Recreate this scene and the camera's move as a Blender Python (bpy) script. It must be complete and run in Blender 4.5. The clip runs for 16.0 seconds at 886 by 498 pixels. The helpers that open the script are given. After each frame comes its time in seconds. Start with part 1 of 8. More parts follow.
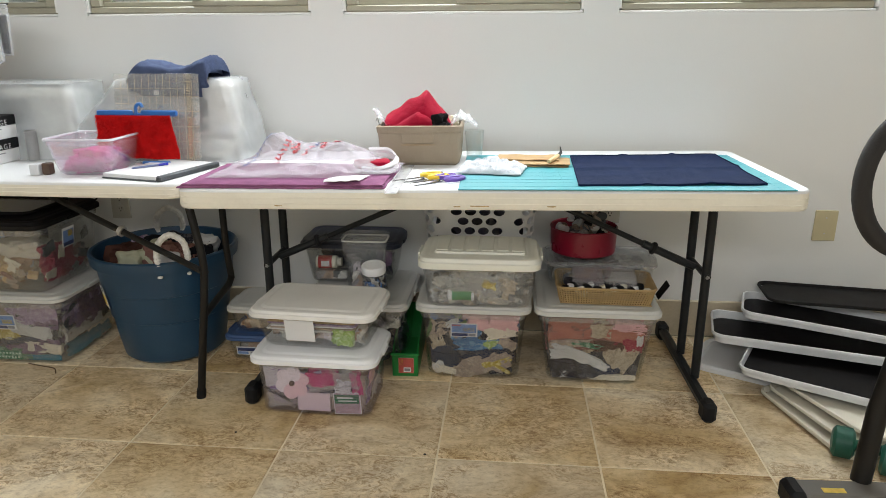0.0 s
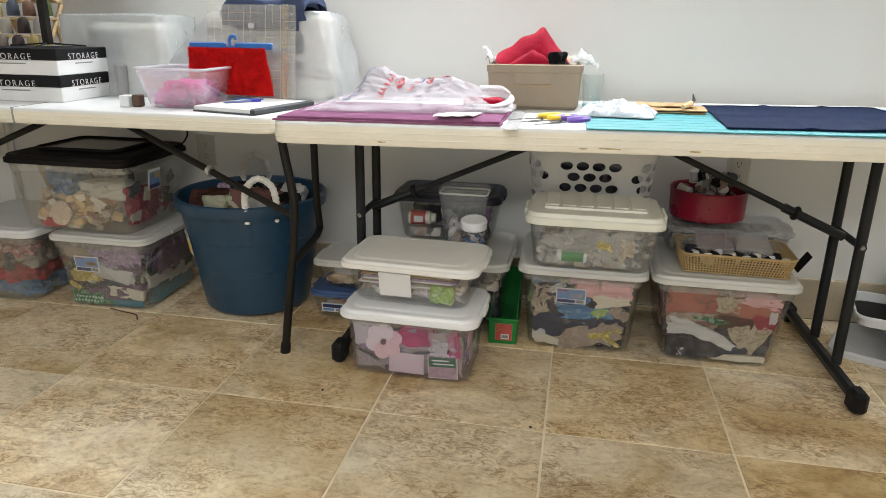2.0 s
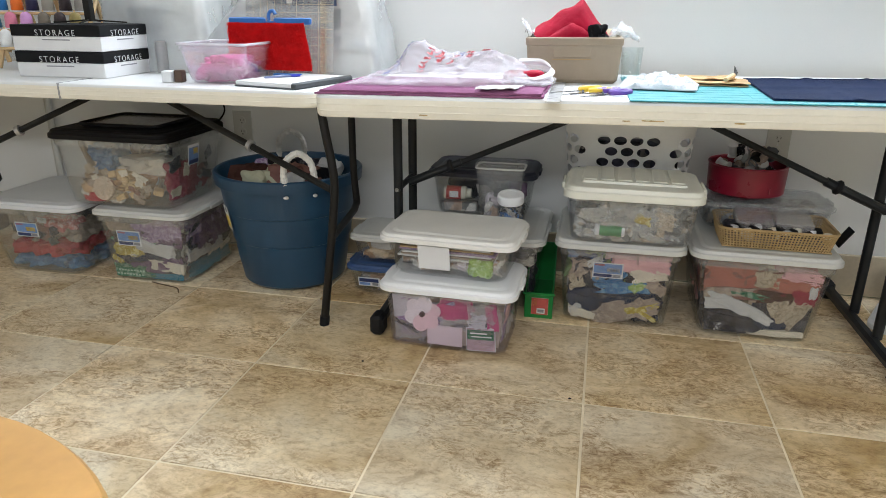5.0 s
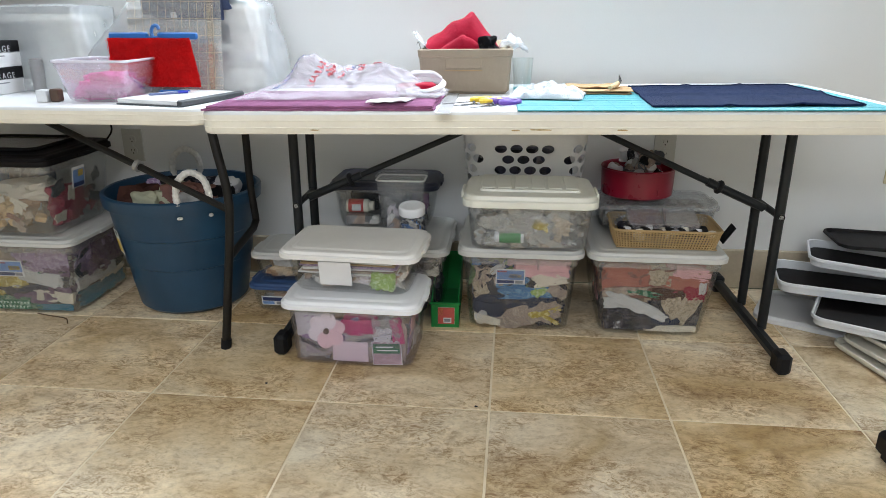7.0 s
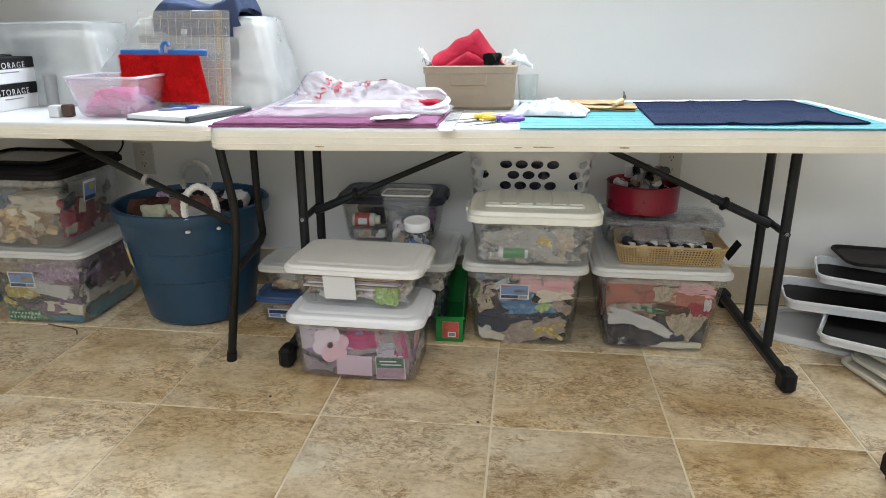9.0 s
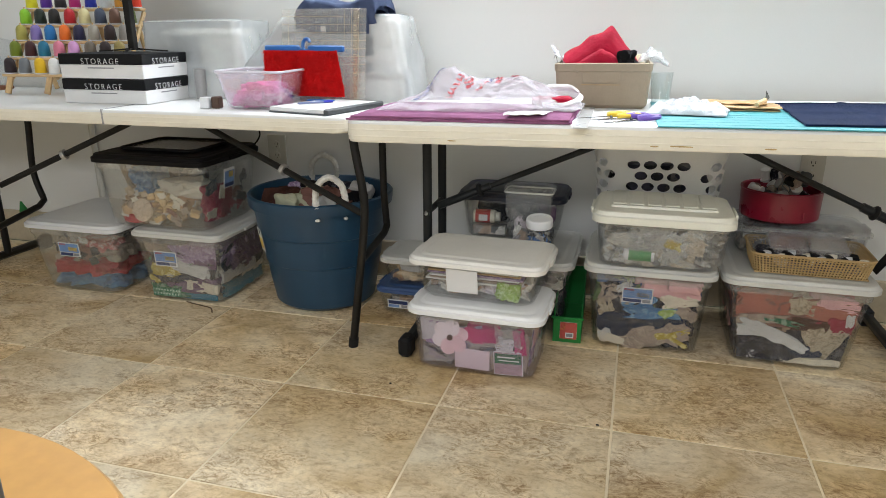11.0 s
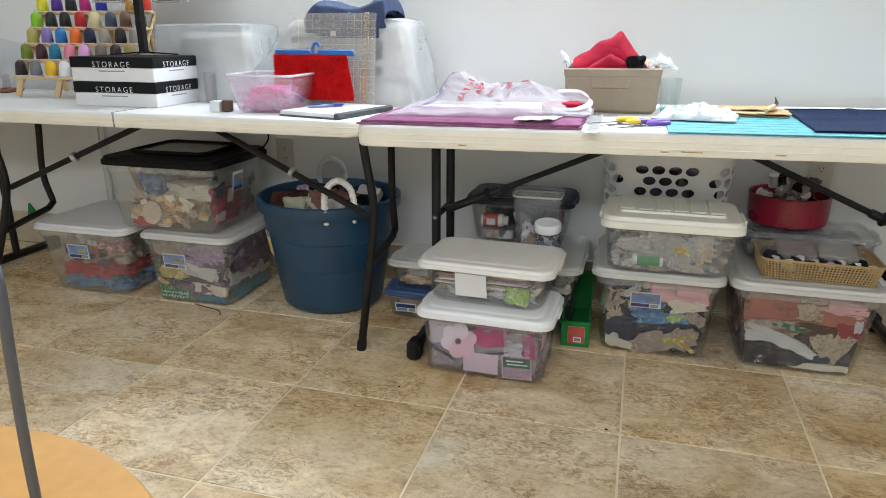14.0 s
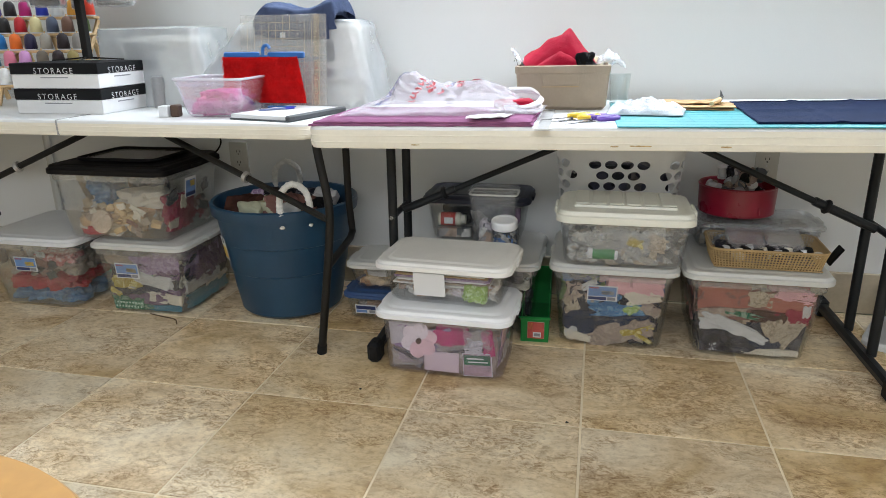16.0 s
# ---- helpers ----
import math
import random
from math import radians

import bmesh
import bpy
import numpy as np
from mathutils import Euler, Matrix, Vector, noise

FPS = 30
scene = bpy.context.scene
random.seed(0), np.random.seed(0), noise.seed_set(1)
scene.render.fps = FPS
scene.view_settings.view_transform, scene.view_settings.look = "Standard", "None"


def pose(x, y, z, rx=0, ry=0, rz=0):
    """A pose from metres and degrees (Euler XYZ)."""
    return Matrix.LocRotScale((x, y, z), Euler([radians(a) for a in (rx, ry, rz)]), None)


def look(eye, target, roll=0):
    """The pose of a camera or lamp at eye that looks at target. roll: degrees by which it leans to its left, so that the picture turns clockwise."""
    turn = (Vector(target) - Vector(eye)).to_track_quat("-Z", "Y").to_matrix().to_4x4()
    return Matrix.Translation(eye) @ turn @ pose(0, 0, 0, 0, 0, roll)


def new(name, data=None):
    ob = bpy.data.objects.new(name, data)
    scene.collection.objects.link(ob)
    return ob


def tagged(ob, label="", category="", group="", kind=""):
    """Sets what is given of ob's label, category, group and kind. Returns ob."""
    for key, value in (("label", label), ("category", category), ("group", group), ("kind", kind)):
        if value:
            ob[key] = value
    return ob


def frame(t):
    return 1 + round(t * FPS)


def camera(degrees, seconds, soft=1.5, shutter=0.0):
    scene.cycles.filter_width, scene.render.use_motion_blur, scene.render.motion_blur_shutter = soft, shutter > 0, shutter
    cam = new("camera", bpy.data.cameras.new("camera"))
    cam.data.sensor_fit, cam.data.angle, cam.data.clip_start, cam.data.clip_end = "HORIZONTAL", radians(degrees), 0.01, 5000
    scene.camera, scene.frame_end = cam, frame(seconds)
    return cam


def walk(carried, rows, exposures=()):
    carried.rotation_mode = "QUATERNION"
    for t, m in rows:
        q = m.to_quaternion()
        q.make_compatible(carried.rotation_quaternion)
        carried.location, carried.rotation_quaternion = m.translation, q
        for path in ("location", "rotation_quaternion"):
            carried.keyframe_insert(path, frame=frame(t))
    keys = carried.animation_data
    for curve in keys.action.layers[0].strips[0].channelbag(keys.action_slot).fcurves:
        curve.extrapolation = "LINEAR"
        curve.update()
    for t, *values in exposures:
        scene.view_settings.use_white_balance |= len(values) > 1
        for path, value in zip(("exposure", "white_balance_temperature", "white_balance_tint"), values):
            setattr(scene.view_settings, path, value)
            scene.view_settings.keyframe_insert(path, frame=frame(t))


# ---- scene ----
cam = camera(65.9, 16.0, soft=0.8)
PATH = [
    (0, (0.183, -1.676, 1.132), (-0.002, 0.229, 0.551), -0.2),
    (0.5, (0.172, -1.552, 1.083), (-0.06, 0.353, 0.519), 0.7),
    (1, (0.124, -1.498, 1.056), (-0.199, 0.386, 0.467), -0.2),
    (1.5, (0.037, -1.518, 1.008), (-0.281, 0.36, 0.396), 1.2),
    (2, (0.027, -1.528, 0.974), (-0.333, 0.339, 0.355), 0.8),
    (2.5, (-0.020, -1.535, 0.956), (-0.443, 0.31, 0.319), 0.5),
    (3, (-0.059, -1.553, 0.948), (-0.597, 0.259, 0.317), -0.1),
    (5.5, (-0.006, -1.559, 0.96), (-0.376, 0.287, 0.285), 0.1),
    (6, (0.007, -1.551, 0.963), (-0.318, 0.306, 0.295), -0.4),
    (6.5, (0.024, -1.548, 0.968), (-0.238, 0.322, 0.309), -0.5),
    (7, (0.035, -1.541, 0.965), (-0.154, 0.342, 0.319), -0.1),
    (7.5, (0.06, -1.536, 0.963), (-0.053, 0.36, 0.335), 0.2),
    (8, (0.086, -1.54, 0.974), (-0.056, 0.353, 0.344), -0.3),
    (8.5, (0.074, -1.542, 0.979), (-0.109, 0.352, 0.361), -0.3),
    (9, (0.061, -1.543, 0.983), (-0.166, 0.345, 0.364), -0.1),
    (9.5, (0.043, -1.546, 0.977), (-0.244, 0.333, 0.357), 0.2),
    (12, (-0.033, -1.579, 0.968), (-0.616, 0.229, 0.344), -0.5),
    (12.5, (-0.043, -1.582, 0.967), (-0.617, 0.224, 0.327), -0.3),
    (13, (-0.04, -1.58, 0.968), (-0.597, 0.232, 0.329), -0.1),
    (13.5, (-0.031, -1.577, 0.967), (-0.566, 0.248, 0.349), 0.3),
    (14, (-0.022, -1.576, 0.974), (-0.541, 0.258, 0.368), 0.1),
    (14.5, (-0.013, -1.574, 0.972), (-0.51, 0.268, 0.374), -0.1),
    (15, (-0.005, -1.575, 0.975), (-0.49, 0.273, 0.383), -0.8),
    (15.5, (-0.002, -1.578, 0.972), (-0.462, 0.278, 0.384), -0.9),
    (16, (-0.003, -1.572, 0.972), (-0.42, 0.288, 0.366), -0.8),
]
# the picture's brightness in stops and its white balance drift a little on the way
BALANCE = [(0, -0.28, 6450, 10), (1, -0.20, 6450, 10), (2, -0.10, 6500, 10), (3, -0.04, 6550, 10), (5.5, -0.04, 5980, 10), (7.5, 0.0, 5900, 10), (9, 0, 6050, 10), (9.5, -0.02, 6100, 10), (12, -0.03, 6350, 10), (12.5, -0.03, 6250, 10), (13.5, -0.03, 6080, 10), (16, -0.02, 6020, 10)]
walk(cam, [(t, look(eye, target, roll)) for t, eye, target, roll in PATH], BALANCE)

# ---- light ----
world = bpy.data.worlds.new("sky")
scene.world = world
world.use_nodes = True
wn = world.node_tree
sky = wn.nodes.new("ShaderNodeTexSky")
sky.sky_type, sky.sun_disc = "NISHITA", False
sky.sun_elevation, sky.sun_rotation = radians(51), radians(93)
wn.links.new(sky.outputs[0], wn.nodes["Background"].inputs[0])
wn.nodes["Background"].inputs[1].default_value = 0.12
sun = new("sun", bpy.data.lights.new("sun", "SUN"))
sun.data.energy, sun.data.angle, sun.data.color = 3.0, radians(0.5), (1.0, 0.95, 0.88)
sun.matrix_world = look((9, -0.5, 11), (0, 0, 0))


def area_lamp(name, w, h, energy, color, eye, target):
    lamp = new(name, bpy.data.lights.new(name, "AREA"))
    lamp.data.shape, lamp.data.size, lamp.data.size_y = "RECTANGLE", w, h
    lamp.data.energy, lamp.data.color = energy, color
    lamp.matrix_world = look(eye, target)
    return lamp


# an assumed opening out of view; it and its lamp are added as fill light
REAR_X, REAR_W, REAR_H, REAR_Z = -0.1, 3.0, 2.44, 1.55
BACK, FRONT, LEFT, RIGHT, TOP = 0.93, -3.3, -4.6, 3.4, 2.55
area_lamp("rear_window_daylight", REAR_W - 0.1, 0.36, 54, (0.99, 0.98, 0.955), (REAR_X, FRONT - 0.02, REAR_H - 0.23), (REAR_X, 0, REAR_H - 0.75))
WINDOWS = [(-2.90, -1.545), (-1.428, -0.557), (-0.436, 0.436), (0.558, 1.43)]
SILL, HEAD = 1.228, 2.15
for (x0, x1), watts in zip(WINDOWS, (7, 25, 34, 32)):
    area_lamp("window_daylight", x1 - x0 - 0.1, HEAD - SILL - 0.28, watts, (0.93, 0.97, 1.0), ((x0 + x1) / 2, BACK + 0.085, (SILL + HEAD) / 2 + 0.09), ((x0 + x1) / 2, -1.5, 0.25))


# ---- materials ----
def nodes_of(name):
    m = bpy.data.materials.new(name)
    m.use_nodes = True
    return m, m.node_tree, m.node_tree.nodes["Principled BSDF"]


def link(t, a, b):
    t.links.new(a, b)


def noise_node(t, scale, detail=4.0, rough=0.55, coords="Object", distort=0.0):
    c = t.nodes.new("ShaderNodeTexCoord")
    n = t.nodes.new("ShaderNodeTexNoise")
    n.inputs["Scale"].default_value, n.inputs["Detail"].default_value = scale, detail
    n.inputs["Roughness"].default_value, n.inputs["Distortion"].default_value = rough, distort
    link(t, c.outputs[coords], n.inputs["Vector"])
    return n


def ramp(t, source, stops):
    r = t.nodes.new("ShaderNodeValToRGB")
    e = r.color_ramp.elements
    while len(e) < len(stops):
        e.new(0.5)
    for k, (p, c) in enumerate(stops):
        e[k].position, e[k].color = p, (*c, 1)
    link(t, source, r.inputs[0])
    return r


def shade(c, f):
    return tuple(min(1, v * f) for v in c)


def mixed(t, fac, a, b, mode="MIX"):
    n = t.nodes.new("ShaderNodeMix")
    n.data_type, n.blend_type = "RGBA", mode
    for s, v in ((n.inputs[0], fac), (n.inputs[6], a), (n.inputs[7], b)):
        if isinstance(v, (int, float)):
            s.default_value = v
        elif isinstance(v, tuple):
            s.default_value = (*v, 1)
        else:
            link(t, v, s)
    return n.outputs[2]


def bumped(t, b, height, strength, distance=0.002):
    n = t.nodes.new("ShaderNodeBump")
    n.inputs["Strength"].default_value, n.inputs["Distance"].default_value = strength, distance
    link(t, height, n.inputs["Height"])
    link(t, n.outputs[0], b.inputs["Normal"])


def plain(name, color, rough=0.5, vary=0.12, scale=9.0, fine=160.0, bump=0.15, metal=0.0, sheen=0.0, spread=0.0, gloss=0.5):
    """A surface with broad stains, fine grain and relief. spread: how far objects differ from one another."""
    m, t, b = nodes_of(name)
    n1, n2 = noise_node(t, scale), noise_node(t, fine, 3)
    r = ramp(t, n1.outputs[0], [(0.3, shade(color, 1 - vary)), (0.7, shade(color, 1 + vary))])
    c = mixed(t, 0.25, r.outputs[0], ramp(t, n2.outputs[0], [(0.35, shade(color, 1 - vary)), (0.65, shade(color, 1 + vary))]).outputs[0])
    if spread:
        o = t.nodes.new("ShaderNodeObjectInfo")
        h = t.nodes.new("ShaderNodeHueSaturation")
        v = t.nodes.new("ShaderNodeMapRange")
        v.inputs[3].default_value, v.inputs[4].default_value = 1 - spread, 1 + spread
        link(t, o.outputs["Random"], v.inputs[0])
        link(t, v.outputs[0], h.inputs["Value"])
        link(t, c, h.inputs["Color"])
        c = h.outputs[0]
    link(t, c, b.inputs["Base Color"])
    rr = t.nodes.new("ShaderNodeMapRange")
    rr.inputs[3].default_value, rr.inputs[4].default_value = max(0.03, rough - 0.12), min(1, rough + 0.12)
    link(t, n1.outputs[0], rr.inputs[0])
    link(t, rr.outputs[0], b.inputs["Roughness"])
    b.inputs["Metallic"].default_value = metal
    b.inputs["Specular IOR Level"].default_value = gloss
    b.inputs["Sheen Weight"].default_value = sheen
    bumped(t, b, n2.outputs[0], bump)
    return m


def cloth(name, color, vary=0.22, weave=700.0, folds=14.0, printed=None, size=70.0):
    """Woven cloth: fine threads, soft folds whose shade is also put into the colour, and a small print of a second
    colour where one is given.
    """
    m, t, b = nodes_of(name)
    n1, n2 = noise_node(t, folds, 5), noise_node(t, weave, 2)
    r = ramp(t, n1.outputs[0], [(0.28, shade(color, 1 - vary)), (0.72, shade(color, 1 + vary))])
    c = mixed(t, 0.3, r.outputs[0], ramp(t, n2.outputs[0], [(0.3, shade(color, 0.75)), (0.7, shade(color, 1.25))]).outputs[0])
    if printed:
        v = noise_node(t, size, 2.5, 0.6, "Object", 0.8)
        k = ramp(t, v.outputs[0], [(0.52, (0, 0, 0)), (0.57, (0.85, 0.85, 0.85))])
        c = mixed(t, k.outputs[0], c, printed)
    link(t, c, b.inputs["Base Color"])
    b.inputs["Roughness"].default_value, b.inputs["Specular IOR Level"].default_value = 0.92, 0.15
    h = t.nodes.new("ShaderNodeMath")
    h.operation = "MULTIPLY_ADD"
    h.inputs[1].default_value = 6.0
    link(t, n1.outputs[0], h.inputs[0])
    link(t, n2.outputs[0], h.inputs[2])
    bumped(t, b, h.outputs[0], 0.5, 0.003)
    return m


def prints(name, colors, scale=26.0):
    """A jumble of scraps: cells of several colours, warped, the light and shade of folds multiplied into the colour."""
    m, t, b = nodes_of(name)
    c = t.nodes.new("ShaderNodeTexCoord")
    n = noise_node(t, 9.0, 4)
    a = t.nodes.new("ShaderNodeVectorMath")
    a.operation = "MULTIPLY_ADD"
    a.inputs[1].default_value = (0.09, 0.09, 0.09)
    link(t, n.outputs["Color"], a.inputs[0])
    link(t, c.outputs["Object"], a.inputs[2])
    v = t.nodes.new("ShaderNodeTexVoronoi")
    v.inputs["Scale"].default_value = scale
    link(t, a.outputs[0], v.inputs["Vector"])
    g = t.nodes.new("ShaderNodeSeparateColor")
    link(t, v.outputs["Color"], g.inputs[0])
    r = ramp(t, g.outputs[0], [(k / len(colors), x) for k, x in enumerate(colors)])
    r.color_ramp.interpolation = "CONSTANT"
    f = noise_node(t, 45.0, 5)
    w = t.nodes.new("ShaderNodeTexVoronoi")
    w.inputs["Scale"].default_value = scale * 6.5
    link(t, a.outputs[0], w.inputs["Vector"])
    k = t.nodes.new("ShaderNodeMath")
    k.operation = "MULTIPLY"
    link(t, ramp(t, w.outputs["Distance"], [(0.24, (1, 1, 1)), (0.42, (0, 0, 0))]).outputs[0], k.inputs[0])
    link(t, ramp(t, g.outputs[1], [(0.45, (0, 0, 0)), (0.5, (0.75, 0.75, 0.75))]).outputs[0], k.inputs[1])
    dots = ramp(t, g.outputs[2], [(k2 / len(colors), x) for k2, x in enumerate(colors[::-1])])
    dots.color_ramp.interpolation = "CONSTANT"
    base = mixed(t, k.outputs[0], r.outputs[0], dots.outputs[0])
    link(t, mixed(t, 0.55, base, ramp(t, f.outputs[0], [(0.3, (0.25, 0.25, 0.25)), (0.62, (1.5, 1.5, 1.5))]).outputs[0], "MULTIPLY"), b.inputs["Base Color"])
    b.inputs["Roughness"].default_value = 0.6
    bumped(t, b, v.outputs["Distance"], 0.6, 0.01)
    return m


def clear(name, tint=(0.86, 0.9, 0.92), body=0.032, rough=0.14, film=(0.975, 0.98, 0.985), gloss=0.30):
    """Clear or milky plastic: light passes straight on in part, the rest meets a scuffed milky skin."""
    m, t, b = nodes_of(name)
    n1, n2 = noise_node(t, 7.0, 5), noise_node(t, 60.0, 3)
    b.inputs["Base Color"].default_value = (*tint, 1)
    b.inputs["Roughness"].default_value = rough
    b.inputs["Specular IOR Level"].default_value = min(0.8, gloss * 2.7)
    bumped(t, b, n2.outputs[0], 0.06)
    p = t.nodes.new("ShaderNodeBsdfTransparent")
    p.inputs[0].default_value = (*film, 1)
    x = t.nodes.new("ShaderNodeMixShader")
    f = t.nodes.new("ShaderNodeMapRange")
    f.inputs[3].default_value, f.inputs[4].default_value = body * 0.65, min(1, body * 1.35)
    link(t, n1.outputs[0], f.inputs[0])
    link(t, f.outputs[0], x.inputs[0])
    link(t, p.outputs[0], x.inputs[1])
    link(t, b.outputs[0], x.inputs[2])
    g = t.nodes.new("ShaderNodeBsdfGlossy")
    g.inputs["Roughness"].default_value = rough * 0.6
    lw = t.nodes.new("ShaderNodeLayerWeight")
    lw.inputs[0].default_value = 0.35
    fr = t.nodes.new("ShaderNodeMath")
    fr.operation = "MULTIPLY_ADD"
    fr.inputs[1].default_value, fr.inputs[2].default_value = gloss, gloss * 0.07
    link(t, lw.outputs["Facing"], fr.inputs[0])
    y = t.nodes.new("ShaderNodeMixShader")
    link(t, fr.outputs[0], y.inputs[0])
    link(t, x.outputs[0], y.inputs[1])
    link(t, g.outputs[0], y.inputs[2])
    link(t, y.outputs[0], t.nodes["Material Output"].inputs[0])
    return m


def tile_stone():
    """Glazed tile with a travertine print, turned and shifted from tile to tile."""
    m, t, b = nodes_of("tile_stone")
    c = t.nodes.new("ShaderNodeTexCoord")
    o = t.nodes.new("ShaderNodeObjectInfo")
    s = t.nodes.new("ShaderNodeVectorMath")
    s.operation = "MULTIPLY"
    s.inputs[1].default_value = (37.0, 91.0, 53.0)
    link(t, o.outputs["Random"], s.inputs[0])
    a = t.nodes.new("ShaderNodeVectorMath")
    link(t, c.outputs["Object"], a.inputs[0])
    link(t, s.outputs[0], a.inputs[1])
    st = t.nodes.new("ShaderNodeMapping")
    st.inputs["Scale"].default_value = (0.9, 1.35, 1.0)
    st.inputs["Rotation"].default_value = (0, 0, radians(17))
    link(t, a.outputs[0], st.inputs[0])

    def n(scale, detail, rough, distort):
        k = t.nodes.new("ShaderNodeTexNoise")
        k.inputs["Scale"].default_value, k.inputs["Detail"].default_value = scale, detail
        k.inputs["Roughness"].default_value, k.inputs["Distortion"].default_value = rough, distort
        link(t, st.outputs[0], k.inputs["Vector"])
        return k
    big, mid, fine = n(2.3, 6, 0.60, 0.8), n(9.0, 9, 0.70, 1.1), n(60.0, 6, 0.7, 0.4)
    crack, patch = n(30.0, 10, 0.84, 1.8), n(3.4, 5, 0.66, 0.7)
    warm = ramp(t, big.outputs[0], [(0.33, (0.46, 0.310, 0.130)), (0.43, (0.62, 0.465, 0.245)), (0.54, (0.72, 0.580, 0.360)), (0.66, (0.78, 0.675, 0.480))])
    grey = ramp(t, big.outputs[0], [(0.33, (0.54, 0.415, 0.240)), (0.43, (0.67, 0.555, 0.385)), (0.54, (0.76, 0.665, 0.500)), (0.66, (0.80, 0.735, 0.600))])
    swap = t.nodes.new("ShaderNodeMath")
    swap.operation = "FRACT"
    times = t.nodes.new("ShaderNodeMath")
    times.operation = "MULTIPLY"
    times.inputs[1].default_value = 7.31
    link(t, o.outputs["Random"], times.inputs[0])
    link(t, times.outputs[0], swap.inputs[0])
    r1 = mixed(t, swap.outputs[0], warm.outputs[0], grey.outputs[0])
    r2 = ramp(t, mid.outputs[0], [(0.33, (0.58, 0.49, 0.40)), (0.43, (0.86, 0.82, 0.77)), (0.53, (1.02, 1.01, 0.99)), (0.68, (1.18, 1.18, 1.18))])
    r3 = ramp(t, fine.outputs[0], [(0.32, (0.70, 0.65, 0.60)), (0.5, (1.0, 1.0, 1.0)), (0.7, (1.08, 1.08, 1.08))])
    col = mixed(t, 0.75, r1, r2.outputs[0], "MULTIPLY")
    col = mixed(t, 0.85, col, r3.outputs[0], "MULTIPLY")
    chip = ramp(t, crack.outputs[0], [(0.36, (0.38, 0.29, 0.20)), (0.45, (0.64, 0.54, 0.43)), (0.51, (0.96, 0.94, 0.92)), (0.60, (1.10, 1.09, 1.08))])
    where = ramp(t, patch.outputs[0], [(0.46, (0.10, 0.10, 0.10)), (0.57, (1.0, 1.0, 1.0))])
    col = mixed(t, where.outputs[0], col, mixed(t, 1.0, col, chip.outputs[0], "MULTIPLY"))
    h = t.nodes.new("ShaderNodeHueSaturation")
    v = t.nodes.new("ShaderNodeMapRange")
    v.inputs[3].default_value, v.inputs[4].default_value = 0.9, 1.15
    link(t, o.outputs["Random"], v.inputs[0])
    link(t, v.outputs[0], h.inputs["Value"])
    link(t, col, h.inputs["Color"])
    link(t, h.outputs[0], b.inputs["Base Color"])
    rr = t.nodes.new("ShaderNodeMapRange")
    rr.inputs[3].default_value, rr.inputs[4].default_value = 0.48, 0.68
    b.inputs["Specular IOR Level"].default_value = 0.4
    link(t, mid.outputs[0], rr.inputs[0])
    link(t, rr.outputs[0], b.inputs["Roughness"])
    bumped(t, b, crack.outputs[0], 0.4, 0.004)
    return m


STONE = tile_stone()
GROUT = plain("grout", (0.80, 0.70, 0.52), 0.9, 0.15, 6, 300, 0.4)
WALL = plain("wall_paint", (0.75, 0.755, 0.74), 0.7, 0.025, 1.2, 260, 0.10)
CEILING = plain("ceiling_paint", (0.80, 0.80, 0.78), 0.85, 0.03, 2, 200, 0.2)
BASE = plain("baseboard_tile", (0.52, 0.45, 0.33), 0.5, 0.15, 8, 90, 0.15)
ALU = plain("window_aluminium", (0.36, 0.34, 0.26), 0.45, 0.08, 14, 200, 0.05)
REVEAL = plain("window_reveal", (0.82, 0.82, 0.80), 0.6, 0.03, 4, 200, 0.08)
PANE = clear("window_glass", (0.9, 0.95, 0.95), 0.05, 0.03, (0.97, 0.99, 0.98))
TABLETOP = plain("table_plastic", (0.76, 0.77, 0.77), 0.42, 0.04, 5, 420, 0.25)
TABLE_EDGE = plain("table_edge", (0.80, 0.765, 0.66), 0.55, 0.055, 9, 130, 0.12)
STEEL = plain("grey_powder_coat", (0.013, 0.0145, 0.016), 0.42, 0.2, 20, 300, 0.08, gloss=0.3)
BLACKSTEEL = plain("black_powder_coat", (0.009, 0.008, 0.007), 0.45, 0.2, 20, 300, 0.08, gloss=0.3)
RUBBER = plain("black_rubber", (0.009, 0.009, 0.010), 0.6, 0.2, 20, 200, 0.15, gloss=0.25)
ZINC = plain("zinc", (0.55, 0.55, 0.56), 0.35, 0.1, 40, 200, 0.05, 0.9)
BIN = clear("bin_plastic", (0.80, 0.82, 0.82), 0.018, 0.16, (0.975, 0.98, 0.98), 0.30)
BIN_MILKY = clear("milky_bin_plastic", (0.82, 0.82, 0.78), 0.055, 0.2, (0.97, 0.975, 0.97), 0.32)
BIN_BAND = clear("milky_rim_plastic", (0.80, 0.80, 0.77), 0.20, 0.22, (0.97, 0.975, 0.97), 0.36)
BIN_HAZY = clear("hazy_plastic", (0.82, 0.85, 0.87), 0.055, 0.3)
BIN_PURPLE = clear("violet_tinted_plastic", (0.74, 0.72, 0.80), 0.045, 0.22, (0.95, 0.94, 0.98))
COVER = clear("dust_cover_film", (0.90, 0.92, 0.94), 0.24, 0.3)
def crinkled(m, size, strength, distance):
    """Gives a film its creases: sharp ridges of relief at one size."""
    t, b = m.node_tree, m.node_tree.nodes["Principled BSDF"]
    k = noise_node(t, size, 3, 0.5, "Object", 1.2)
    k.noise_type = "RIDGED_MULTIFRACTAL"
    bumped(t, b, k.outputs[0], strength, distance)
    for g in t.nodes:
        if g.bl_idname == "ShaderNodeBsdfGlossy":
            link(t, b.inputs["Normal"].links[0].from_socket, g.inputs["Normal"])
    return m


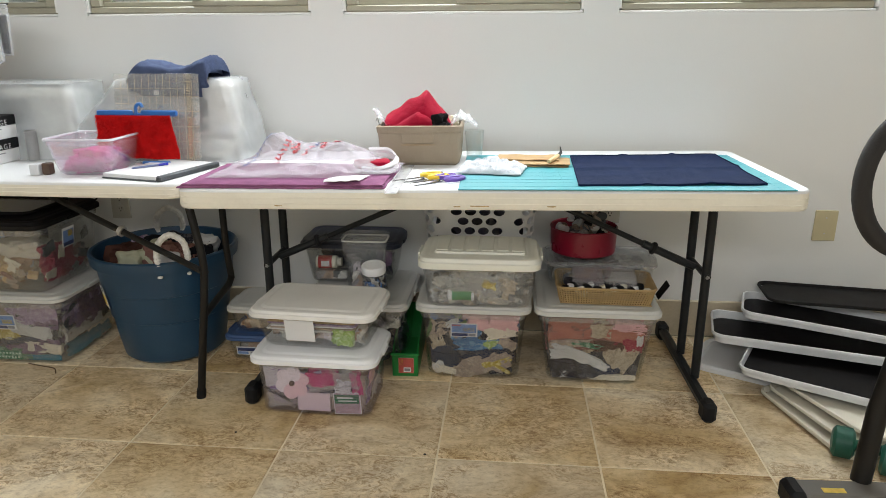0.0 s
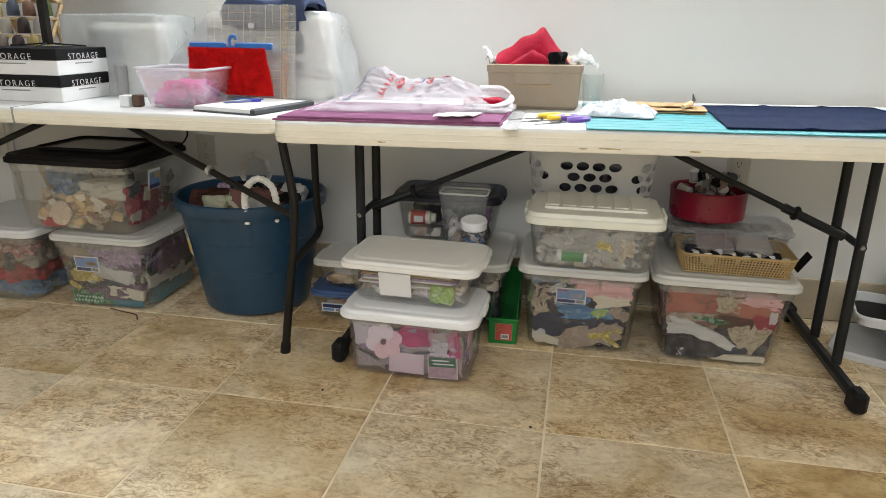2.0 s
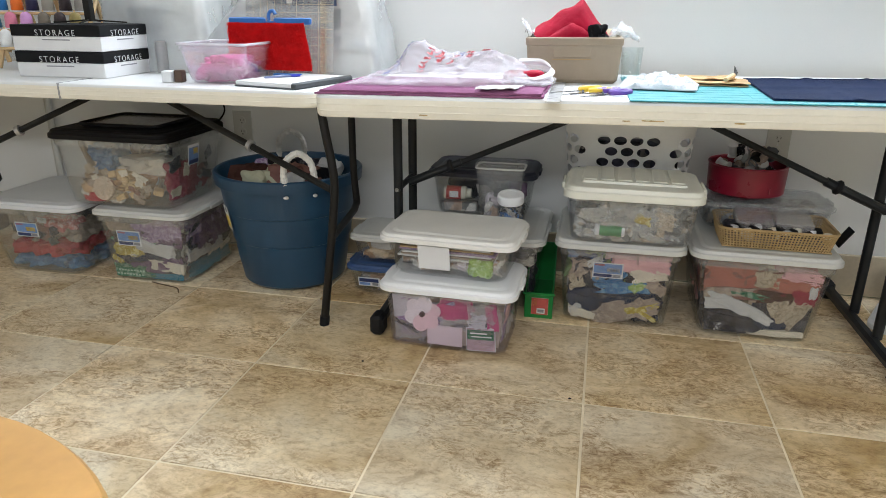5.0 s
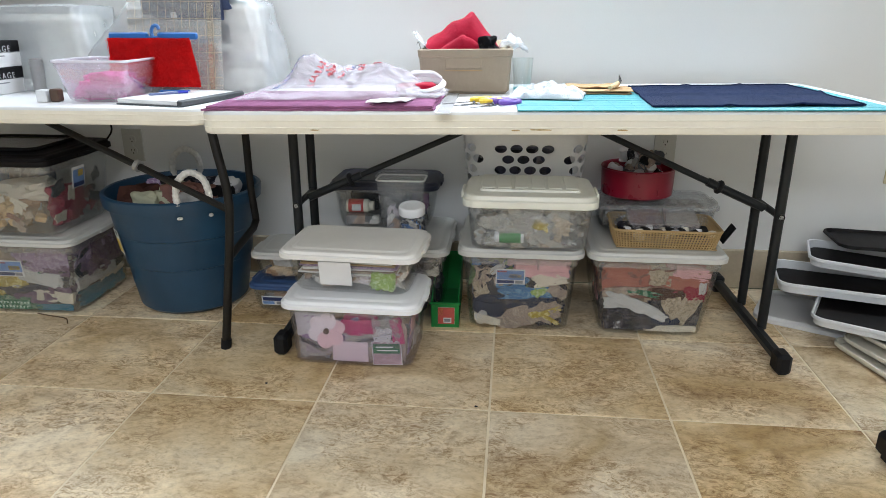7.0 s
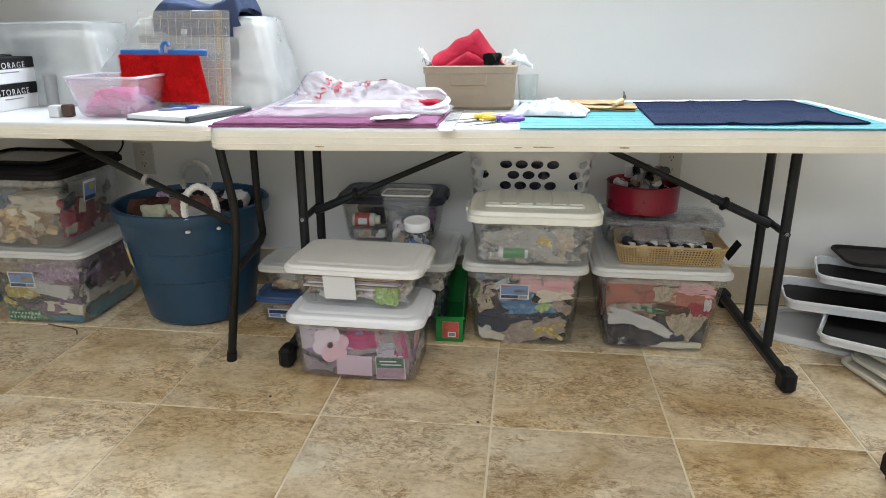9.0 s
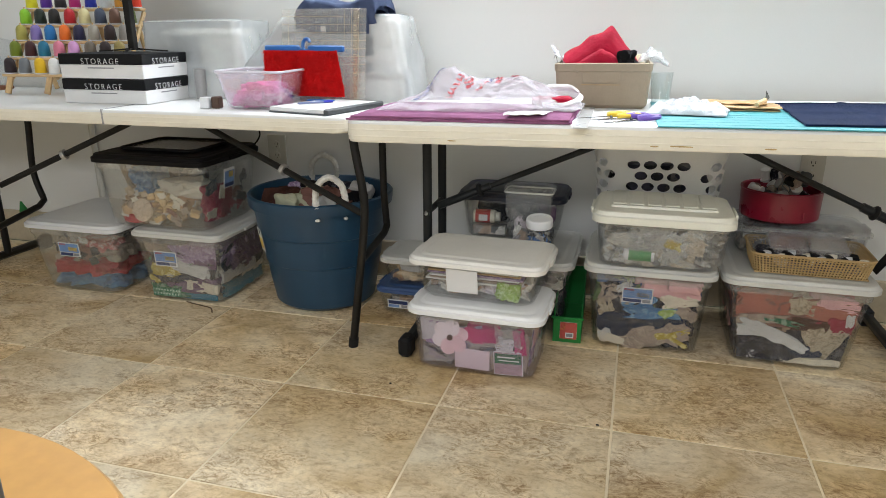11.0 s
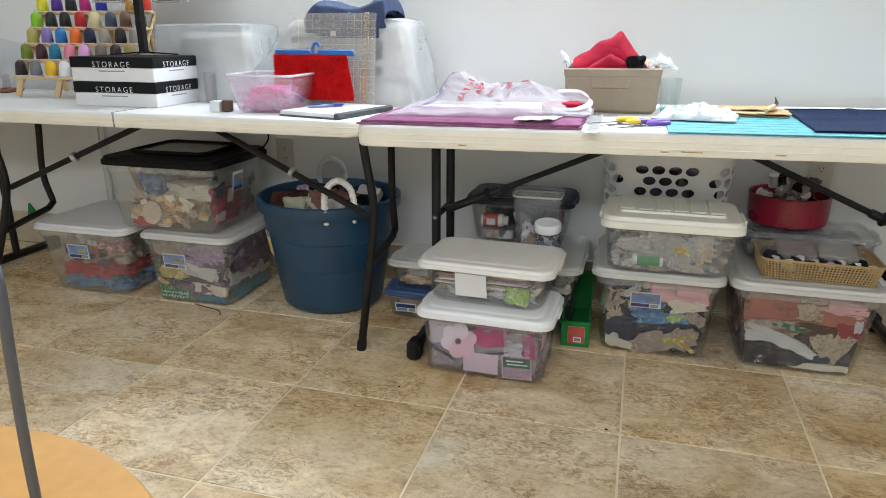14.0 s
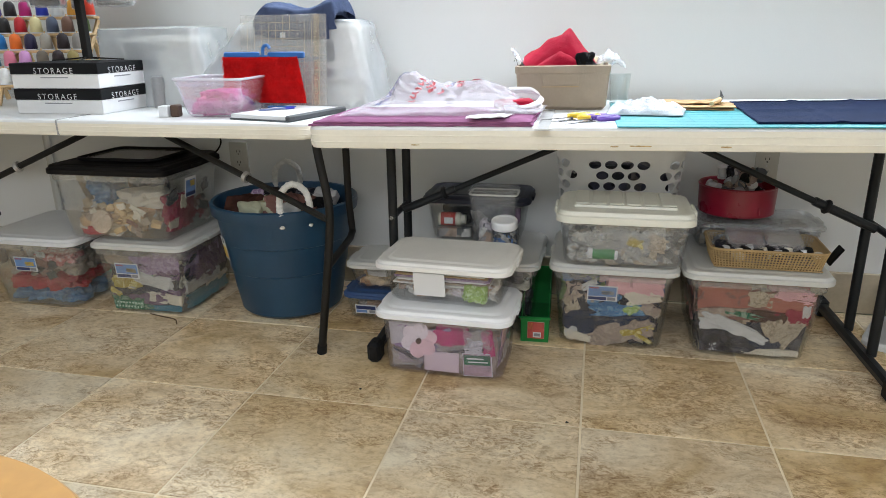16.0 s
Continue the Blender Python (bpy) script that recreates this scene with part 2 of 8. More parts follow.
COVER_HAZE = crinkled(clear("hazy_dust_cover", (0.80, 0.83, 0.86), 0.36, 0.3, (0.975, 0.98, 0.985), 0.34), 6.0, 0.8, 0.02)
CLEAR_HOOD = crinkled(clear("clear_dust_cover", (0.74, 0.78, 0.80), 0.46, 0.22, (0.975, 0.98, 0.985), 0.45), 6.0, 0.8, 0.02)
ACRYLIC = clear("acrylic", (0.85, 0.85, 0.78), 0.16, 0.1)
LID_WHITE = plain("white_lid", (0.84, 0.85, 0.87), 0.38, 0.04, 8, 200, 0.08)
LID_GREY = plain("grey_white_lid", (0.80, 0.79, 0.76), 0.45, 0.07, 7, 200, 0.08)
LID_CREAM = plain("cream_lid", (0.80, 0.80, 0.71), 0.42, 0.06, 8, 200, 0.08)
LID_HAZE = plain("frosted_lid", (0.60, 0.60, 0.57), 0.4, 0.08, 7, 180, 0.1)
LID_BLACK = plain("black_lid", (0.006, 0.005, 0.005), 0.6, 0.3, 9, 200, 0.12, gloss=0.2)
LID_NAVY = plain("navy_lid", (0.008, 0.010, 0.022), 0.45, 0.2, 9, 200, 0.08)
LID_BLUE = plain("blue_lid", (0.05, 0.10, 0.24), 0.4, 0.15, 9, 200, 0.08)
TUB = plain("blue_tub_plastic", (0.016, 0.054, 0.105), 0.33, 0.14, 7, 180, 0.12)
ROPE = plain("white_rope", (0.75, 0.73, 0.68), 0.9, 0.15, 60, 500, 0.5)
GREEN = plain("green_plastic", (0.010, 0.20, 0.035), 0.4, 0.12, 9, 180, 0.06)
PAPER = plain("white_paper", (0.70, 0.70, 0.70), 0.8, 0.04, 14, 300, 0.1)
CARD = plain("black_card", (0.007, 0.007, 0.008), 0.7, 0.15, 14, 300, 0.1, gloss=0.2)
BLUE_INK = plain("blue_print", (0.16, 0.27, 0.52), 0.5, 0.25, 60, 300, 0.02)
NAVY_INK = plain("navy_print", (0.02, 0.035, 0.12), 0.5, 0.2, 60, 300, 0.02)
YELLOW_INK = plain("yellow_print", (0.65, 0.45, 0.06), 0.5, 0.2, 60, 300, 0.02)
RED_INK = plain("red_print", (0.50, 0.09, 0.07), 0.5, 0.2, 60, 300, 0.02)
GREEN_INK = plain("green_print", (0.02, 0.12, 0.06), 0.5, 0.2, 60, 300, 0.02)
GREY_INK = plain("grey_print", (0.25, 0.25, 0.27), 0.6, 0.2, 60, 300, 0.02)
RED_POT = plain("red_tin", (0.20, 0.006, 0.022), 0.3, 0.15, 12, 200, 0.05)
TAN_WEAVE = plain("tan_plastic_weave", (0.42, 0.29, 0.13), 0.55, 0.12, 20, 200, 0.1)
BASKET_WHITE = plain("white_basket_plastic", (0.78, 0.79, 0.80), 0.4, 0.04, 8, 200, 0.06)
TAN_FABRIC = cloth("tan_canvas", (0.33, 0.27, 0.20), 0.08)
CRIMSON = cloth("crimson_satin", (0.32, 0.003, 0.024), 0.3, 500, 20)
CRIMSON.node_tree.nodes["Principled BSDF"].inputs["Roughness"].default_value = 0.8
RED_FUR = cloth("red_shag", (0.62, 0.012, 0.012), 0.25, 260, 30)
NAVY = cloth("navy_cotton", (0.006, 0.014, 0.046), 0.25, 900, 12)
DENIM = cloth("blue_denim", (0.058, 0.078, 0.145), 0.3, 700, 18)
PLUM = cloth("plum_towel", (0.25, 0.095, 0.185), 0.2, 420, 30)
MAT = plain("teal_cutting_mat", (0.045, 0.29, 0.325), 0.5, 0.05, 6, 300, 0.1)
MAT_LINE = plain("mat_line", (0.075, 0.33, 0.365), 0.6, 0.05, 20, 300, 0.02)
TISSUE = cloth("white_cotton", (0.62, 0.65, 0.69), 0.10, 600, 26)
BAG_EDGE = clear("gathered_bag_film", (0.80, 0.78, 0.80), 0.62, 0.5, (0.97, 0.96, 0.97), 0.05)
BAG = crinkled(clear("white_bag_film", (0.70, 0.68, 0.71), 0.23, 0.6, (0.97, 0.96, 0.97), 0.03), 14.0, 0.4, 0.005)
KRAFT = plain("kraft_paper", (0.42, 0.27, 0.12), 0.75, 0.15, 20, 200, 0.2)
PINE = plain("pine_wood", (0.68, 0.47, 0.24), 0.5, 0.18, 26, 160, 0.12)
OAK = plain("varnished_oak", (0.56, 0.31, 0.095), 0.33, 0.16, 5, 60, 0.06)
TUBE = plain("grey_tube", (0.10, 0.115, 0.135), 0.38, 0.12, 12, 200, 0.05, 0.5)
PINK_BAG = cloth("magenta_cloth", (0.56, 0.015, 0.24), 0.25, 500, 30)
TRAY = clear("pink_tray_plastic", (0.80, 0.77, 0.86), 0.19, 0.2, (0.98, 0.96, 0.985), 0.45)
BEIGE_MACHINE = plain("beige_machine_enamel", (0.72, 0.70, 0.63), 0.35, 0.06, 8, 200, 0.05)
GREY_PLASTIC = plain("grey_plastic", (0.30, 0.30, 0.30), 0.45, 0.1, 12, 200, 0.08)
PLATE_BEIGE = plain("beige_plate", (0.52, 0.46, 0.29), 0.4, 0.04, 20, 200, 0.04)
PLATE_WHITE = plain("white_plate", (0.52, 0.51, 0.46), 0.4, 0.04, 20, 200, 0.04)
BLUE_PLASTIC = plain("blue_hanger_plastic", (0.02, 0.13, 0.42), 0.35, 0.1, 20, 200, 0.05)
YELLOW_PLASTIC = plain("yellow_handle", (0.70, 0.48, 0.02), 0.4, 0.1, 20, 200, 0.05)
PURPLE_PLASTIC = plain("purple_handle", (0.13, 0.06, 0.35), 0.4, 0.1, 20, 200, 0.05)
BLADE = plain("steel_blade", (0.25, 0.25, 0.26), 0.25, 0.1, 40, 200, 0.05, 0.9)
LID_PALE = plain("pale_lid", (0.70, 0.71, 0.72), 0.42, 0.06, 8, 200, 0.1)
LID_IVORY = plain("ivory_lid", (0.74, 0.70, 0.58), 0.45, 0.06, 8, 200, 0.1)
DUMBBELL = plain("green_vinyl", (0.008, 0.085, 0.055), 0.45, 0.15, 18, 200, 0.12)
FOAMGRIP = plain("black_foam", (0.02, 0.018, 0.017), 0.85, 0.2, 18, 300, 0.4)
BIKE_GREY = plain("grey_brown_enamel", (0.12, 0.11, 0.095), 0.4, 0.1, 12, 200, 0.06)
GRASS = plain("garden_ground", (0.10, 0.12, 0.05), 0.9, 0.35, 2, 30, 0.4)
FENCE = plain("pale_fence", (0.55, 0.52, 0.46), 0.8, 0.12, 6, 60, 0.2, 0, 0, 0.1)
LEAF = plain("leaf", (0.07, 0.12, 0.03), 0.6, 0.4, 10, 60, 0.1, 0, 0, 0.2)


# ---- building helpers ----
def rrect(w, d, r, n=4):
    """A rounded rectangle round the origin, counter-clockwise."""
    r = max(1e-4, min(r, w / 2 - 1e-4, d / 2 - 1e-4))
    out = []
    for k, (sx, sy) in enumerate(((1, 1), (-1, 1), (-1, -1), (1, -1))):
        for i in range(n + 1):
            a = math.pi / 2 * (k + i / n)
            out.append((sx * (w / 2 - r) + r * math.cos(a), sy * (d / 2 - r) + r * math.sin(a)))
    return out


def circle(r, n=32):
    return [(r * math.cos(2 * math.pi * i / n), r * math.sin(2 * math.pi * i / n)) for i in range(n)]


def loft(rings, bm=None, first=True, last=True):
    """Skin over rings (flat outline, z), with or without the end faces."""
    bm = bm or bmesh.new()
    rows = [[bm.verts.new((x, y, z)) for x, y in pts] for pts, z in rings]
    n = len(rows[0])
    for a, b in zip(rows, rows[1:]):
        for i in range(n):
            bm.faces.new((a[i], a[(i + 1) % n], b[(i + 1) % n], b[i]))
    if first:
        bm.faces.new(rows[0][::-1])
    if last:
        bm.faces.new(rows[-1])
    return bm


def box(sx, sy, sz, x=0, y=0, z=0, bevel=0.0, bm=None, m=None):
    """A box whose bottom face has its centre at x, y, z."""
    bm = bm or bmesh.new()
    b = min(bevel, sx / 3, sy / 3, sz / 3)
    had = set(bm.verts)
    if b > 0:
        pts = rrect(sx, sy, b, 1)
        small = rrect(sx - 2 * b, sy - 2 * b, b * 0.3, 1)
        loft([(small, 0), (pts, b), (pts, sz - b), (small, sz)], bm)
    else:
        pts = [(sx / 2, sy / 2), (-sx / 2, sy / 2), (-sx / 2, -sy / 2), (sx / 2, -sy / 2)]
        loft([(pts, 0), (pts, sz)], bm)
    mat = Matrix.Translation((x, y, z)) @ (m or Matrix())
    bmesh.ops.transform(bm, matrix=mat, verts=[v for v in bm.verts if v not in had])
    return bm


def tube(points, r, n=8, bm=None, ends=True):
    """A round bar along points; r may be a list, one radius a point."""
    bm = bm or bmesh.new()
    pts = [Vector(p) for p in points]
    rad = r if isinstance(r, (list, tuple)) else [r] * len(pts)
    rows, side = [], None
    for i, p in enumerate(pts):
        d = (pts[min(i + 1, len(pts) - 1)] - pts[max(i - 1, 0)]).normalized()
        if side is None:
            side = d.orthogonal().normalized()
        side = (side - d * side.dot(d)).normalized()
        up = d.cross(side)
        rows.append([bm.verts.new(p + rad[i] * (math.cos(2 * math.pi * k / n) * side + math.sin(2 * math.pi * k / n) * up)) for k in range(n)])
    for a, b in zip(rows, rows[1:]):
        for k in range(n):
            bm.faces.new((a[k], a[(k + 1) % n], b[(k + 1) % n], b[k]))
    if ends:
        bm.faces.new(rows[0][::-1])
        bm.faces.new(rows[-1])
    return bm


def curve_points(points, steps=6):
    """A smooth line through points."""
    p = [Vector(q) for q in points]
    p = [2 * p[0] - p[1]] + p + [2 * p[-1] - p[-2]]
    out = []
    for i in range(1, len(p) - 2):
        for s in range(steps):
            t = s / steps
            out.append(0.5 * (2 * p[i] + (p[i + 1] - p[i - 1]) * t + (2 * p[i - 1] - 5 * p[i] + 4 * p[i + 1] - p[i + 2]) * t * t + (3 * p[i] - p[i - 1] - 3 * p[i + 1] + p[i + 2]) * t ** 3))
    return out + [p[-2]]


def sheet(f, nu, nv, thick=0.002):
    """A draped sheet: f(u, v) gives a place, u and v from 0 to 1; it has an upper and a lower face."""
    bm = bmesh.new()
    top = [[bm.verts.new(f(i / nu, j / nv)) for j in range(nv + 1)] for i in range(nu + 1)]
    low = [[bm.verts.new(v.co - Vector((0, 0, thick))) for v in row] for row in top]
    for i in range(nu):
        for j in range(nv):
            bm.faces.new((top[i][j], top[i + 1][j], top[i + 1][j + 1], top[i][j + 1]))
            bm.faces.new((low[i][j], low[i][j + 1], low[i + 1][j + 1], low[i + 1][j]))
    edge = [(i, 0) for i in range(nu)] + [(nu, j) for j in range(nv)] + [(i, nv) for i in range(nu, 0, -1)] + [(0, j) for j in range(nv, 0, -1)]
    for (a, b), (c, d) in zip(edge, edge[1:] + edge[:1]):
        bm.faces.new((low[a][b], low[c][d], top[c][d], top[a][b]))
    return bm


def lump(w, d, h, seed, amp=0.25, freq=14.0, cuts=12, square=3.2):
    """A crumpled, rounded heap that rests on z = 0."""
    bm = bmesh.new()
    bmesh.ops.create_cube(bm, size=2.0)
    bmesh.ops.subdivide_edges(bm, edges=bm.edges[:], cuts=cuts, use_grid_fill=True)
    for v in bm.verts:
        p = v.co
        k = (abs(p.x) ** square + abs(p.y) ** square + abs(p.z) ** square) ** (1 / square)
        p = p / k
        q = Vector((p.x * w / 2, p.y * d / 2, p.z * h / 2))
        s = noise.noise(q * freq + Vector((seed * 7.3, seed * 3.1, seed))) + 0.5 * noise.noise(q * freq * 2.3 + Vector((seed, seed * 5.7, 0)))
        s -= 0.7 * abs(noise.noise(q * freq * 1.6 + Vector((0, seed, seed * 2.9))))
        q *= 1 + amp * s * 0.5
        q += p * amp * s * min(w, d, h) * 0.3
        q.x, q.y = max(-w / 2, min(w / 2, q.x)), max(-d / 2, min(d / 2, q.y))
        v.co = (q.x, q.y, max(0.0, min(h, q.z + h / 2)))
    return bm


def cut_mesh(name, bm, material, smooth=35):
    bmesh.ops.recalc_face_normals(bm, faces=bm.faces[:])
    me = bpy.data.meshes.new(name)
    bm.to_mesh(me)
    bm.free()
    me.materials.append(material)
    if smooth:
        me.shade_smooth()
        me.set_sharp_from_angle(angle=radians(smooth))
    return me


def part(name, bm, material, parent, label="", smooth=35, m=None):
    ob = new(name, cut_mesh(name, bm, material, smooth))
    ob.parent = parent
    if m is not None:
        ob.matrix_basis = m
    return tagged(ob, label)


def thing(name, label, category, m=None, group="", kind=""):
    ob = new(name)
    ob.empty_display_size = 0.05
    ob.matrix_basis = m or Matrix()
    return tagged(ob, label, category, group, kind)


def solid(name, bm, material, label, category, m=None, group="", kind="", smooth=35):
    ob = new(name, cut_mesh(name, bm, material, smooth))
    ob.matrix_basis = m or Matrix()
    return tagged(ob, label, category, group, kind)


def word(text, size, material, parent, m, name="lettering"):
    cu = bpy.data.curves.new(name, "FONT")
    cu.body, cu.size, cu.extrude, cu.align_x, cu.align_y = text, size, 0.0002, "CENTER", "CENTER"
    cu.space_character, cu.offset = 1.36, -0.010 * size
    tmp = new(name, cu)
    me = bpy.data.meshes.new_from_object(tmp.evaluated_get(bpy.context.evaluated_depsgraph_get()))
    bpy.data.objects.remove(tmp)
    bpy.data.curves.remove(cu)
    me.materials.clear()
    me.materials.append(material)
    ob = new(name, me)
    ob.parent, ob.matrix_basis = parent, m
    return ob


# ---- the room ----
def wall_with_holes(name, axis, at, lo, hi, height, holes, thick, label):
    """A wall along x (axis 'x') at y = at, with rectangular openings (a, b, z0, z1) cut through."""
    bm = bmesh.new()
    xs = sorted({lo, hi, *[v for h in holes for v in h[:2]]})
    for a, b in zip(xs, xs[1:]):
        spans = sorted((h[2], h[3]) for h in holes if h[0] <= a and h[1] >= b)
        z = 0.0
        for z0, z1 in spans + [(height, height)]:
            if z0 > z:
                if axis == "x":
                    box(b - a, thick, z0 - z, (a + b) / 2, at, z, 0, bm)
                else:
                    box(thick, b - a, z0 - z, at, (a + b) / 2, z, 0, bm)
            z = z1
    bmesh.ops.remove_doubles(bm, verts=bm.verts[:], dist=1e-5)
    inner = [f for f in bm.faces]
    seen = {}
    for f in inner:
        key = tuple(round(c, 4) for c in f.calc_center_median())
        seen.setdefault(key, []).append(f)
    bmesh.ops.delete(bm, geom=[f for fs in seen.values() if len(fs) > 1 for f in fs], context="FACES")
    return solid(name, bm, WALL, label, "wall", kind="structure", smooth=0)


WT = 0.16
wall_with_holes("wall_north", "x", BACK + WT / 2, LEFT - WT, RIGHT + WT, TOP, [(a, b, SILL, HEAD) for a, b in WINDOWS], WT, "off-white painted wall with a row of windows")
wall_with_holes("wall_south", "x", FRONT - WT / 2, LEFT - WT, RIGHT + WT, TOP, [(REAR_X - REAR_W / 2, REAR_X + REAR_W / 2, REAR_Z, REAR_H)], WT, "off-white painted wall with a wide high window")
wall_with_holes("wall_west", "y", LEFT - WT / 2, FRONT, BACK, TOP, [], WT, "plain off-white painted wall")
wall_with_holes("wall_east", "y", RIGHT + WT / 2, FRONT, BACK, TOP, [], WT, "plain off-white painted wall")
solid("ceiling", box(RIGHT - LEFT + 2 * WT, BACK - FRONT + 2 * WT, 0.12, (LEFT + RIGHT) / 2, (BACK + FRONT) / 2, TOP), CEILING, "plain white ceiling", "ceiling", kind="structure", smooth=0)
solid("baseboard", box(RIGHT - LEFT, 0.012, 0.150, (LEFT + RIGHT) / 2, BACK - 0.006, 0.003, 0.004), BASE, "tan tiled baseboard along the wall", "baseboard", kind="structure")
solid("ground", box(160, 160, 0.05, 0, 0, -0.12), GRASS, "garden ground with sparse grass", "ground", kind="structure", smooth=0)

for k, (a, b) in enumerate(WINDOWS, 1):
    w = thing(f"window_{k}", "khaki aluminium sliding window in a white reveal", "window", kind="structure")
    cx, W, H = (a + b) / 2, b - a, HEAD - SILL
    yf = BACK + 0.036
    part("window_sill", box(W - 0.004, 0.085, 0.008, cx, BACK + 0.052, SILL + 0.001, 0.002), REVEAL, w)
    for x in (a + 0.005, b - 0.005):
        part("reveal", box(0.008, 0.10, H - 0.02, x, BACK + 0.053, SILL + 0.014), REVEAL, w)
    fr = bmesh.new()
    box(W - 0.02, 0.05, 0.024, cx, yf, SILL + 0.0095, 0.004, fr)
    box(W - 0.02, 0.05, 0.045, cx, yf, HEAD - 0.055, 0.004, fr)
    for x in (a + 0.032, b - 0.032):
        box(0.042, 0.05, H - 0.092, x, yf, SILL + 0.034, 0.004, fr)
    part("window_frame", fr, ALU, w)
    for x0, x1, dy in ((a + 0.05, cx + 0.02, 0.006), (cx - 0.02, b - 0.05, -0.016)):
        sash = bmesh.new()
        box(x1 - x0, 0.018, 0.020, (x0 + x1) / 2, yf + dy, SILL + 0.034, 0.003, sash)
        box(x1 - x0, 0.018, 0.036, (x0 + x1) / 2, yf + dy, HEAD - 0.095, 0.003, sash)
        for x in (x0 + 0.016, x1 - 0.016):
            box(0.032, 0.018, H - 0.151, x, yf + dy, SILL + 0.055, 0.003, sash)
        s = part("sash", sash, ALU, w)
        p = part("pane", box(x1 - x0 - 0.066, 0.004, H - 0.155, (x0 + x1) / 2, yf + dy, SILL + 0.055), PANE, s, smooth=0)
        p.visible_shadow = False

# unseen window, added to house the fill lamp behind the camera
pd = thing("window_5", "wide white-framed window high in the wall", "window", kind="structure")
fr = bmesh.new()
box(REAR_W - 0.01, 0.07, 0.06, REAR_X, FRONT - 0.1, REAR_H - 0.065, 0.004, fr)
box(REAR_W - 0.01, 0.07, 0.05, REAR_X, FRONT - 0.1, REAR_Z + 0.004, 0.004, fr)
for x in (-1, 0, 1):
    box(0.06, 0.07, REAR_H - REAR_Z - 0.125, REAR_X + x * (REAR_W / 2 - 0.036), FRONT - 0.1, REAR_Z + 0.056, 0.004, fr)
part("window_frame", fr, REVEAL, pd)
for x in (-1, 1):
    p = part("pane", box(REAR_W / 2 - 0.10, 0.006, REAR_H - REAR_Z - 0.12, REAR_X + x * REAR_W / 4, FRONT - 0.1, REAR_Z + 0.056), PANE, pd, smooth=0)
    p.visible_shadow = False

# the garden beyond the windows
fence = thing("garden_fence", "pale weathered board fence behind the house", "fence", Matrix.Translation((0, 5.2, -0.07)))
board = cut_mesh("board", box(0.145, 0.022, 1.9, 0, 0, 0, 0.004), FENCE)
for k in range(64):
    o = new("board", board)
    o.parent, o.location = fence, (-4.8 + k * 0.152, 0, random.uniform(-0.012, 0.0))
for z in (0.4, 1.5):
    part("rail", box(9.8, 0.04, 0.09, 0, 0.032, z, 0.004), FENCE, fence)


def shrub(x, y, size, seed):
    rng = random.Random(seed)
    s = thing("shrub", "leafy garden shrub in front of a fence", "shrub", Matrix.Translation((x, y, -0.07)), "garden shrubs")
    stems = bmesh.new()
    tips = []
    for k in range(7):
        a, b = rng.uniform(0, 6.28), rng.uniform(0.2, 0.6)
        tip = Vector((math.cos(a) * b * size, math.sin(a) * b * size * 0.6, size * rng.uniform(1.2, 1.9)))
        tube([(0, 0, 0), tip * 0.5 + Vector((0.02, 0, 0.1)), tip], [0.02, 0.013, 0.005], 5, stems)
        tips += [tip, tip * 0.75, tip * 0.55]
    part("stems", stems, PINE, s)
    leaves = bmesh.new()
    for k in range(1100):
        c = rng.choice(tips) + Vector((rng.gauss(0, 0.17), rng.gauss(0, 0.14), rng.gauss(0, 0.17))) * size
        d = Vector((rng.gauss(0, 1), rng.gauss(0, 1), rng.gauss(0, 0.6))).normalized()
        e = d.orthogonal().normalized()
        l = rng.uniform(0.03, 0.055)
        v = [leaves.verts.new(c + q) for q in (-d * l, e * l * 0.4, d * l, -e * l * 0.4)]
        leaves.faces.new(v)
    part("crown", leaves, LEAF, s, smooth=0)


for k, (x, y, size) in enumerate(((-2.2, 3.6, 1.0), (-1.1, 4.2, 0.9), (0.3, 4.0, 0.8), (1.6, 3.9, 0.95))):
    shrub(x, y, size, k + 3)


# ---- folding tables ----
def table_top(name_parent, x0, x1, y0, y1, z, seam=None, rim=0.046, slant=0.0):
    """A blow-moulded top with a soiled rim; slant: degrees by which it rises towards +x."""
    cx, cy, w, d = (x0 + x1) / 2, (y0 + y1) / 2, x1 - x0, y1 - y0
    lie = Matrix.Translation((cx, cy, z)) @ Matrix.Rotation(radians(-slant), 4, "Y")
    rings = [(rrect(w - 0.03, d - 0.03, 0.032, 8), 0.004 - rim), (rrect(w - 0.022, d - 0.022, 0.034, 8), -rim), (rrect(w - 0.008, d - 0.008, 0.042, 8), -rim), (rrect(w, d, 0.045, 8), -rim + 0.006), (rrect(w, d, 0.045, 8), -0.009)]
    e = part("edge", loft(rings, None, True, False), TABLE_EDGE, name_parent, "soiled ivory rim", m=lie)
    for zz in (-0.4 * rim, -0.7 * rim):
        part("moulding", loft([(rrect(w + 0.0012, d + 0.0012, 0.0456, 8), zz - 0.0016), (rrect(w + 0.0026, d + 0.0026, 0.0463, 8), zz), (rrect(w + 0.0012, d + 0.0012, 0.0456, 8), zz + 0.0016)]), TABLE_EDGE, e)
    t = loft([(rrect(w, d, 0.045, 8), -0.009), (rrect(w - 0.0015, d - 0.0015, 0.045, 8), -0.005), (rrect(w - 0.006, d - 0.006, 0.043, 8), -0.0015), (rrect(w - 0.012, d - 0.012, 0.041, 8), 0)], None, True, True)
    part("tabletop", t, TABLETOP, name_parent, m=lie)
    if seam is not None:
        part("hinge_seam", box(0.003, d + 0.008, rim + 0.001, seam, cy, z - rim + 0.0005), GREY_PLASTIC, name_parent)


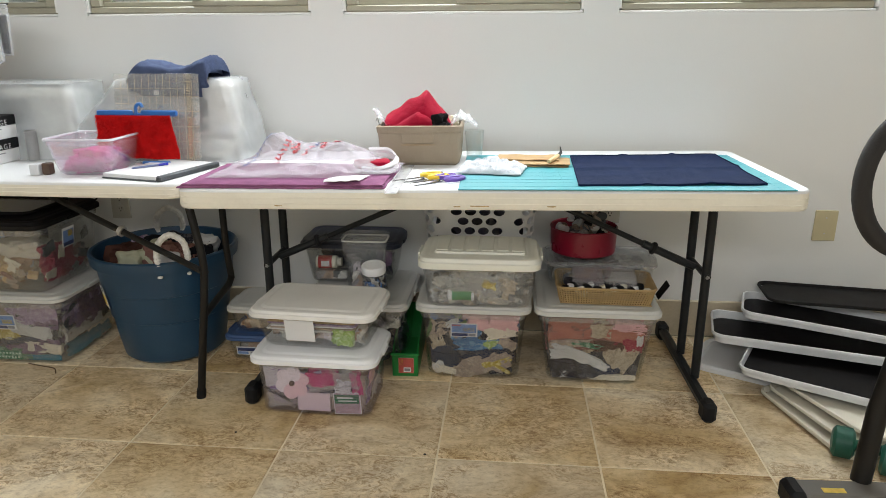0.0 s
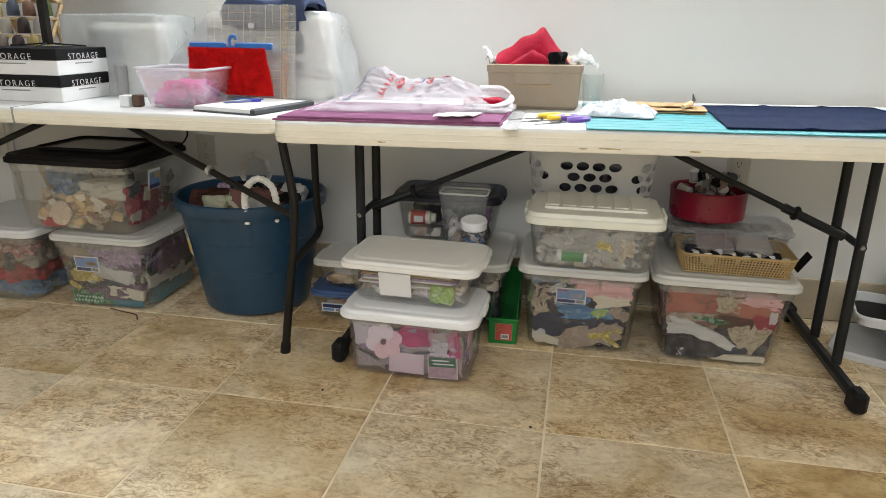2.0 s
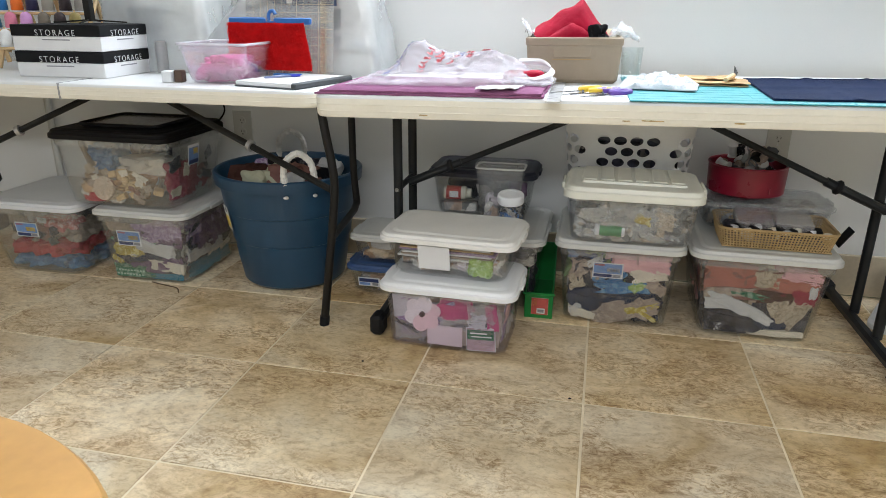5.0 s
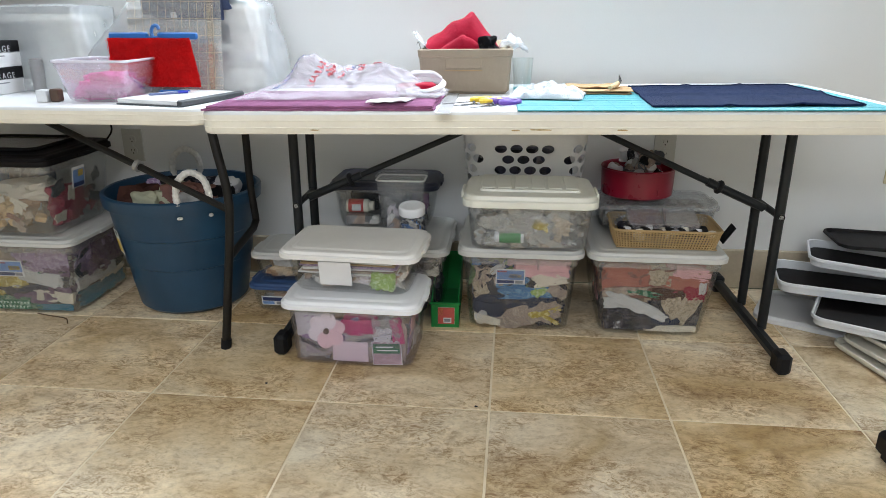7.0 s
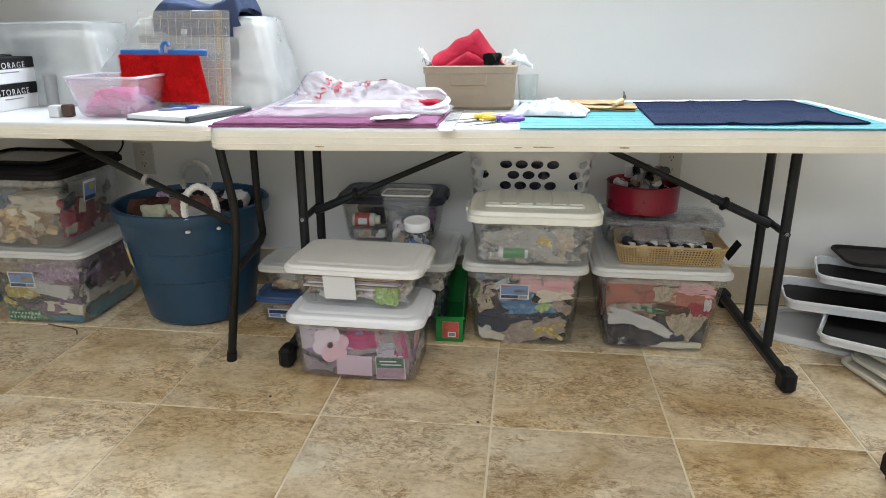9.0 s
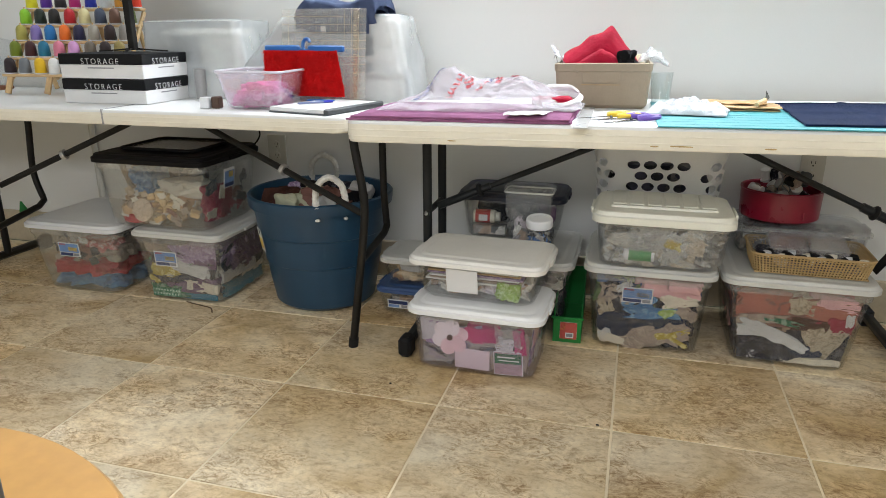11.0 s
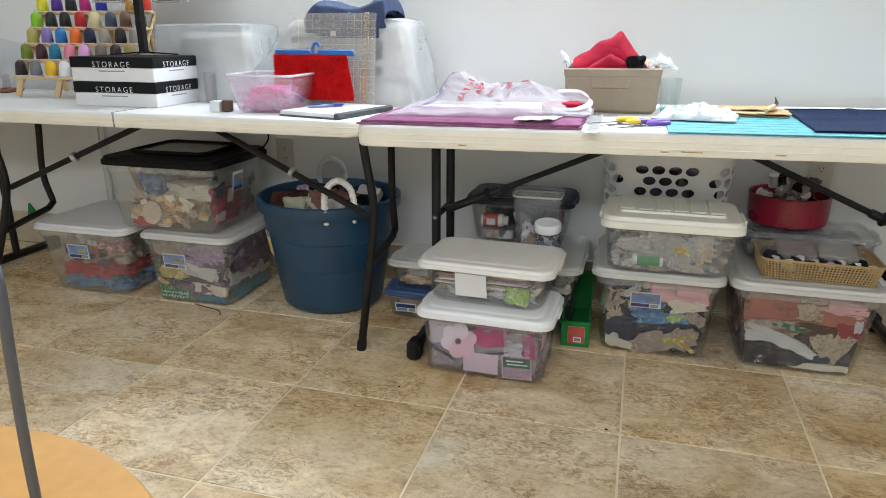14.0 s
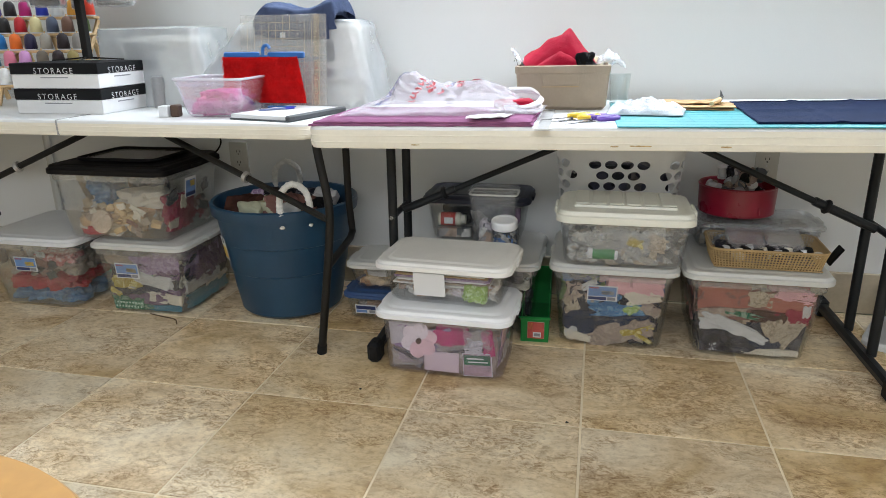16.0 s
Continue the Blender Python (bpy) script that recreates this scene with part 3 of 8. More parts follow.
def straight_legs(parent, x, y0, y1, yfoot0, yfoot1, z, inward, steel):
    """A pair of uprights on one floor bar, with a brace that runs in under the top."""
    for y in (y0, y1):
        part("leg", tube([(x, y, z), (x, y, 0.045)], 0.0145, 12), steel, parent)
        part("bracket", box(0.05, 0.05, 0.006, x, y, z - 0.004, 0.002), steel, parent)
    part("crossbar", tube([(x, y0 - 0.018, 0.405), (x, y1 + 0.018, 0.405)], 0.0105, 10), steel, parent)
    for y in (y0 - 0.0150, y1 + 0.0150):
        part("rivet", tube([(x, y - 0.003, 0.405), (x, y + 0.003, 0.405)], 0.007, 10), ZINC, parent)
    part("floor_bar", box(0.034, yfoot1 - yfoot0, 0.032, x - 0.012, (yfoot0 + yfoot1) / 2, 0.020, 0.009), steel, parent)
    for y in (yfoot0, yfoot1):
        part("foot_cap", box(0.042, 0.062, 0.064, x - 0.012, y, 0.0, 0.010), RUBBER, parent)
    ym = (y0 + y1) / 2
    a, b = Vector((x + inward * 0.012, ym, 0.405)), Vector((x + inward * 0.665, ym, z))
    part("brace", tube([a.lerp(b, 0.20), b], 0.0095, 10), steel, parent)
    part("brace_sleeve", tube([a, a.lerp(b, 0.27)], 0.0135, 10), steel, parent)
    d = (b - a).normalized()
    e = a.lerp(b, 0.215)
    part("locking_ring", tube([e - d * 0.008, e - d * 0.003, e + d * 0.003, e + d * 0.008], [0.017, 0.022, 0.022, 0.017], 14), RUBBER, parent)


def bent_legs(parent, front, rear, brace_end):
    """A bent leg to the floor in front, a second tube behind it that a low bar ties to the leg, and a brace."""
    p, r = curve_points(front, 6), curve_points(rear, 6)
    leg = part("leg", tube(p, 0.0128, 12), BLACKSTEEL, parent)
    part("foot_cap", tube([p[-1], p[-1].lerp(p[-2], 0.9)], 0.0155, 12), RUBBER, leg)
    low = min(p, key=lambda q: abs(q.z - 0.300))
    mid = r[-1].lerp(low, 0.12) - Vector((0, 0, 0.012))
    part("rear_tube", tube(r + [mid, low], 0.0118, 12), BLACKSTEEL, parent)
    a = min(p, key=lambda q: abs(q.z - 0.435)) + Vector((0, 0.02, 0))
    b = Vector(brace_end)
    part("brace", tube([a, b], 0.0105, 10), BLACKSTEEL, parent)
    d = (b - a).normalized()
    e = a.lerp(b, 0.44)
    part("locking_ring", tube([e - d * 0.007, e + d * 0.007], 0.018, 14), ZINC, parent)


RT = thing("folding_table", "white plastic folding table with dark grey steel legs", "table", Matrix.Translation((-0.755, 0.130, 0)) @ Matrix.Rotation(radians(1.2), 4, "Z"), "folding tables")
RL, RD, RZ, SLANT = 1.742, 0.70, 0.7455, 0.55
table_top(RT, 0, RL, 0, RD, RZ, None, 0.057, SLANT)
straight_legs(RT, 1.588, 0.317, 0.505, 0.120, 0.735, 0.697, -1, STEEL)
straight_legs(RT, 0.136, 0.345, 0.535, 0.135, 0.735, 0.690, 1, STEEL)

LT = thing("folding_table", "white plastic fold-in-half table with black bent steel legs", "table", group="folding tables")
table_top(LT, -2.47, -0.787, 0.222, 0.882, 0.732, -1.603)
bent_legs(LT, [(-0.800, 0.292, 0.692), (-0.788, 0.288, 0.62), (-0.765, 0.284, 0.48), (-0.771, 0.282, 0.37), (-0.792, 0.278, 0.20), (-0.818, 0.275, 0.0)], [(-0.800, 0.53, 0.692), (-0.797, 0.535, 0.62), (-0.802, 0.55, 0.45), (-0.798, 0.56, 0.325)], (-1.46, 0.45, 0.690))
bent_legs(LT, [(-2.215, 0.285, 0.692), (-2.192, 0.283, 0.64), (-2.150, 0.280, 0.50), (-2.165, 0.277, 0.38), (-2.225, 0.255, 0.18), (-2.285, 0.237, 0.0)], [(-2.235, 0.54, 0.692), (-2.240, 0.545, 0.62), (-2.262, 0.55, 0.44), (-2.240, 0.555, 0.325)], (-1.62, 0.45, 0.690))

OT = thing("folding_table", "white folding table with a black floor bar", "table", Matrix.Translation((-4.25, 0.222, 0)), "folding tables")
table_top(OT, 0, 1.775, 0, 0.66, 0.732)
straight_legs(OT, 1.66, 0.25, 0.43, 0.09, 0.64, 0.69, -1, BLACKSTEEL)
straight_legs(OT, 0.16, 0.25, 0.43, 0.09, 0.64, 0.69, 1, BLACKSTEEL)


# ---- storage bins ----
def shell(w0, d0, w1, d1, h, r=0.035, t=0.003, lip=0.0):
    rings = [(rrect(w0 - 0.02, d0 - 0.02, r, 5), 0), (rrect(w0, d0, r, 5), 0.010)]
    for k in (0.35, 0.7):
        rings.append((rrect(w0 + (w1 - w0) * k, d0 + (d1 - d0) * k, r, 5), h * k))
    step = 0.006
    rings += [(rrect(w0 + (w1 - w0) * 0.84, d0 + (d1 - d0) * 0.84, r, 5), h * 0.84), (rrect(w1 * 0.985 + step, d1 * 0.985 + step, r, 5), h * 0.86), (rrect(w1, d1, r, 5), h)]
    if lip:
        rings += [(rrect(w1 + 2 * lip, d1 + 2 * lip, r + lip, 5), h), (rrect(w1 + 2 * lip, d1 + 2 * lip, r + lip, 5), h + 0.004)]
    rings += [(rrect(w1 - 2 * t, d1 - 2 * t, r, 5), rings[-1][1]), (rrect(w0 - 2 * t, d0 - 2 * t, r, 5), 0.012)]
    return loft(rings)


def lid_mesh(w, d, h, r=0.045, raised=0.002, inset=0.03):
    """A pressed lid: a thin outer lip, a shallow gutter and a flat panel that stands a little proud."""
    def ring(k, z):
        return rrect(w - 2 * k, d - 2 * k, max(0.008, r - 0.4 * k), 6), z
    return loft([ring(0.004, 0), ring(0, 0.0015), ring(0, h * 0.55), ring(0.002, h * 0.62), ring(0.005, h * 0.66), ring(0.009, h * 0.95), ring(0.012, h), ring(inset - 0.006, h), ring(inset, h - 0.0015), ring(inset + 0.004, h - 0.0015), ring(inset + 0.010, h + raised), ring(inset + 0.014, h + raised)])


def sticker(parent, x, y, z, w, h, panel, lean=0.0, turn=0.0, extra=()):
    """A printed paper label on a face that looks towards -y: x, z its middle."""
    m = Matrix.Translation((x, y, z)) @ Matrix.Rotation(radians(turn), 4, "Z") @ Matrix.Rotation(lean, 4, "X")
    s = part("sticker", box(w, 0.0008, h, 0, 0, -h / 2), PAPER, parent, m=m, smooth=0)
    for mat, px, pz, pw, ph in panel:
        part("print", box(pw * w, 0.0006, ph * h, (px - 0.5) * w, -0.0009, (pz - 0.5 - ph / 2) * h), mat, s, smooth=0)
    return s


BINLABEL = [(BLUE_INK, 0.5, 0.62, 0.92, 0.62), (NAVY_INK, 0.34, 0.16, 0.6, 0.2), (GREY_INK, 0.8, 0.16, 0.26, 0.2), (RED_INK, 0.22, 0.86, 0.32, 0.12), (YELLOW_INK, 0.68, 0.55, 0.42, 0.28)]


def bin_box(label, lidlabel, base, top, h, m, body=BIN, lid=LID_WHITE, lid_h=0.03, over=0.018, group="storage bins", handle=True, raised=0.002):
    b = thing("storage_bin", label, "storage bin", m, group)
    part("body", shell(*base, *top, h), body, b)
    band = [(rrect(top[0] * k + 0.0065, top[1] * k + 0.0065, 0.036, 5), h * z) for k, z in ((0.985, 0.865), (0.993, 0.93), (1.0, 0.985))]
    part("rim_band", loft(band, None, False, False), BIN_BAND, b, "thicker milky band below the lid")
    if lid:
        l = part("lid", lid_mesh(top[0] + 2 * over, top[1] + 2 * over, lid_h, raised=raised), lid, b, lidlabel, m=Matrix.Translation((0, 0, h - 0.012)))
        if handle:
            for s in (-1, 1):
                part("latch", box(0.007, 0.07, 0.014, s * (top[0] / 2 + over + 0.002), 0, 0.001, 0.002), lid, l)
    return b


def at(x, y, z=0.0, turn=0.0):
    return Matrix.Translation((x, y, z)) @ Matrix.Rotation(radians(turn), 4, "Z")


def slope(base_d, top_d, h):
    return math.atan2((top_d - base_d) / 2, h)


# two white-lidded bins in front
B1 = bin_box("clear plastic bin with a white lid and a paper flower inside", "white lid", (0.352, 0.225), (0.372, 0.245), 0.192, at(-0.402, 0.308, 0, -1.5), BIN_PURPLE, LID_WHITE, 0.026)
B2 = bin_box("shallow clear plastic bin with a grey-white lid", "grey-white lid", (0.335, 0.20), (0.372, 0.24), 0.120, at(-0.407, 0.340, 0.210, -3.0), BIN, LID_GREY, 0.024)
# small bins behind them
B3 = bin_box("small clear bin with a dull blue lid", "dull blue lid", (0.30, 0.18), (0.33, 0.21), 0.100, at(-0.672, 0.640, 0, 0), BIN, LID_BLUE, 0.02, 0.008)
B4 = bin_box("small clear bin with a frosted lid", "frosted lid", (0.29, 0.17), (0.325, 0.21), 0.095, at(-0.655, 0.640, 0.116, 0), BIN, LID_HAZE, 0.022, 0.010)
# the middle stack
B5 = bin_box("large clear bin packed with fabric, frosted lid", "frosted lid", (0.318, 0.33), (0.362, 0.385), 0.270, at(0.075, 0.655, 0, 0), BIN, LID_HAZE, 0.028, 0.016)
B6 = bin_box("clear craft bin with a ridged cream lid", "ridged cream lid", (0.345, 0.235), (0.372, 0.262), 0.150, at(0.096, 0.532, 0.294, 0), BIN_HAZY, LID_CREAM, 0.036, 0.014, handle=False, raised=0.0)
# the bin by the table's end leg
B7 = bin_box("large clear bin packed with pink and dark fabric", "frosted lid", (0.318, 0.36), (0.39, 0.40), 0.268, at(0.492, 0.668, 0, 0), BIN, LID_HAZE, 0.026, 0.016)
B8 = bin_box("shallow clear box behind the woven tray", "clear lid", (0.36, 0.20), (0.38, 0.22), 0.085, at(0.52, 0.775, 0.290, 0), BIN_HAZY, clear("clear_lid", (0.75, 0.76, 0.76), 0.16, 0.25), 0.018, 0.010)
# behind the white-lidded pair
B9 = bin_box("clear bin with a frosted lid standing by the wall", "frosted lid", (0.32, 0.34), (0.36, 0.38), 0.245, at(-0.345, 0.702, 0, 0), BIN, LID_HAZE, 0.024, 0.012)
B10 = bin_box("clear bin with a navy lid standing on another bin", "navy lid", (0.31, 0.20), (0.352, 0.22), 0.150, at(-0.395, 0.800, 0.266, 0), BIN, LID_NAVY, 0.026, 0.014)
# under the fold-in-half table
B11 = bin_box("clear bin with a white lid holding red and blue cloth", "white lid", (0.318, 0.34), (0.40, 0.385), 0.264, at(-2.020, 0.618, 0, 0), BIN_MILKY, LID_PALE, 0.026, 0.014)
B12 = bin_box("clear bin packed with printed fabric, frosted lid", "frosted lid", (0.308, 0.34), (0.362, 0.385), 0.262, at(-1.572, 0.633, 0, 0), BIN_MILKY, LID_HAZE, 0.022, 0.012)
B13 = bin_box("clear bin with a black lid holding wooden blocks and foam", "black lid with a raised rim", (0.402, 0.33), (0.450, 0.375), 0.250, at(-1.646, 0.622, 0.279, 0), BIN_MILKY, LID_BLACK, 0.030, 0.014)

# the tub with rope handles
TB = thing("tub", "round blue plastic tub with white rope handles", "tub", at(-1.088, 0.662, 0))
rings = []
for z, r in ((0, 0.140), (0.005, 0.158), (0.018, 0.172), (0.10, 0.188), (0.170, 0.198), (0.173, 0.203), (0.20, 0.207), (0.275, 0.220), (0.278, 0.225), (0.325, 0.232), (0.370, 0.240), (0.373, 0.255), (0.395, 0.259), (0.410, 0.260), (0.415, 0.254), (0.413, 0.246), (0.36, 0.232), (0.20, 0.20), (0.012, 0.160)):
    rings.append((circle(r * (1.075 - 0.07 * z / 0.415), 64), z))
part("body", loft(rings), TUB, TB)
for a in (-57, 112):
    c, s = math.cos(radians(a)), math.sin(radians(a))
    def ropept(u, v, out=0.0):
        return (c * (0.252 + out) - s * u, s * (0.252 + out) + c * u, v)
    pts = curve_points([ropept(-0.047, 0.402, -0.004), ropept(-0.049, 0.435, -0.016), ropept(-0.038, 0.476, -0.03), ropept(0, 0.50, -0.035), ropept(0.038, 0.476, -0.03), ropept(0.049, 0.435, -0.016), ropept(0.047, 0.402, -0.004)], 9)
    rad = [0.0105 + 0.0018 * (i % 3 == 0) for i in range(len(pts))]
    rope = part("rope_handle", tube(pts, rad, 9), ROPE, TB, "white rope handle")
    for u in (-0.047, 0.047):
        part("knot", lump(0.018, 0.018, 0.012, u + a, 0.3, 40, 4, 2.2), ROPE, rope, m=Matrix.Translation(ropept(u, 0.357, -0.006)))


# ---- things on the tables ----
LZ = 0.7325


def rise(x):
    """The height of the slanting sewing table's top."""
    return RZ + 0.0005 + math.tan(radians(SLANT)) * (x - 0.11)


def on_rt(x, y, up=0.0, turn=0.0):
    return Matrix.Translation((x, y, rise(x) + up)) @ Matrix.Rotation(radians(-SLANT), 4, "Y") @ Matrix.Rotation(radians(turn), 4, "Z")


def storage_carton(z, label):
    b = thing("storage_box", label, "storage box", at(-1.714, 0.490, z, 1.5), "storage boxes")
    W, D, H = 0.318, 0.245, 0.0785
    part("body", box(W, D, 0.045, 0, 0, 0, 0.002), PAPER, b)
    lid = part("lid", box(W + 0.003, D + 0.003, 0.0345, 0, 0, 0.045, 0.002), CARD, b, "black cardboard band and lid")
    q = Matrix.Rotation(radians(90), 4, "X")
    side = Matrix.Rotation(radians(90), 4, "Z") @ q
    word("STORAGE", 0.0265, PAPER, lid, Matrix.Translation((0.0, -D / 2 - 0.0019, 0.0545)) @ q)
    word("STORAGE", 0.0265, PAPER, lid, Matrix.Translation((W / 2 + 0.0019, 0.0, 0.0545)) @ side)
    part("small_print", box(0.10, 0.0006, 0.0035, 0.0, -D / 2 - 0.0006, 0.0325), GREY_INK, b, smooth=0)
    part("small_print", box(0.0006, 0.085, 0.0035, W / 2 + 0.0006, 0, 0.0325), GREY_INK, b, smooth=0)


storage_carton(LZ, "black and white cardboard box standing on the table")
storage_carton(LZ + 0.081, "black and white cardboard box stacked on another")

# the display stand with hanging packets
DS = thing("display_stand", "black steel display stand on the storage boxes", "display stand", at(-1.685, 0.505, LZ + 0.1625))
part("pole", box(0.024, 0.024, 0.62, 0, 0, 0.006, 0.002), BLACKSTEEL, DS)
for a in (20, 110, 200, 290):
    c, s = math.cos(radians(a)), math.sin(radians(a))
    part("foot_wire", tube(curve_points([(0, 0, 0.012), (0.05 * c, 0.05 * s, 0.007), (0.118 * c, 0.105 * s, 0.003)], 5), 0.0025, 6), BLACKSTEEL, DS)
for a in range(0, 360, 45):
    c, s = math.cos(radians(a)), math.sin(radians(a))
    part("arm", tube([(0.012 * c, 0.012 * s, 0.36), (0.21 * c, 0.21 * s, 0.365)], 0.0025, 6), BLACKSTEEL, DS)
rng = random.Random(5)
PACK = [cloth("packet_grey", (0.22, 0.22, 0.21)), cloth("packet_black", (0.02, 0.02, 0.025)), cloth("packet_teal", (0.20, 0.36, 0.38)), cloth("packet_red", (0.30, 0.02, 0.05)), cloth("packet_pale", (0.55, 0.55, 0.52))]
for k in range(26):
    a = 360 / 26 * k + rng.uniform(-5, 5)
    r = rng.uniform(0.09, 0.160)
    h = rng.uniform(0.150, 0.195)
    m = Matrix.Translation((r * math.cos(radians(a)) - 1.685, r * math.sin(radians(a)) + 0.505, LZ + 0.1625 + 0.362 - h)) @ Matrix.Rotation(radians(a + rng.uniform(-25, 25)), 4, "Z") @ Matrix.Rotation(radians(rng.uniform(-7, 7)), 4, "X")
    bm = box(0.115, 0.012, h, 0, 0, 0, 0.004)
    pk = thing("fabric_packet", "folded fabric in a clear packet on the stand", "fabric packet", m, "hanging packets")
    part("fabric", box(0.100, 0.008, h - 0.04, 0, 0, 0.006, 0.003), rng.choice(PACK), pk)
    part("sleeve", bm, COVER, pk)

# the thread rack
RACK = thing("thread_rack", "tiered pine thread rack full of coloured cones", "thread rack", at(-2.340, 0.56, LZ, 3))
def tier(k):
    return 0.02 + 0.040 * k, 0.066 + 0.0590 * k
for k in range(5):
    y, z = tier(k)
    part("shelf", box(0.52, 0.036, 0.010, 0.26, y, z, 0.003), PINE, RACK)
for x in (0.012, 0.21, 0.33, 0.508):
    y0, z0 = tier(0)
    y1, z1 = tier(4)
    part("rail", tube([(x, y0 + 0.02, z0 - 0.008), (x, y1 + 0.02, z1 - 0.004)], 0.008, 6), PINE, RACK)
for x in (0.025, 0.20, 0.33, 0.495):
    part("leg", tube([(x, 0.02, 0.068), (x - 0.008, 0.0, 0.004)], 0.011, 6), PINE, RACK)
    part("leg", tube([(x, 0.17, 0.25), (x + 0.004, 0.24, 0.004)], 0.009, 6), PINE, RACK)
COLS = "6b7a16 3d0d12 1b6f8f d47a92 d49ad0 6f6558 2a1518 9b8a50|231018 6f7378 e0b400 e8e8e6 2b5b3a 6a4a8a b06a20 30344a|a7a050 7f6fae 1f6fb0 e06a10 18123c 9a9488 241014 8f8a84|7fb81a 14281a 0b0a0c b01020 d9cf9a 4a5468 7a5a4a 4a5a22|d6d21a 4b1a86 1c1a20 a8106a 1b2fa0 dfe6ea e0a03a d63a18".split("|")
order = [COLS[1], COLS[0], COLS[2], COLS[3], COLS[4]]
SPOOLMAT = {}
def spool_color(h):
    if h not in SPOOLMAT:
        c = tuple((int(h[i:i + 2], 16) / 255) ** 2.2 for i in (0, 2, 4))
        SPOOLMAT[h] = plain("thread_" + str(len(SPOOLMAT)), c, 0.55, 0.15, 30, 900, 0.4, 0, 0.2)
    return SPOOLMAT[h]
rng = random.Random(11)
base_me = cut_mesh("foot", loft([(circle(0.023, 16), 0), (circle(0.023, 16), 0.004), (circle(0.015, 16), 0.0045)]), LID_PALE)
pin_me = cut_mesh("pin", tube([(0, 0, 0), (0, 0, 0.066)], 0.0028, 6), PINE)
cone_me = {}
for k, row in enumerate(order):
    y, z = tier(k)
    for i, h in enumerate(row.split()):
        s = thing("thread_cone", "cone of coloured sewing thread on a pine rack", "thread cone", RACK.matrix_basis @ Matrix.Translation((0.030 + 0.0655 * i + rng.uniform(-0.004, 0.004), y, z + 0.0102)), "thread cones")
        if h not in cone_me:
            cone_me[h] = cut_mesh("thread", loft([(circle(0.0195, 20), 0.0045), (circle(0.0215, 20), 0.008), (circle(0.0190, 20), 0.042), (circle(0.0155, 20), 0.052), (circle(0.0070, 20), 0.0590)]), spool_color(h))
        for n, me in (("thread", cone_me[h]), ("foot", base_me), ("pin", pin_me)):
            o = new(n, me)
            o.parent = s

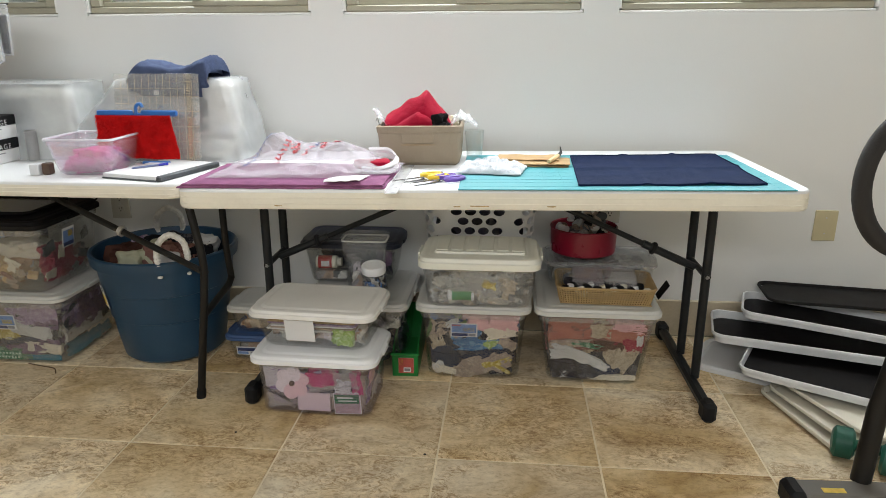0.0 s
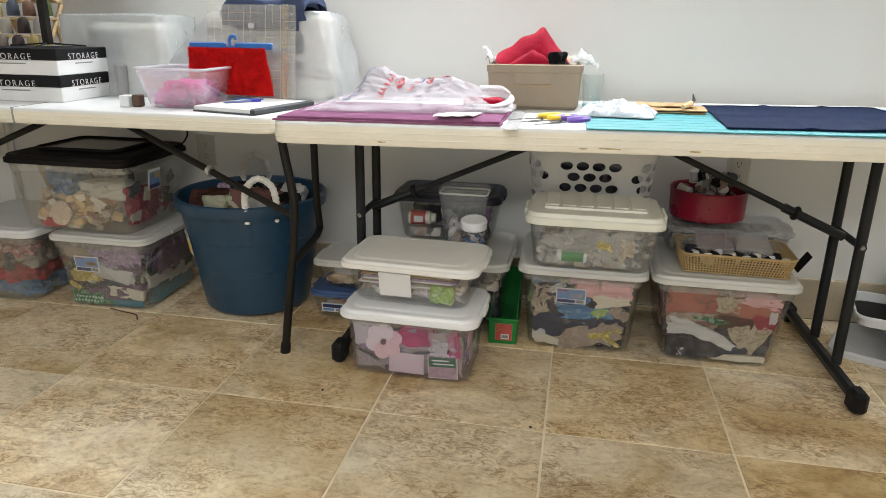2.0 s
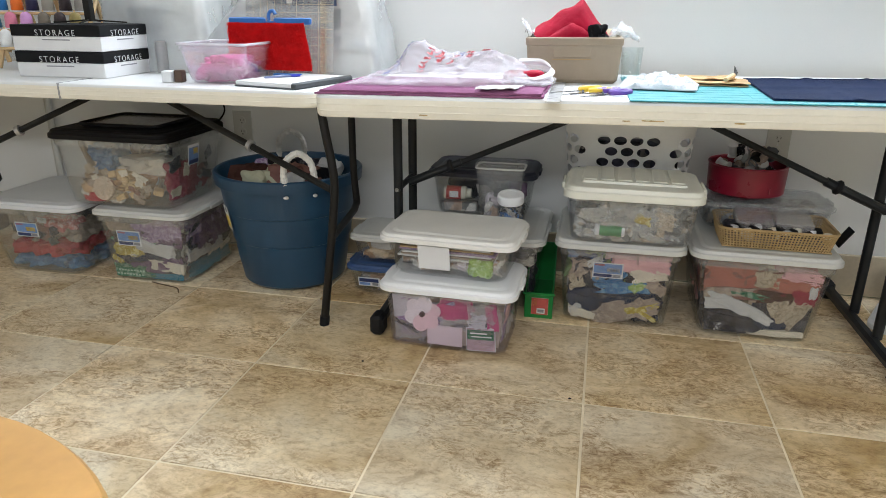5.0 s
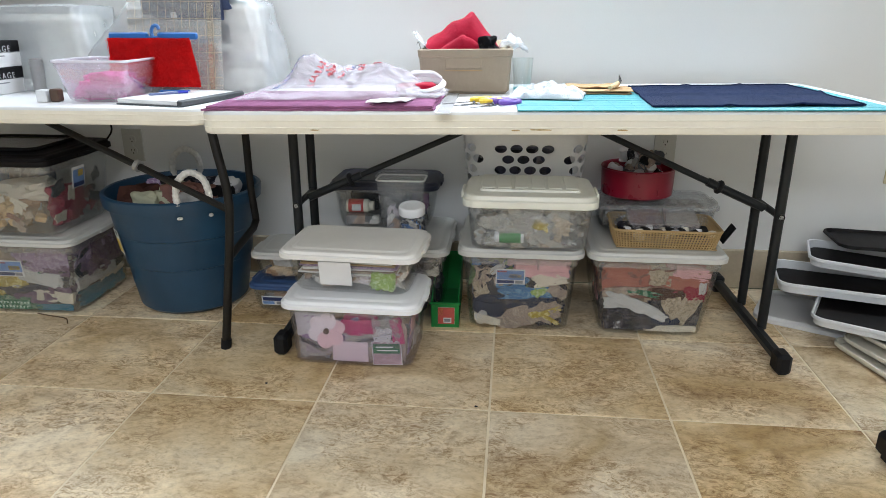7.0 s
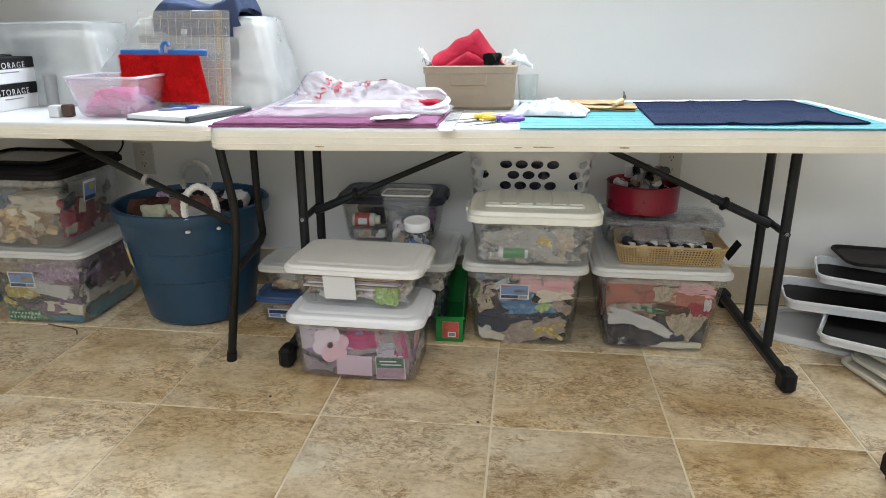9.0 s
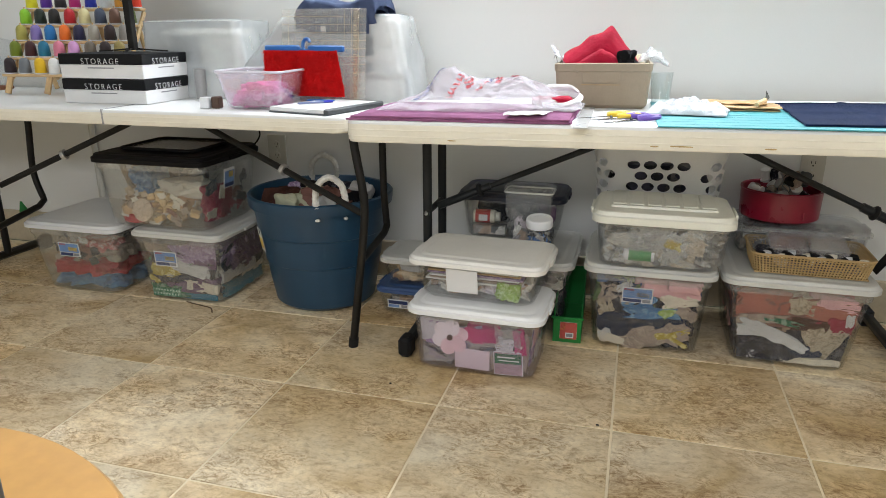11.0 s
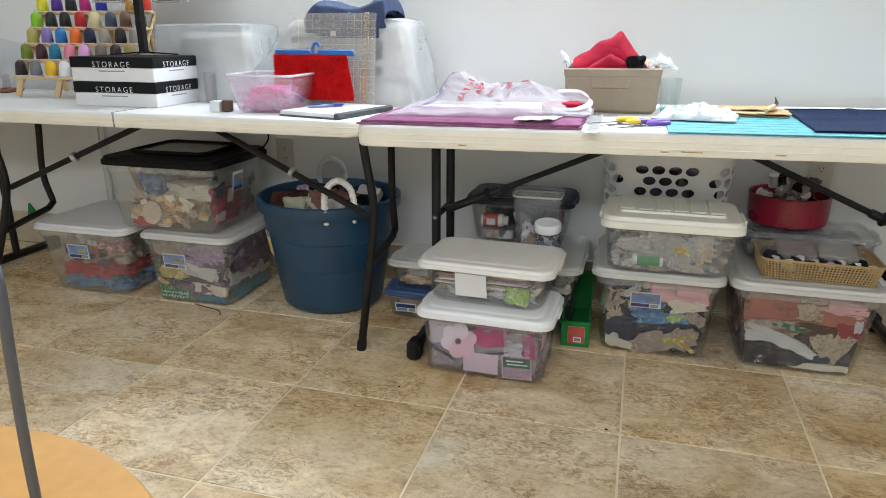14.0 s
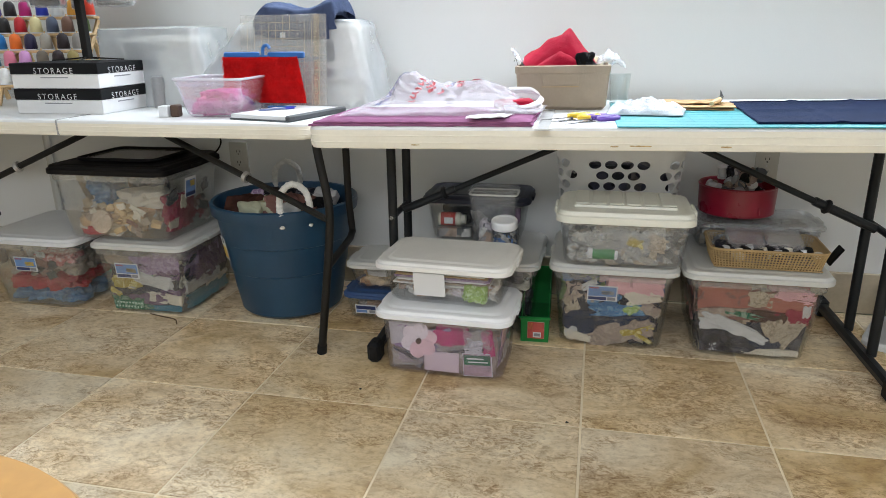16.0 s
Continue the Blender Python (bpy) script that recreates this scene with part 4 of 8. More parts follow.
# the far end of the table row
def holed_basket(name, label, category, m, w0, d0, w1, d1, h, rows, nx, ny, hole, material, rim=0.010, zr=(0.2, 0.9), stagger=True, mu=(0.04, 0.04)):
    """A basket whose sides are real lattices: oval holes cut through every wall."""
    b = thing(name, label, category, m)
    part("base", box(w0, d0, 0.004, 0, 0, 0, 0.001), material, b)
    for a, n, half in ((0, nx, 0), (1, ny, 0), (2, nx, 0), (3, ny, 0)):
        W0, W1 = (w0, w1) if a % 2 == 0 else (d0, d1)
        D0, D1 = (d0, d1) if a % 2 == 0 else (w0, w1)
        bm = bmesh.new()
        def P(u, v):
            x = (u - 0.5) * (W0 + (W1 - W0) * v)
            yy = -(D0 + (D1 - D0) * v) / 2
            q = Matrix.Rotation(radians(90 * a), 4, "Z") @ Vector((x, yy, v * h))
            return q
        cols = n
        mg = mu[a % 2]
        vs = {}
        def V(u, v):
            key = (round(u, 5), round(v, 5))
            if key not in vs:
                vs[key] = bm.verts.new(P(u, v))
            return vs[key]
        lo, hi = zr
        edges_v = [lo + (hi - lo) * r / rows for r in range(rows + 1)]
        def quad(*p):
            bm.faces.new([V(*q) for q in p])
        for r in range(rows):
            v0, v1 = edges_v[r], edges_v[r + 1]
            off = 0.5 / cols * (r % 2) if stagger else 0.0
            us = [mg + (1 - 2 * mg) * min(1, max(0, i / cols + off)) for i in range(-1, cols + 1)]
            us = sorted(set(round(u, 5) for u in us))
            us = [0.0] + us + [1.0] if us[0] > 0 else us
            for u0, u1 in zip(us, us[1:]):
                if u1 - u0 < 0.7 * (1 - 2 * mg) / cols or u0 == 0.0 or u1 == 1.0:
                    if u1 - u0 > 1e-4:
                        quad((u0, v0), (u1, v0), (u1, v1), (u0, v1))
                    continue
                cu, cv, ru, rv = (u0 + u1) / 2, (v0 + v1) / 2, (u1 - u0) / 2 * hole, (v1 - v0) / 2 * hole
                N = 12
                ring = [(cu + ru * math.cos(2 * math.pi * i / N), cv + rv * math.sin(2 * math.pi * i / N)) for i in range(N)]
                outer = []
                for i in range(N):
                    c, s = math.cos(2 * math.pi * i / N), math.sin(2 * math.pi * i / N)
                    k = 1 / max(abs(c), abs(s))
                    if i % 3 == 0:
                        outer.append((cu + (u1 - u0) / 2 * c * k, cv + (v1 - v0) / 2 * s * k))
                    else:
                        e = 1.0
                        tx = c * k if abs(c) >= abs(s) else c * k
                        outer.append((cu + (u1 - u0) / 2 * tx, cv + (v1 - v0) / 2 * s * k))
                ov = [bm.verts.new(P(*q)) for q in outer]
                iv = [bm.verts.new(P(*q)) for q in ring]
                corner = {1: (1, 1), 4: (-1, 1), 7: (-1, -1), 10: (1, -1)}
                for i in range(N):
                    j = (i + 1) % N
                    if i in corner:
                        cx, cy = corner[i]
                        cvx = bm.verts.new(P(cu + cx * (u1 - u0) / 2, cv + cy * (v1 - v0) / 2))
                        bm.faces.new((ov[i], cvx, ov[j], iv[j], iv[i]))
                    else:
                        bm.faces.new((ov[i], ov[j], iv[j], iv[i]))
        quad((0.0, 0.0), (1.0, 0.0), (1.0, lo), (0.0, lo))
        quad((0.0, hi), (1.0, hi), (1.0, 1.0), (0.0, 1.0))
        bmesh.ops.remove_doubles(bm, verts=bm.verts[:], dist=1e-5)
        bmesh.ops.recalc_face_normals(bm, faces=bm.faces[:])
        inward = Matrix.Rotation(radians(90 * a), 3, "Z") @ Vector((0, 0.003, 0))
        made = bmesh.ops.extrude_face_region(bm, geom=bm.faces[:], use_keep_orig=True)
        for v in made["geom"]:
            if isinstance(v, bmesh.types.BMVert):
                v.co += inward
        part("side", bm, material, b)
    rp = [Vector((x, y, h)) for x, y in rrect(w1 + 0.004, d1 + 0.004, 0.012, 4)]
    part("rim", tube(rp + [rp[0]], rim / 2 + 0.001, 8, None, False), material, b)
    return b


holed_basket("basket", "small white plastic basket with round holes", "basket", at(-2.93, 0.765, LZ, 4), 0.24, 0.15, 0.28, 0.19, 0.145, 6, 9, 6, 0.72, BASKET_WHITE, 0.008, (0.12, 0.9))
FB = thing("fabric_roll", "teal ribbon roll lying in a white basket", "ribbon roll", at(-2.82, 0.76, LZ + 0.012))
part("ribbon", tube([(-0.05, 0.0, 0.135), (0.10, 0.01, 0.150)], 0.016, 14), plain("teal_ribbon", (0.05, 0.30, 0.36), 0.6, 0.3, 60, 300, 0.2), FB)
part("core", tube([(-0.05, 0.0, 0.0), (-0.05, 0, 0.13)], 0.012, 10), KRAFT, FB)
solid("grey_carton", box(0.10, 0.12, 0.085, 0, 0, 0, 0.004), GREY_PLASTIC, "small grey box standing beside the basket", "box", at(-2.83, 0.42, LZ, 5))
solid("wooden_board", box(0.17, 0.10, 0.014, 0, 0, 0, 0.004), plain("red_wood", (0.20, 0.075, 0.035), 0.5, 0.2, 20, 90, 0.1), "reddish wooden board lying on the table", "board", at(-2.60, 0.72, LZ, 12))
solid("small_carton", box(0.075, 0.05, 0.055, 0, 0, 0, 0.003), plain("grey_carton_print", (0.45, 0.44, 0.46), 0.6, 0.3, 50, 200, 0.1), "small grey printed carton", "carton", at(-2.60, 0.73, LZ + 0.0145, 8))
PS = thing("plastic_sheet", "hazy plastic sheet leaning against the wall", "plastic sheet")
part("sheet", sheet(lambda u, v: Vector((-3.25 + 0.95 * u, 0.86 + 0.05 * v + 0.01 * math.sin(9 * u), LZ + 0.004 + v * (0.30 - 0.17 * u))), 16, 8), BIN_HAZY, PS)

# serger under a film cover
def hood(w0, d0, w1, d1, h, shift=0.0, seed=0, flare=0.012):
    rings = []
    for k in range(9):
        v = k / 8
        w, d = w0 + (w1 - w0) * v, d0 + (d1 - d0) * v
        rings.append(([(x + shift * v, y) for x, y in rrect(w, d, 0.03 + 0.01 * v, 7)], v * h))
    rings.append(([(x + shift, y) for x, y in rrect(w1 - 0.05, d1 - 0.05, 0.03, 7)], h + 0.006))
    bm = loft(rings, None, False, True)
    for v in bm.verts:
        n = noise.noise(Vector((v.co.x * 16, v.co.y * 16, v.co.z * 7 + seed)))
        f = max(0.0, 1 - v.co.z / h)
        v.co += Vector((v.co.x, v.co.y, 0)).normalized() * (n * 0.014 + flare * f * f)
        v.co.z = max(0.0, v.co.z + (0.006 * noise.noise(v.co * 25) if v.co.z > 0.01 else 0))
    return bm


SG = thing("serger", "serger sewing machine under a clear dust cover", "sewing machine", at(-1.540, 0.735, LZ, 0))
part("base", box(0.34, 0.22, 0.07, 0, 0, 0, 0.012), BEIGE_MACHINE, SG)
part("housing", box(0.31, 0.17, 0.17, 0.005, 0.012, 0.07, 0.02), BEIGE_MACHINE, SG)
part("front_panel", box(0.13, 0.012, 0.13, -0.05, -0.08, 0.085, 0.004), GREY_PLASTIC, SG)
for k in range(4):
    part("dial", tube([(-0.075 + 0.038 * k, -0.074, 0.205), (-0.075 + 0.038 * k, -0.088, 0.200)], 0.011, 12), GREY_PLASTIC, SG)
part("dust_cover", hood(0.41, 0.25, 0.40, 0.24, 0.262, 0.0, 2), CLEAR_HOOD, SG, "crinkled clear plastic cover")

# sewing machine under a film cover
SM = thing("sewing_machine", "beige sewing machine under a hazy plastic cover", "sewing machine", at(-1.03, 0.735, LZ, 0))
part("base", box(0.44, 0.17, 0.075, 0.005, 0.0, 0, 0.014), BEIGE_MACHINE, SM)
col = part("column", box(0.145, 0.155, 0.200, 0.165, 0, 0.072, 0.020), BEIGE_MACHINE, SM)
part("display", box(0.032, 0.004, 0.062, 0.150, -0.0785, 0.150, 0.001), CARD, col, "dark display window")
part("nameplate", box(0.075, 0.004, 0.030, 0.125, -0.0785, 0.098, 0.001), plain("grey_enamel", (0.22, 0.215, 0.21), 0.4), col)
part("knob", tube([(0.222, -0.07, 0.108), (0.222, -0.088, 0.108)], 0.014, 18), LID_PALE, SM)
part("arm", box(0.33, 0.13, 0.090, -0.035, 0, 0.185, 0.020), BEIGE_MACHINE, SM)
part("head", box(0.105, 0.13, 0.14, -0.155, 0, 0.10, 0.016), BEIGE_MACHINE, SM)
# its cover hangs straight on one side and billows out on the other
rings = []
for z, x0, x1, d in ((0.0, -0.300, 0.318, 0.27), (0.03, -0.325, 0.312, 0.265), (0.07, -0.342, 0.303, 0.26), (0.10, -0.335, 0.296, 0.255), (0.14, -0.290, 0.288, 0.25), (0.18, -0.240, 0.281, 0.245), (0.22, -0.200, 0.274, 0.24), (0.255, -0.170, 0.267, 0.235), (0.275, -0.155, 0.258, 0.225), (0.283, -0.125, 0.235, 0.19)):
    rings.append(([(x + (x0 + x1) / 2, y) for x, y in rrect(x1 - x0, d, 0.035, 12)], z))
bm = loft(rings, None, False, True)
bmesh.ops.subdivide_edges(bm, edges=[e for e in bm.edges if e.calc_length() > 0.03], cuts=3, use_grid_fill=True)
for v in bm.verts:
    q = v.co.copy()
    out = Vector((q.x * 0.4, q.y, 0)).normalized()
    billow = max(0.0, -q.x - 0.12) * 0.10
    v.co += out * (0.010 * noise.noise(Vector((q.x * 13, q.y * 13, q.z * 9))) + billow * noise.noise(Vector((q.x * 16, q.y * 9, q.z * 22 + 4))) - 0.008 * abs(noise.noise(Vector((q.x * 24, q.y * 24, q.z * 11 + 9)))))
    v.co.z = max(0.0, v.co.z)
part("dust_cover", bm, COVER_HAZE, SM, "hazy billowing plastic cover", smooth=60)


JN = thing("jeans", "folded blue jeans lying on the machine cover", "jeans", at(-0.970, 0.715, LZ + 0.262, 0))
def jeans_fold(w, top, hang, dx, seed):
    """Folded trousers: flat behind, plump on top, the front folds hanging over the edge of the cover."""
    def f(u, v):
        swell = top + 0.012 * math.cos(2.2 * math.pi * (u - 0.14)) + 0.026 * max(0.0, u - 0.55) * 2
        ends = 0.35 + 0.65 * min(1.0, min(u * 9, (1 - u) * 22) + 0.05) ** 0.5
        if v < 0.15:
            y, z = 0.095, v / 0.15 * 0.03
        elif v < 0.72:
            a = (v - 0.15) / 0.57
            y, z = 0.095 - 0.190 * a, 0.03 + (swell - 0.03) * math.sin(math.pi * (0.10 + 0.72 * a)) ** 0.6
        else:
            a = (v - 0.72) / 0.28
            z0 = 0.03 + (swell - 0.03) * math.sin(math.pi * 0.82) ** 0.6
            y, z = -0.095 - 0.012 * math.sin(math.pi * min(1, a * 0.8 + 0.1)), z0 - (z0 + hang) * a
        q = Vector((u * 5, v * 6, seed))
        n = noise.noise(q) + 0.5 * (1 - 2 * abs(noise.noise(q * 2.1)))
        return Vector(((u - 0.5) * w + dx + 0.006 * noise.noise(Vector((v * 5, seed, 0))), y + 0.005 * noise.noise(q * 1.7), z * (ends if z > 0 else 1) + 0.006 * n * (0.2 < v < 0.72)))
    return sheet(f, 60, 44, 0.005)


part("lower_fold", jeans_fold(0.262, 0.046, 0.036, -0.022, 2), DENIM, JN, smooth=60)
part("upper_fold", jeans_fold(0.285, 0.066, 0.006, -0.008, 6), DENIM, JN, smooth=60)
part("tag", box(0.018, 0.002, 0.016, -0.045, -0.1175, -0.034), PAPER, JN)

# quilting rulers that lean on the machine
QR = thing("quilting_ruler", "clear acrylic quilting ruler with a printed grid", "ruler", Matrix.Translation((-1.02, 0.555, LZ + 0.002)) @ Matrix.Rotation(radians(-8), 4, "X"))
part("plate", box(0.30, 0.003, 0.30, 0.01, 0, 0, 0.0005), ACRYLIC, QR)
BROWN_INK = plain("brown_print", (0.50, 0.42, 0.31), 0.6, 0.1, 50, 200, 0.02)
for k in range(1, 12):
    part("grid_line", box(0.298, 0.0005, 0.0009, 0.01, -0.0019, 0.025 * k), BROWN_INK, QR, smooth=0)
    part("grid_line", box(0.0009, 0.0005, 0.298, -0.14 + 0.025 * k, -0.0019, 0.001), BROWN_INK, QR, smooth=0)
YR = thing("strip_ruler", "amber-edged acrylic strip ruler standing upright", "ruler", Matrix.Translation((-0.889, 0.538, LZ + 0.002)) @ Matrix.Rotation(radians(-8), 4, "X"))
part("plate", box(0.017, 0.003, 0.300, 0, 0, 0, 0.0005), clear("amber_acrylic", (0.78, 0.60, 0.36), 0.10, 0.15, (0.975, 0.95, 0.90)), YR)
for k in range(20):
    part("tick", box(0.006 if k % 2 else 0.011, 0.0005, 0.0012, -0.002, -0.002, 0.008 + 0.0148 * k), BROWN_INK, YR, smooth=0)

# hanger with red shag cloth
HG = thing("clothes_hanger", "blue plastic hanger holding red shaggy cloth", "hanger", Matrix.Translation((-1.045, 0.492, LZ + 0.002)) @ Matrix.Rotation(radians(-5), 4, "X"))
for s, x in ((-1, -0.075), (1, 0.078)):
    part("arm", box(0.125, 0.012, 0.020, x, 0, 0.165, 0.004), BLUE_PLASTIC, HG)
part("bridge", box(0.05, 0.010, 0.012, 0.0, 0, 0.163, 0.003), BLUE_PLASTIC, HG)
part("hook", tube(curve_points([(0.0, 0, 0.17), (-0.002, 0, 0.188), (0.004, 0, 0.202), (0.016, 0, 0.204), (0.022, 0, 0.194)], 6), 0.0055, 8), BLUE_PLASTIC, HG)
part("lower_bar", box(0.10, 0.012, 0.018, 0.055, 0.004, 0.0, 0.004), BLUE_PLASTIC, HG)
RC = thing("shag_cloth", "bright red shaggy cloth clipped on a hanger", "cloth", HG.matrix_basis @ Matrix.Translation((0.0, -0.012, 0.0)))
bm = sheet(lambda u, v: Vector((-0.135 + 0.262 * u + 0.012 * (1 - v) * (u - 0.3) * 2, -0.004 + 0.010 * math.sin(14 * u + 3 * v) - 0.004 * noise.noise(Vector((u * 20, v * 16, 0))), 0.027 + 0.141 * v)), 40, 26, 0.0)
bmesh.ops.solidify(bm, geom=bm.faces[:], thickness=0.006)
rng = random.Random(2)
for k in range(2600):
    u, v = rng.random(), rng.random()
    p = Vector((-0.137 + 0.266 * u + 0.012 * (1 - v) * (u - 0.3) * 2, -0.006 + 0.010 * math.sin(14 * u + 3 * v), 0.030 + 0.140 * v))
    d = Vector((rng.gauss(0, 0.6), -0.5, rng.gauss(-0.7, 0.4))).normalized() * rng.uniform(0.005, 0.010)
    s = Vector((0.0012, 0, 0.0004))
    bm.faces.new([bm.verts.new(p - s), bm.verts.new(p + s), bm.verts.new(p + d)])
part("backing", bm, RED_FUR, RC)

# pink tray of cloth
TR = thing("plastic_tray", "translucent pinkish plastic tray of magenta cloth", "tray", at(-1.146, 0.415, LZ, 2))
part("body", shell(0.175, 0.170, 0.214, 0.21, 0.110, 0.022, 0.002, 0.005), TRAY, TR)
for k, (x, y, z, w, d, h) in enumerate(((0.0, 0.0, 0.004, 0.160, 0.160, 0.055), (0.03, -0.03, 0.046, 0.11, 0.09, 0.035), (-0.035, 0.03, 0.044, 0.08, 0.08, 0.026))):
    solid("magenta_cloth", lump(w, d, h, k + 20, 0.6, 26, 12, 4.5), PINK_BAG, "crumpled magenta cloth inside a plastic tray", "cloth", TR.matrix_basis @ Matrix.Translation((x, y, z)), "magenta cloths")

rp = [Vector((x, y, 0.1135)) for x, y in rrect(0.222, 0.218, 0.024, 6)]
part("rim", tube(rp + [rp[0]], 0.0042, 8, None, False), clear("milky_rim", (0.86, 0.84, 0.90), 0.5, 0.2), TR)

# sketch pad and pen
NB = thing("sketch_pad", "white pad with a worn grey cover folded under", "notebook", at(-0.925, 0.405, LZ, -14))
part("cover", box(0.215, 0.285, 0.004, 0, 0, 0.0, 0.001), plain("worn_grey_cover", (0.10, 0.11, 0.12), 0.6, 0.3, 40, 200, 0.2), NB)
part("paper_block", box(0.204, 0.278, 0.012, -0.004, 0, 0.004, 0.0015), PAPER, NB)
part("spine", box(0.018, 0.285, 0.018, 0.106, 0, 0.0, 0.004), plain("dark_spine", (0.05, 0.055, 0.06), 0.5, 0.3, 60, 200, 0.2), NB)
PN = thing("pen", "dark blue ballpoint pen lying on a pad", "pen", at(-0.965, 0.40, LZ + 0.0165, 48))
part("barrel", tube([(-0.055, 0, 0.0030), (-0.050, 0, 0.0035), (0.045, 0, 0.0035)], [0.001, 0.0032, 0.0034], 8), plain("pen_white", (0.16, 0.20, 0.36), 0.3), PN)
part("cap", tube([(0.03, 0, 0.0040), (0.06, 0, 0.0040)], 0.0040, 8), plain("pen_blue", (0.03, 0.04, 0.4), 0.3), PN)
solid("white_carton", box(0.030, 0.034, 0.034, 0, 0, 0, 0.002), LID_PALE, "small white carton beside a plastic tray", "carton", at(-1.303, 0.335, LZ, 4))
solid("brown_block", box(0.026, 0.03, 0.036, 0, 0, 0, 0.003), plain("brown_block_wood", (0.08, 0.045, 0.028), 0.5), "small dark brown wooden block", "block", at(-1.272, 0.345, LZ, 5))
solid("grey_canister", loft([(circle(0.02, 20), 0), (circle(0.02, 20), 0.10), (circle(0.017, 20), 0.104)]), GREY_PLASTIC, "small grey canister standing by the boxes", "canister", at(-1.50, 0.60, LZ))

# ---- the sewing table's right half ----
TWL = thing("towel", "folded plum-coloured towel on the table edge", "towel", on_rt(-0.446, 0.315, 0, 0.5))
def towel_layer(z, w, d, dx, s):
    def f(u, v):
        x, y = (u - 0.5) * w, (v - 0.5) * d
        e = min(u, 1 - u, v, 1 - v)
        return Vector((x + dx + 0.004 * noise.noise(Vector((v * 6, s, 0))), y + 0.004 * noise.noise(Vector((u * 9, s, 2))), z + 0.0065 * min(1, e * 14) ** 0.5 + 0.0018 * noise.noise(Vector((x * 30, y * 30, s)))))
    return sheet(f, 44, 26, 0.004)
part("lower_fold", towel_layer(0.0045, 0.592, 0.345, -0.009, 1), PLUM, TWL)
part("upper_fold", towel_layer(0.0110, 0.577, 0.335, -0.005, 4), PLUM, TWL)

BG = thing("shopping_bag", "crumpled white plastic shopping bag with red print", "plastic bag", on_rt(-0.425, 0.345, 0.018, 1))
def bag_at(u, v):
    """The upper film: a tall crease near one end, a low wide middle and a narrow neck towards the handle."""
    neck = 1.0 - 0.45 * max(0.0, (u - 0.62) / 0.38)
    x, y = (u - 0.47) * 0.53, (v - 0.5) * 0.30 * neck + 0.02 * (1 - neck)
    e = max(0.0, math.sin(math.pi * u)) ** 0.4 * max(0.0, math.sin(math.pi * v)) ** 0.42
    q = Vector((x * 11, y * 11, 1.7))
    n = 0.5 * noise.noise(q * 0.8) + 0.6 * (1 - 2 * abs(noise.noise(q * 1.3))) + 0.5 * (1 - 2 * abs(noise.noise(q * 2.9 + Vector((4, 1, 0))))) + 0.25 * (1 - 2 * abs(noise.noise(q * 6.5)))
    left = math.exp(-((u - 0.25) / 0.10) ** 2 - ((v - 0.72) / 0.30) ** 2)
    mid = math.exp(-((u - 0.42) / 0.22) ** 2 - ((v - 0.75) / 0.32) ** 2)
    right = math.exp(-((u - 0.72) / 0.17) ** 2 - ((v - 0.55) / 0.33) ** 2)
    z = 0.004 + e * max(0.0, 0.012 + 0.015 * n + 0.078 * left + 0.052 * mid + 0.050 * right)
    return Vector((x + 0.009 * noise.noise(q * 1.7) - 0.05 * (1 - v) * max(0.0, 0.3 - u), y + 0.009 * noise.noise(q * 1.9 + Vector((5, 0, 0))), z))
part("film", sheet(bag_at, 120, 80, 0.0010), BAG, BG, smooth=60)
def loop_band(u, v):
    a = math.pi * (-0.62 + 1.24 * u)
    w = 0.014 * (1 + 0.3 * noise.noise(Vector((u * 7, 0, 3))))
    return Vector((0.205 + 0.070 * math.cos(a), -0.005 + 0.062 * math.sin(a), 0.026 + 0.020 * math.sin(a) + w * (v - 0.5) * 2.0)) + Vector((math.cos(a), math.sin(a), 0)) * 0.006 * math.sin(v * 9 + u * 5)
part("handle", sheet(loop_band, 40, 8, 0.0012), BAG_EDGE, BG, smooth=60)
def bag_patch(u0, v0, du, dv, mat, tilt=0.0):
    def f(a, b):
        uu, vv = u0 + du * (a - 0.5) + tilt * (b - 0.5), v0 + dv * (b - 0.5)
        return bag_at(uu, vv) + Vector((0, -0.0022, 0.0026))
    part("print", sheet(f, 8, 8, 0.0004), mat, BG)
RED_PRINT = plain("faded_red_print", (0.46, 0.05, 0.06), 0.5, 0.3, 80, 300, 0.02)
NAVY_PRINT = plain("faded_navy_print", (0.10, 0.12, 0.26), 0.5, 0.3, 80, 300, 0.02)
for u0, v0, k in ((0.400, 0.53, 1.0), (0.560, 0.55, 0.9), (0.640, 0.56, 0.7)):
    for a in range(7):
        w = radians(360 / 7 * a)
        bag_patch(u0 + 0.020 * k * math.cos(w), v0 + 0.055 * k * math.sin(w), 0.013, 0.028, RED_PRINT, 0.006)
    bag_patch(u0, v0, 0.016 * k, 0.030, RED_PRINT, 0.008)
for k in range(6):
    bag_patch(0.318 + 0.0065 * k, 0.27 + 0.060 * k, 0.022, 0.014, RED_PRINT, 0.004)
    bag_patch(0.333 + 0.0065 * k, 0.285 + 0.060 * k, 0.007, 0.036, RED_PRINT)
for k in range(8):
    bag_patch(0.165 + 0.010 * k, 0.26 + 0.066 * k, 0.026, 0.013, NAVY_PRINT, 0.004)
    bag_patch(0.180 + 0.010 * k, 0.28 + 0.066 * k, 0.007, 0.040, NAVY_PRINT)
    bag_patch(0.212 + 0.008 * k, 0.40 + 0.055 * k, 0.006, 0.030, GREY_INK)
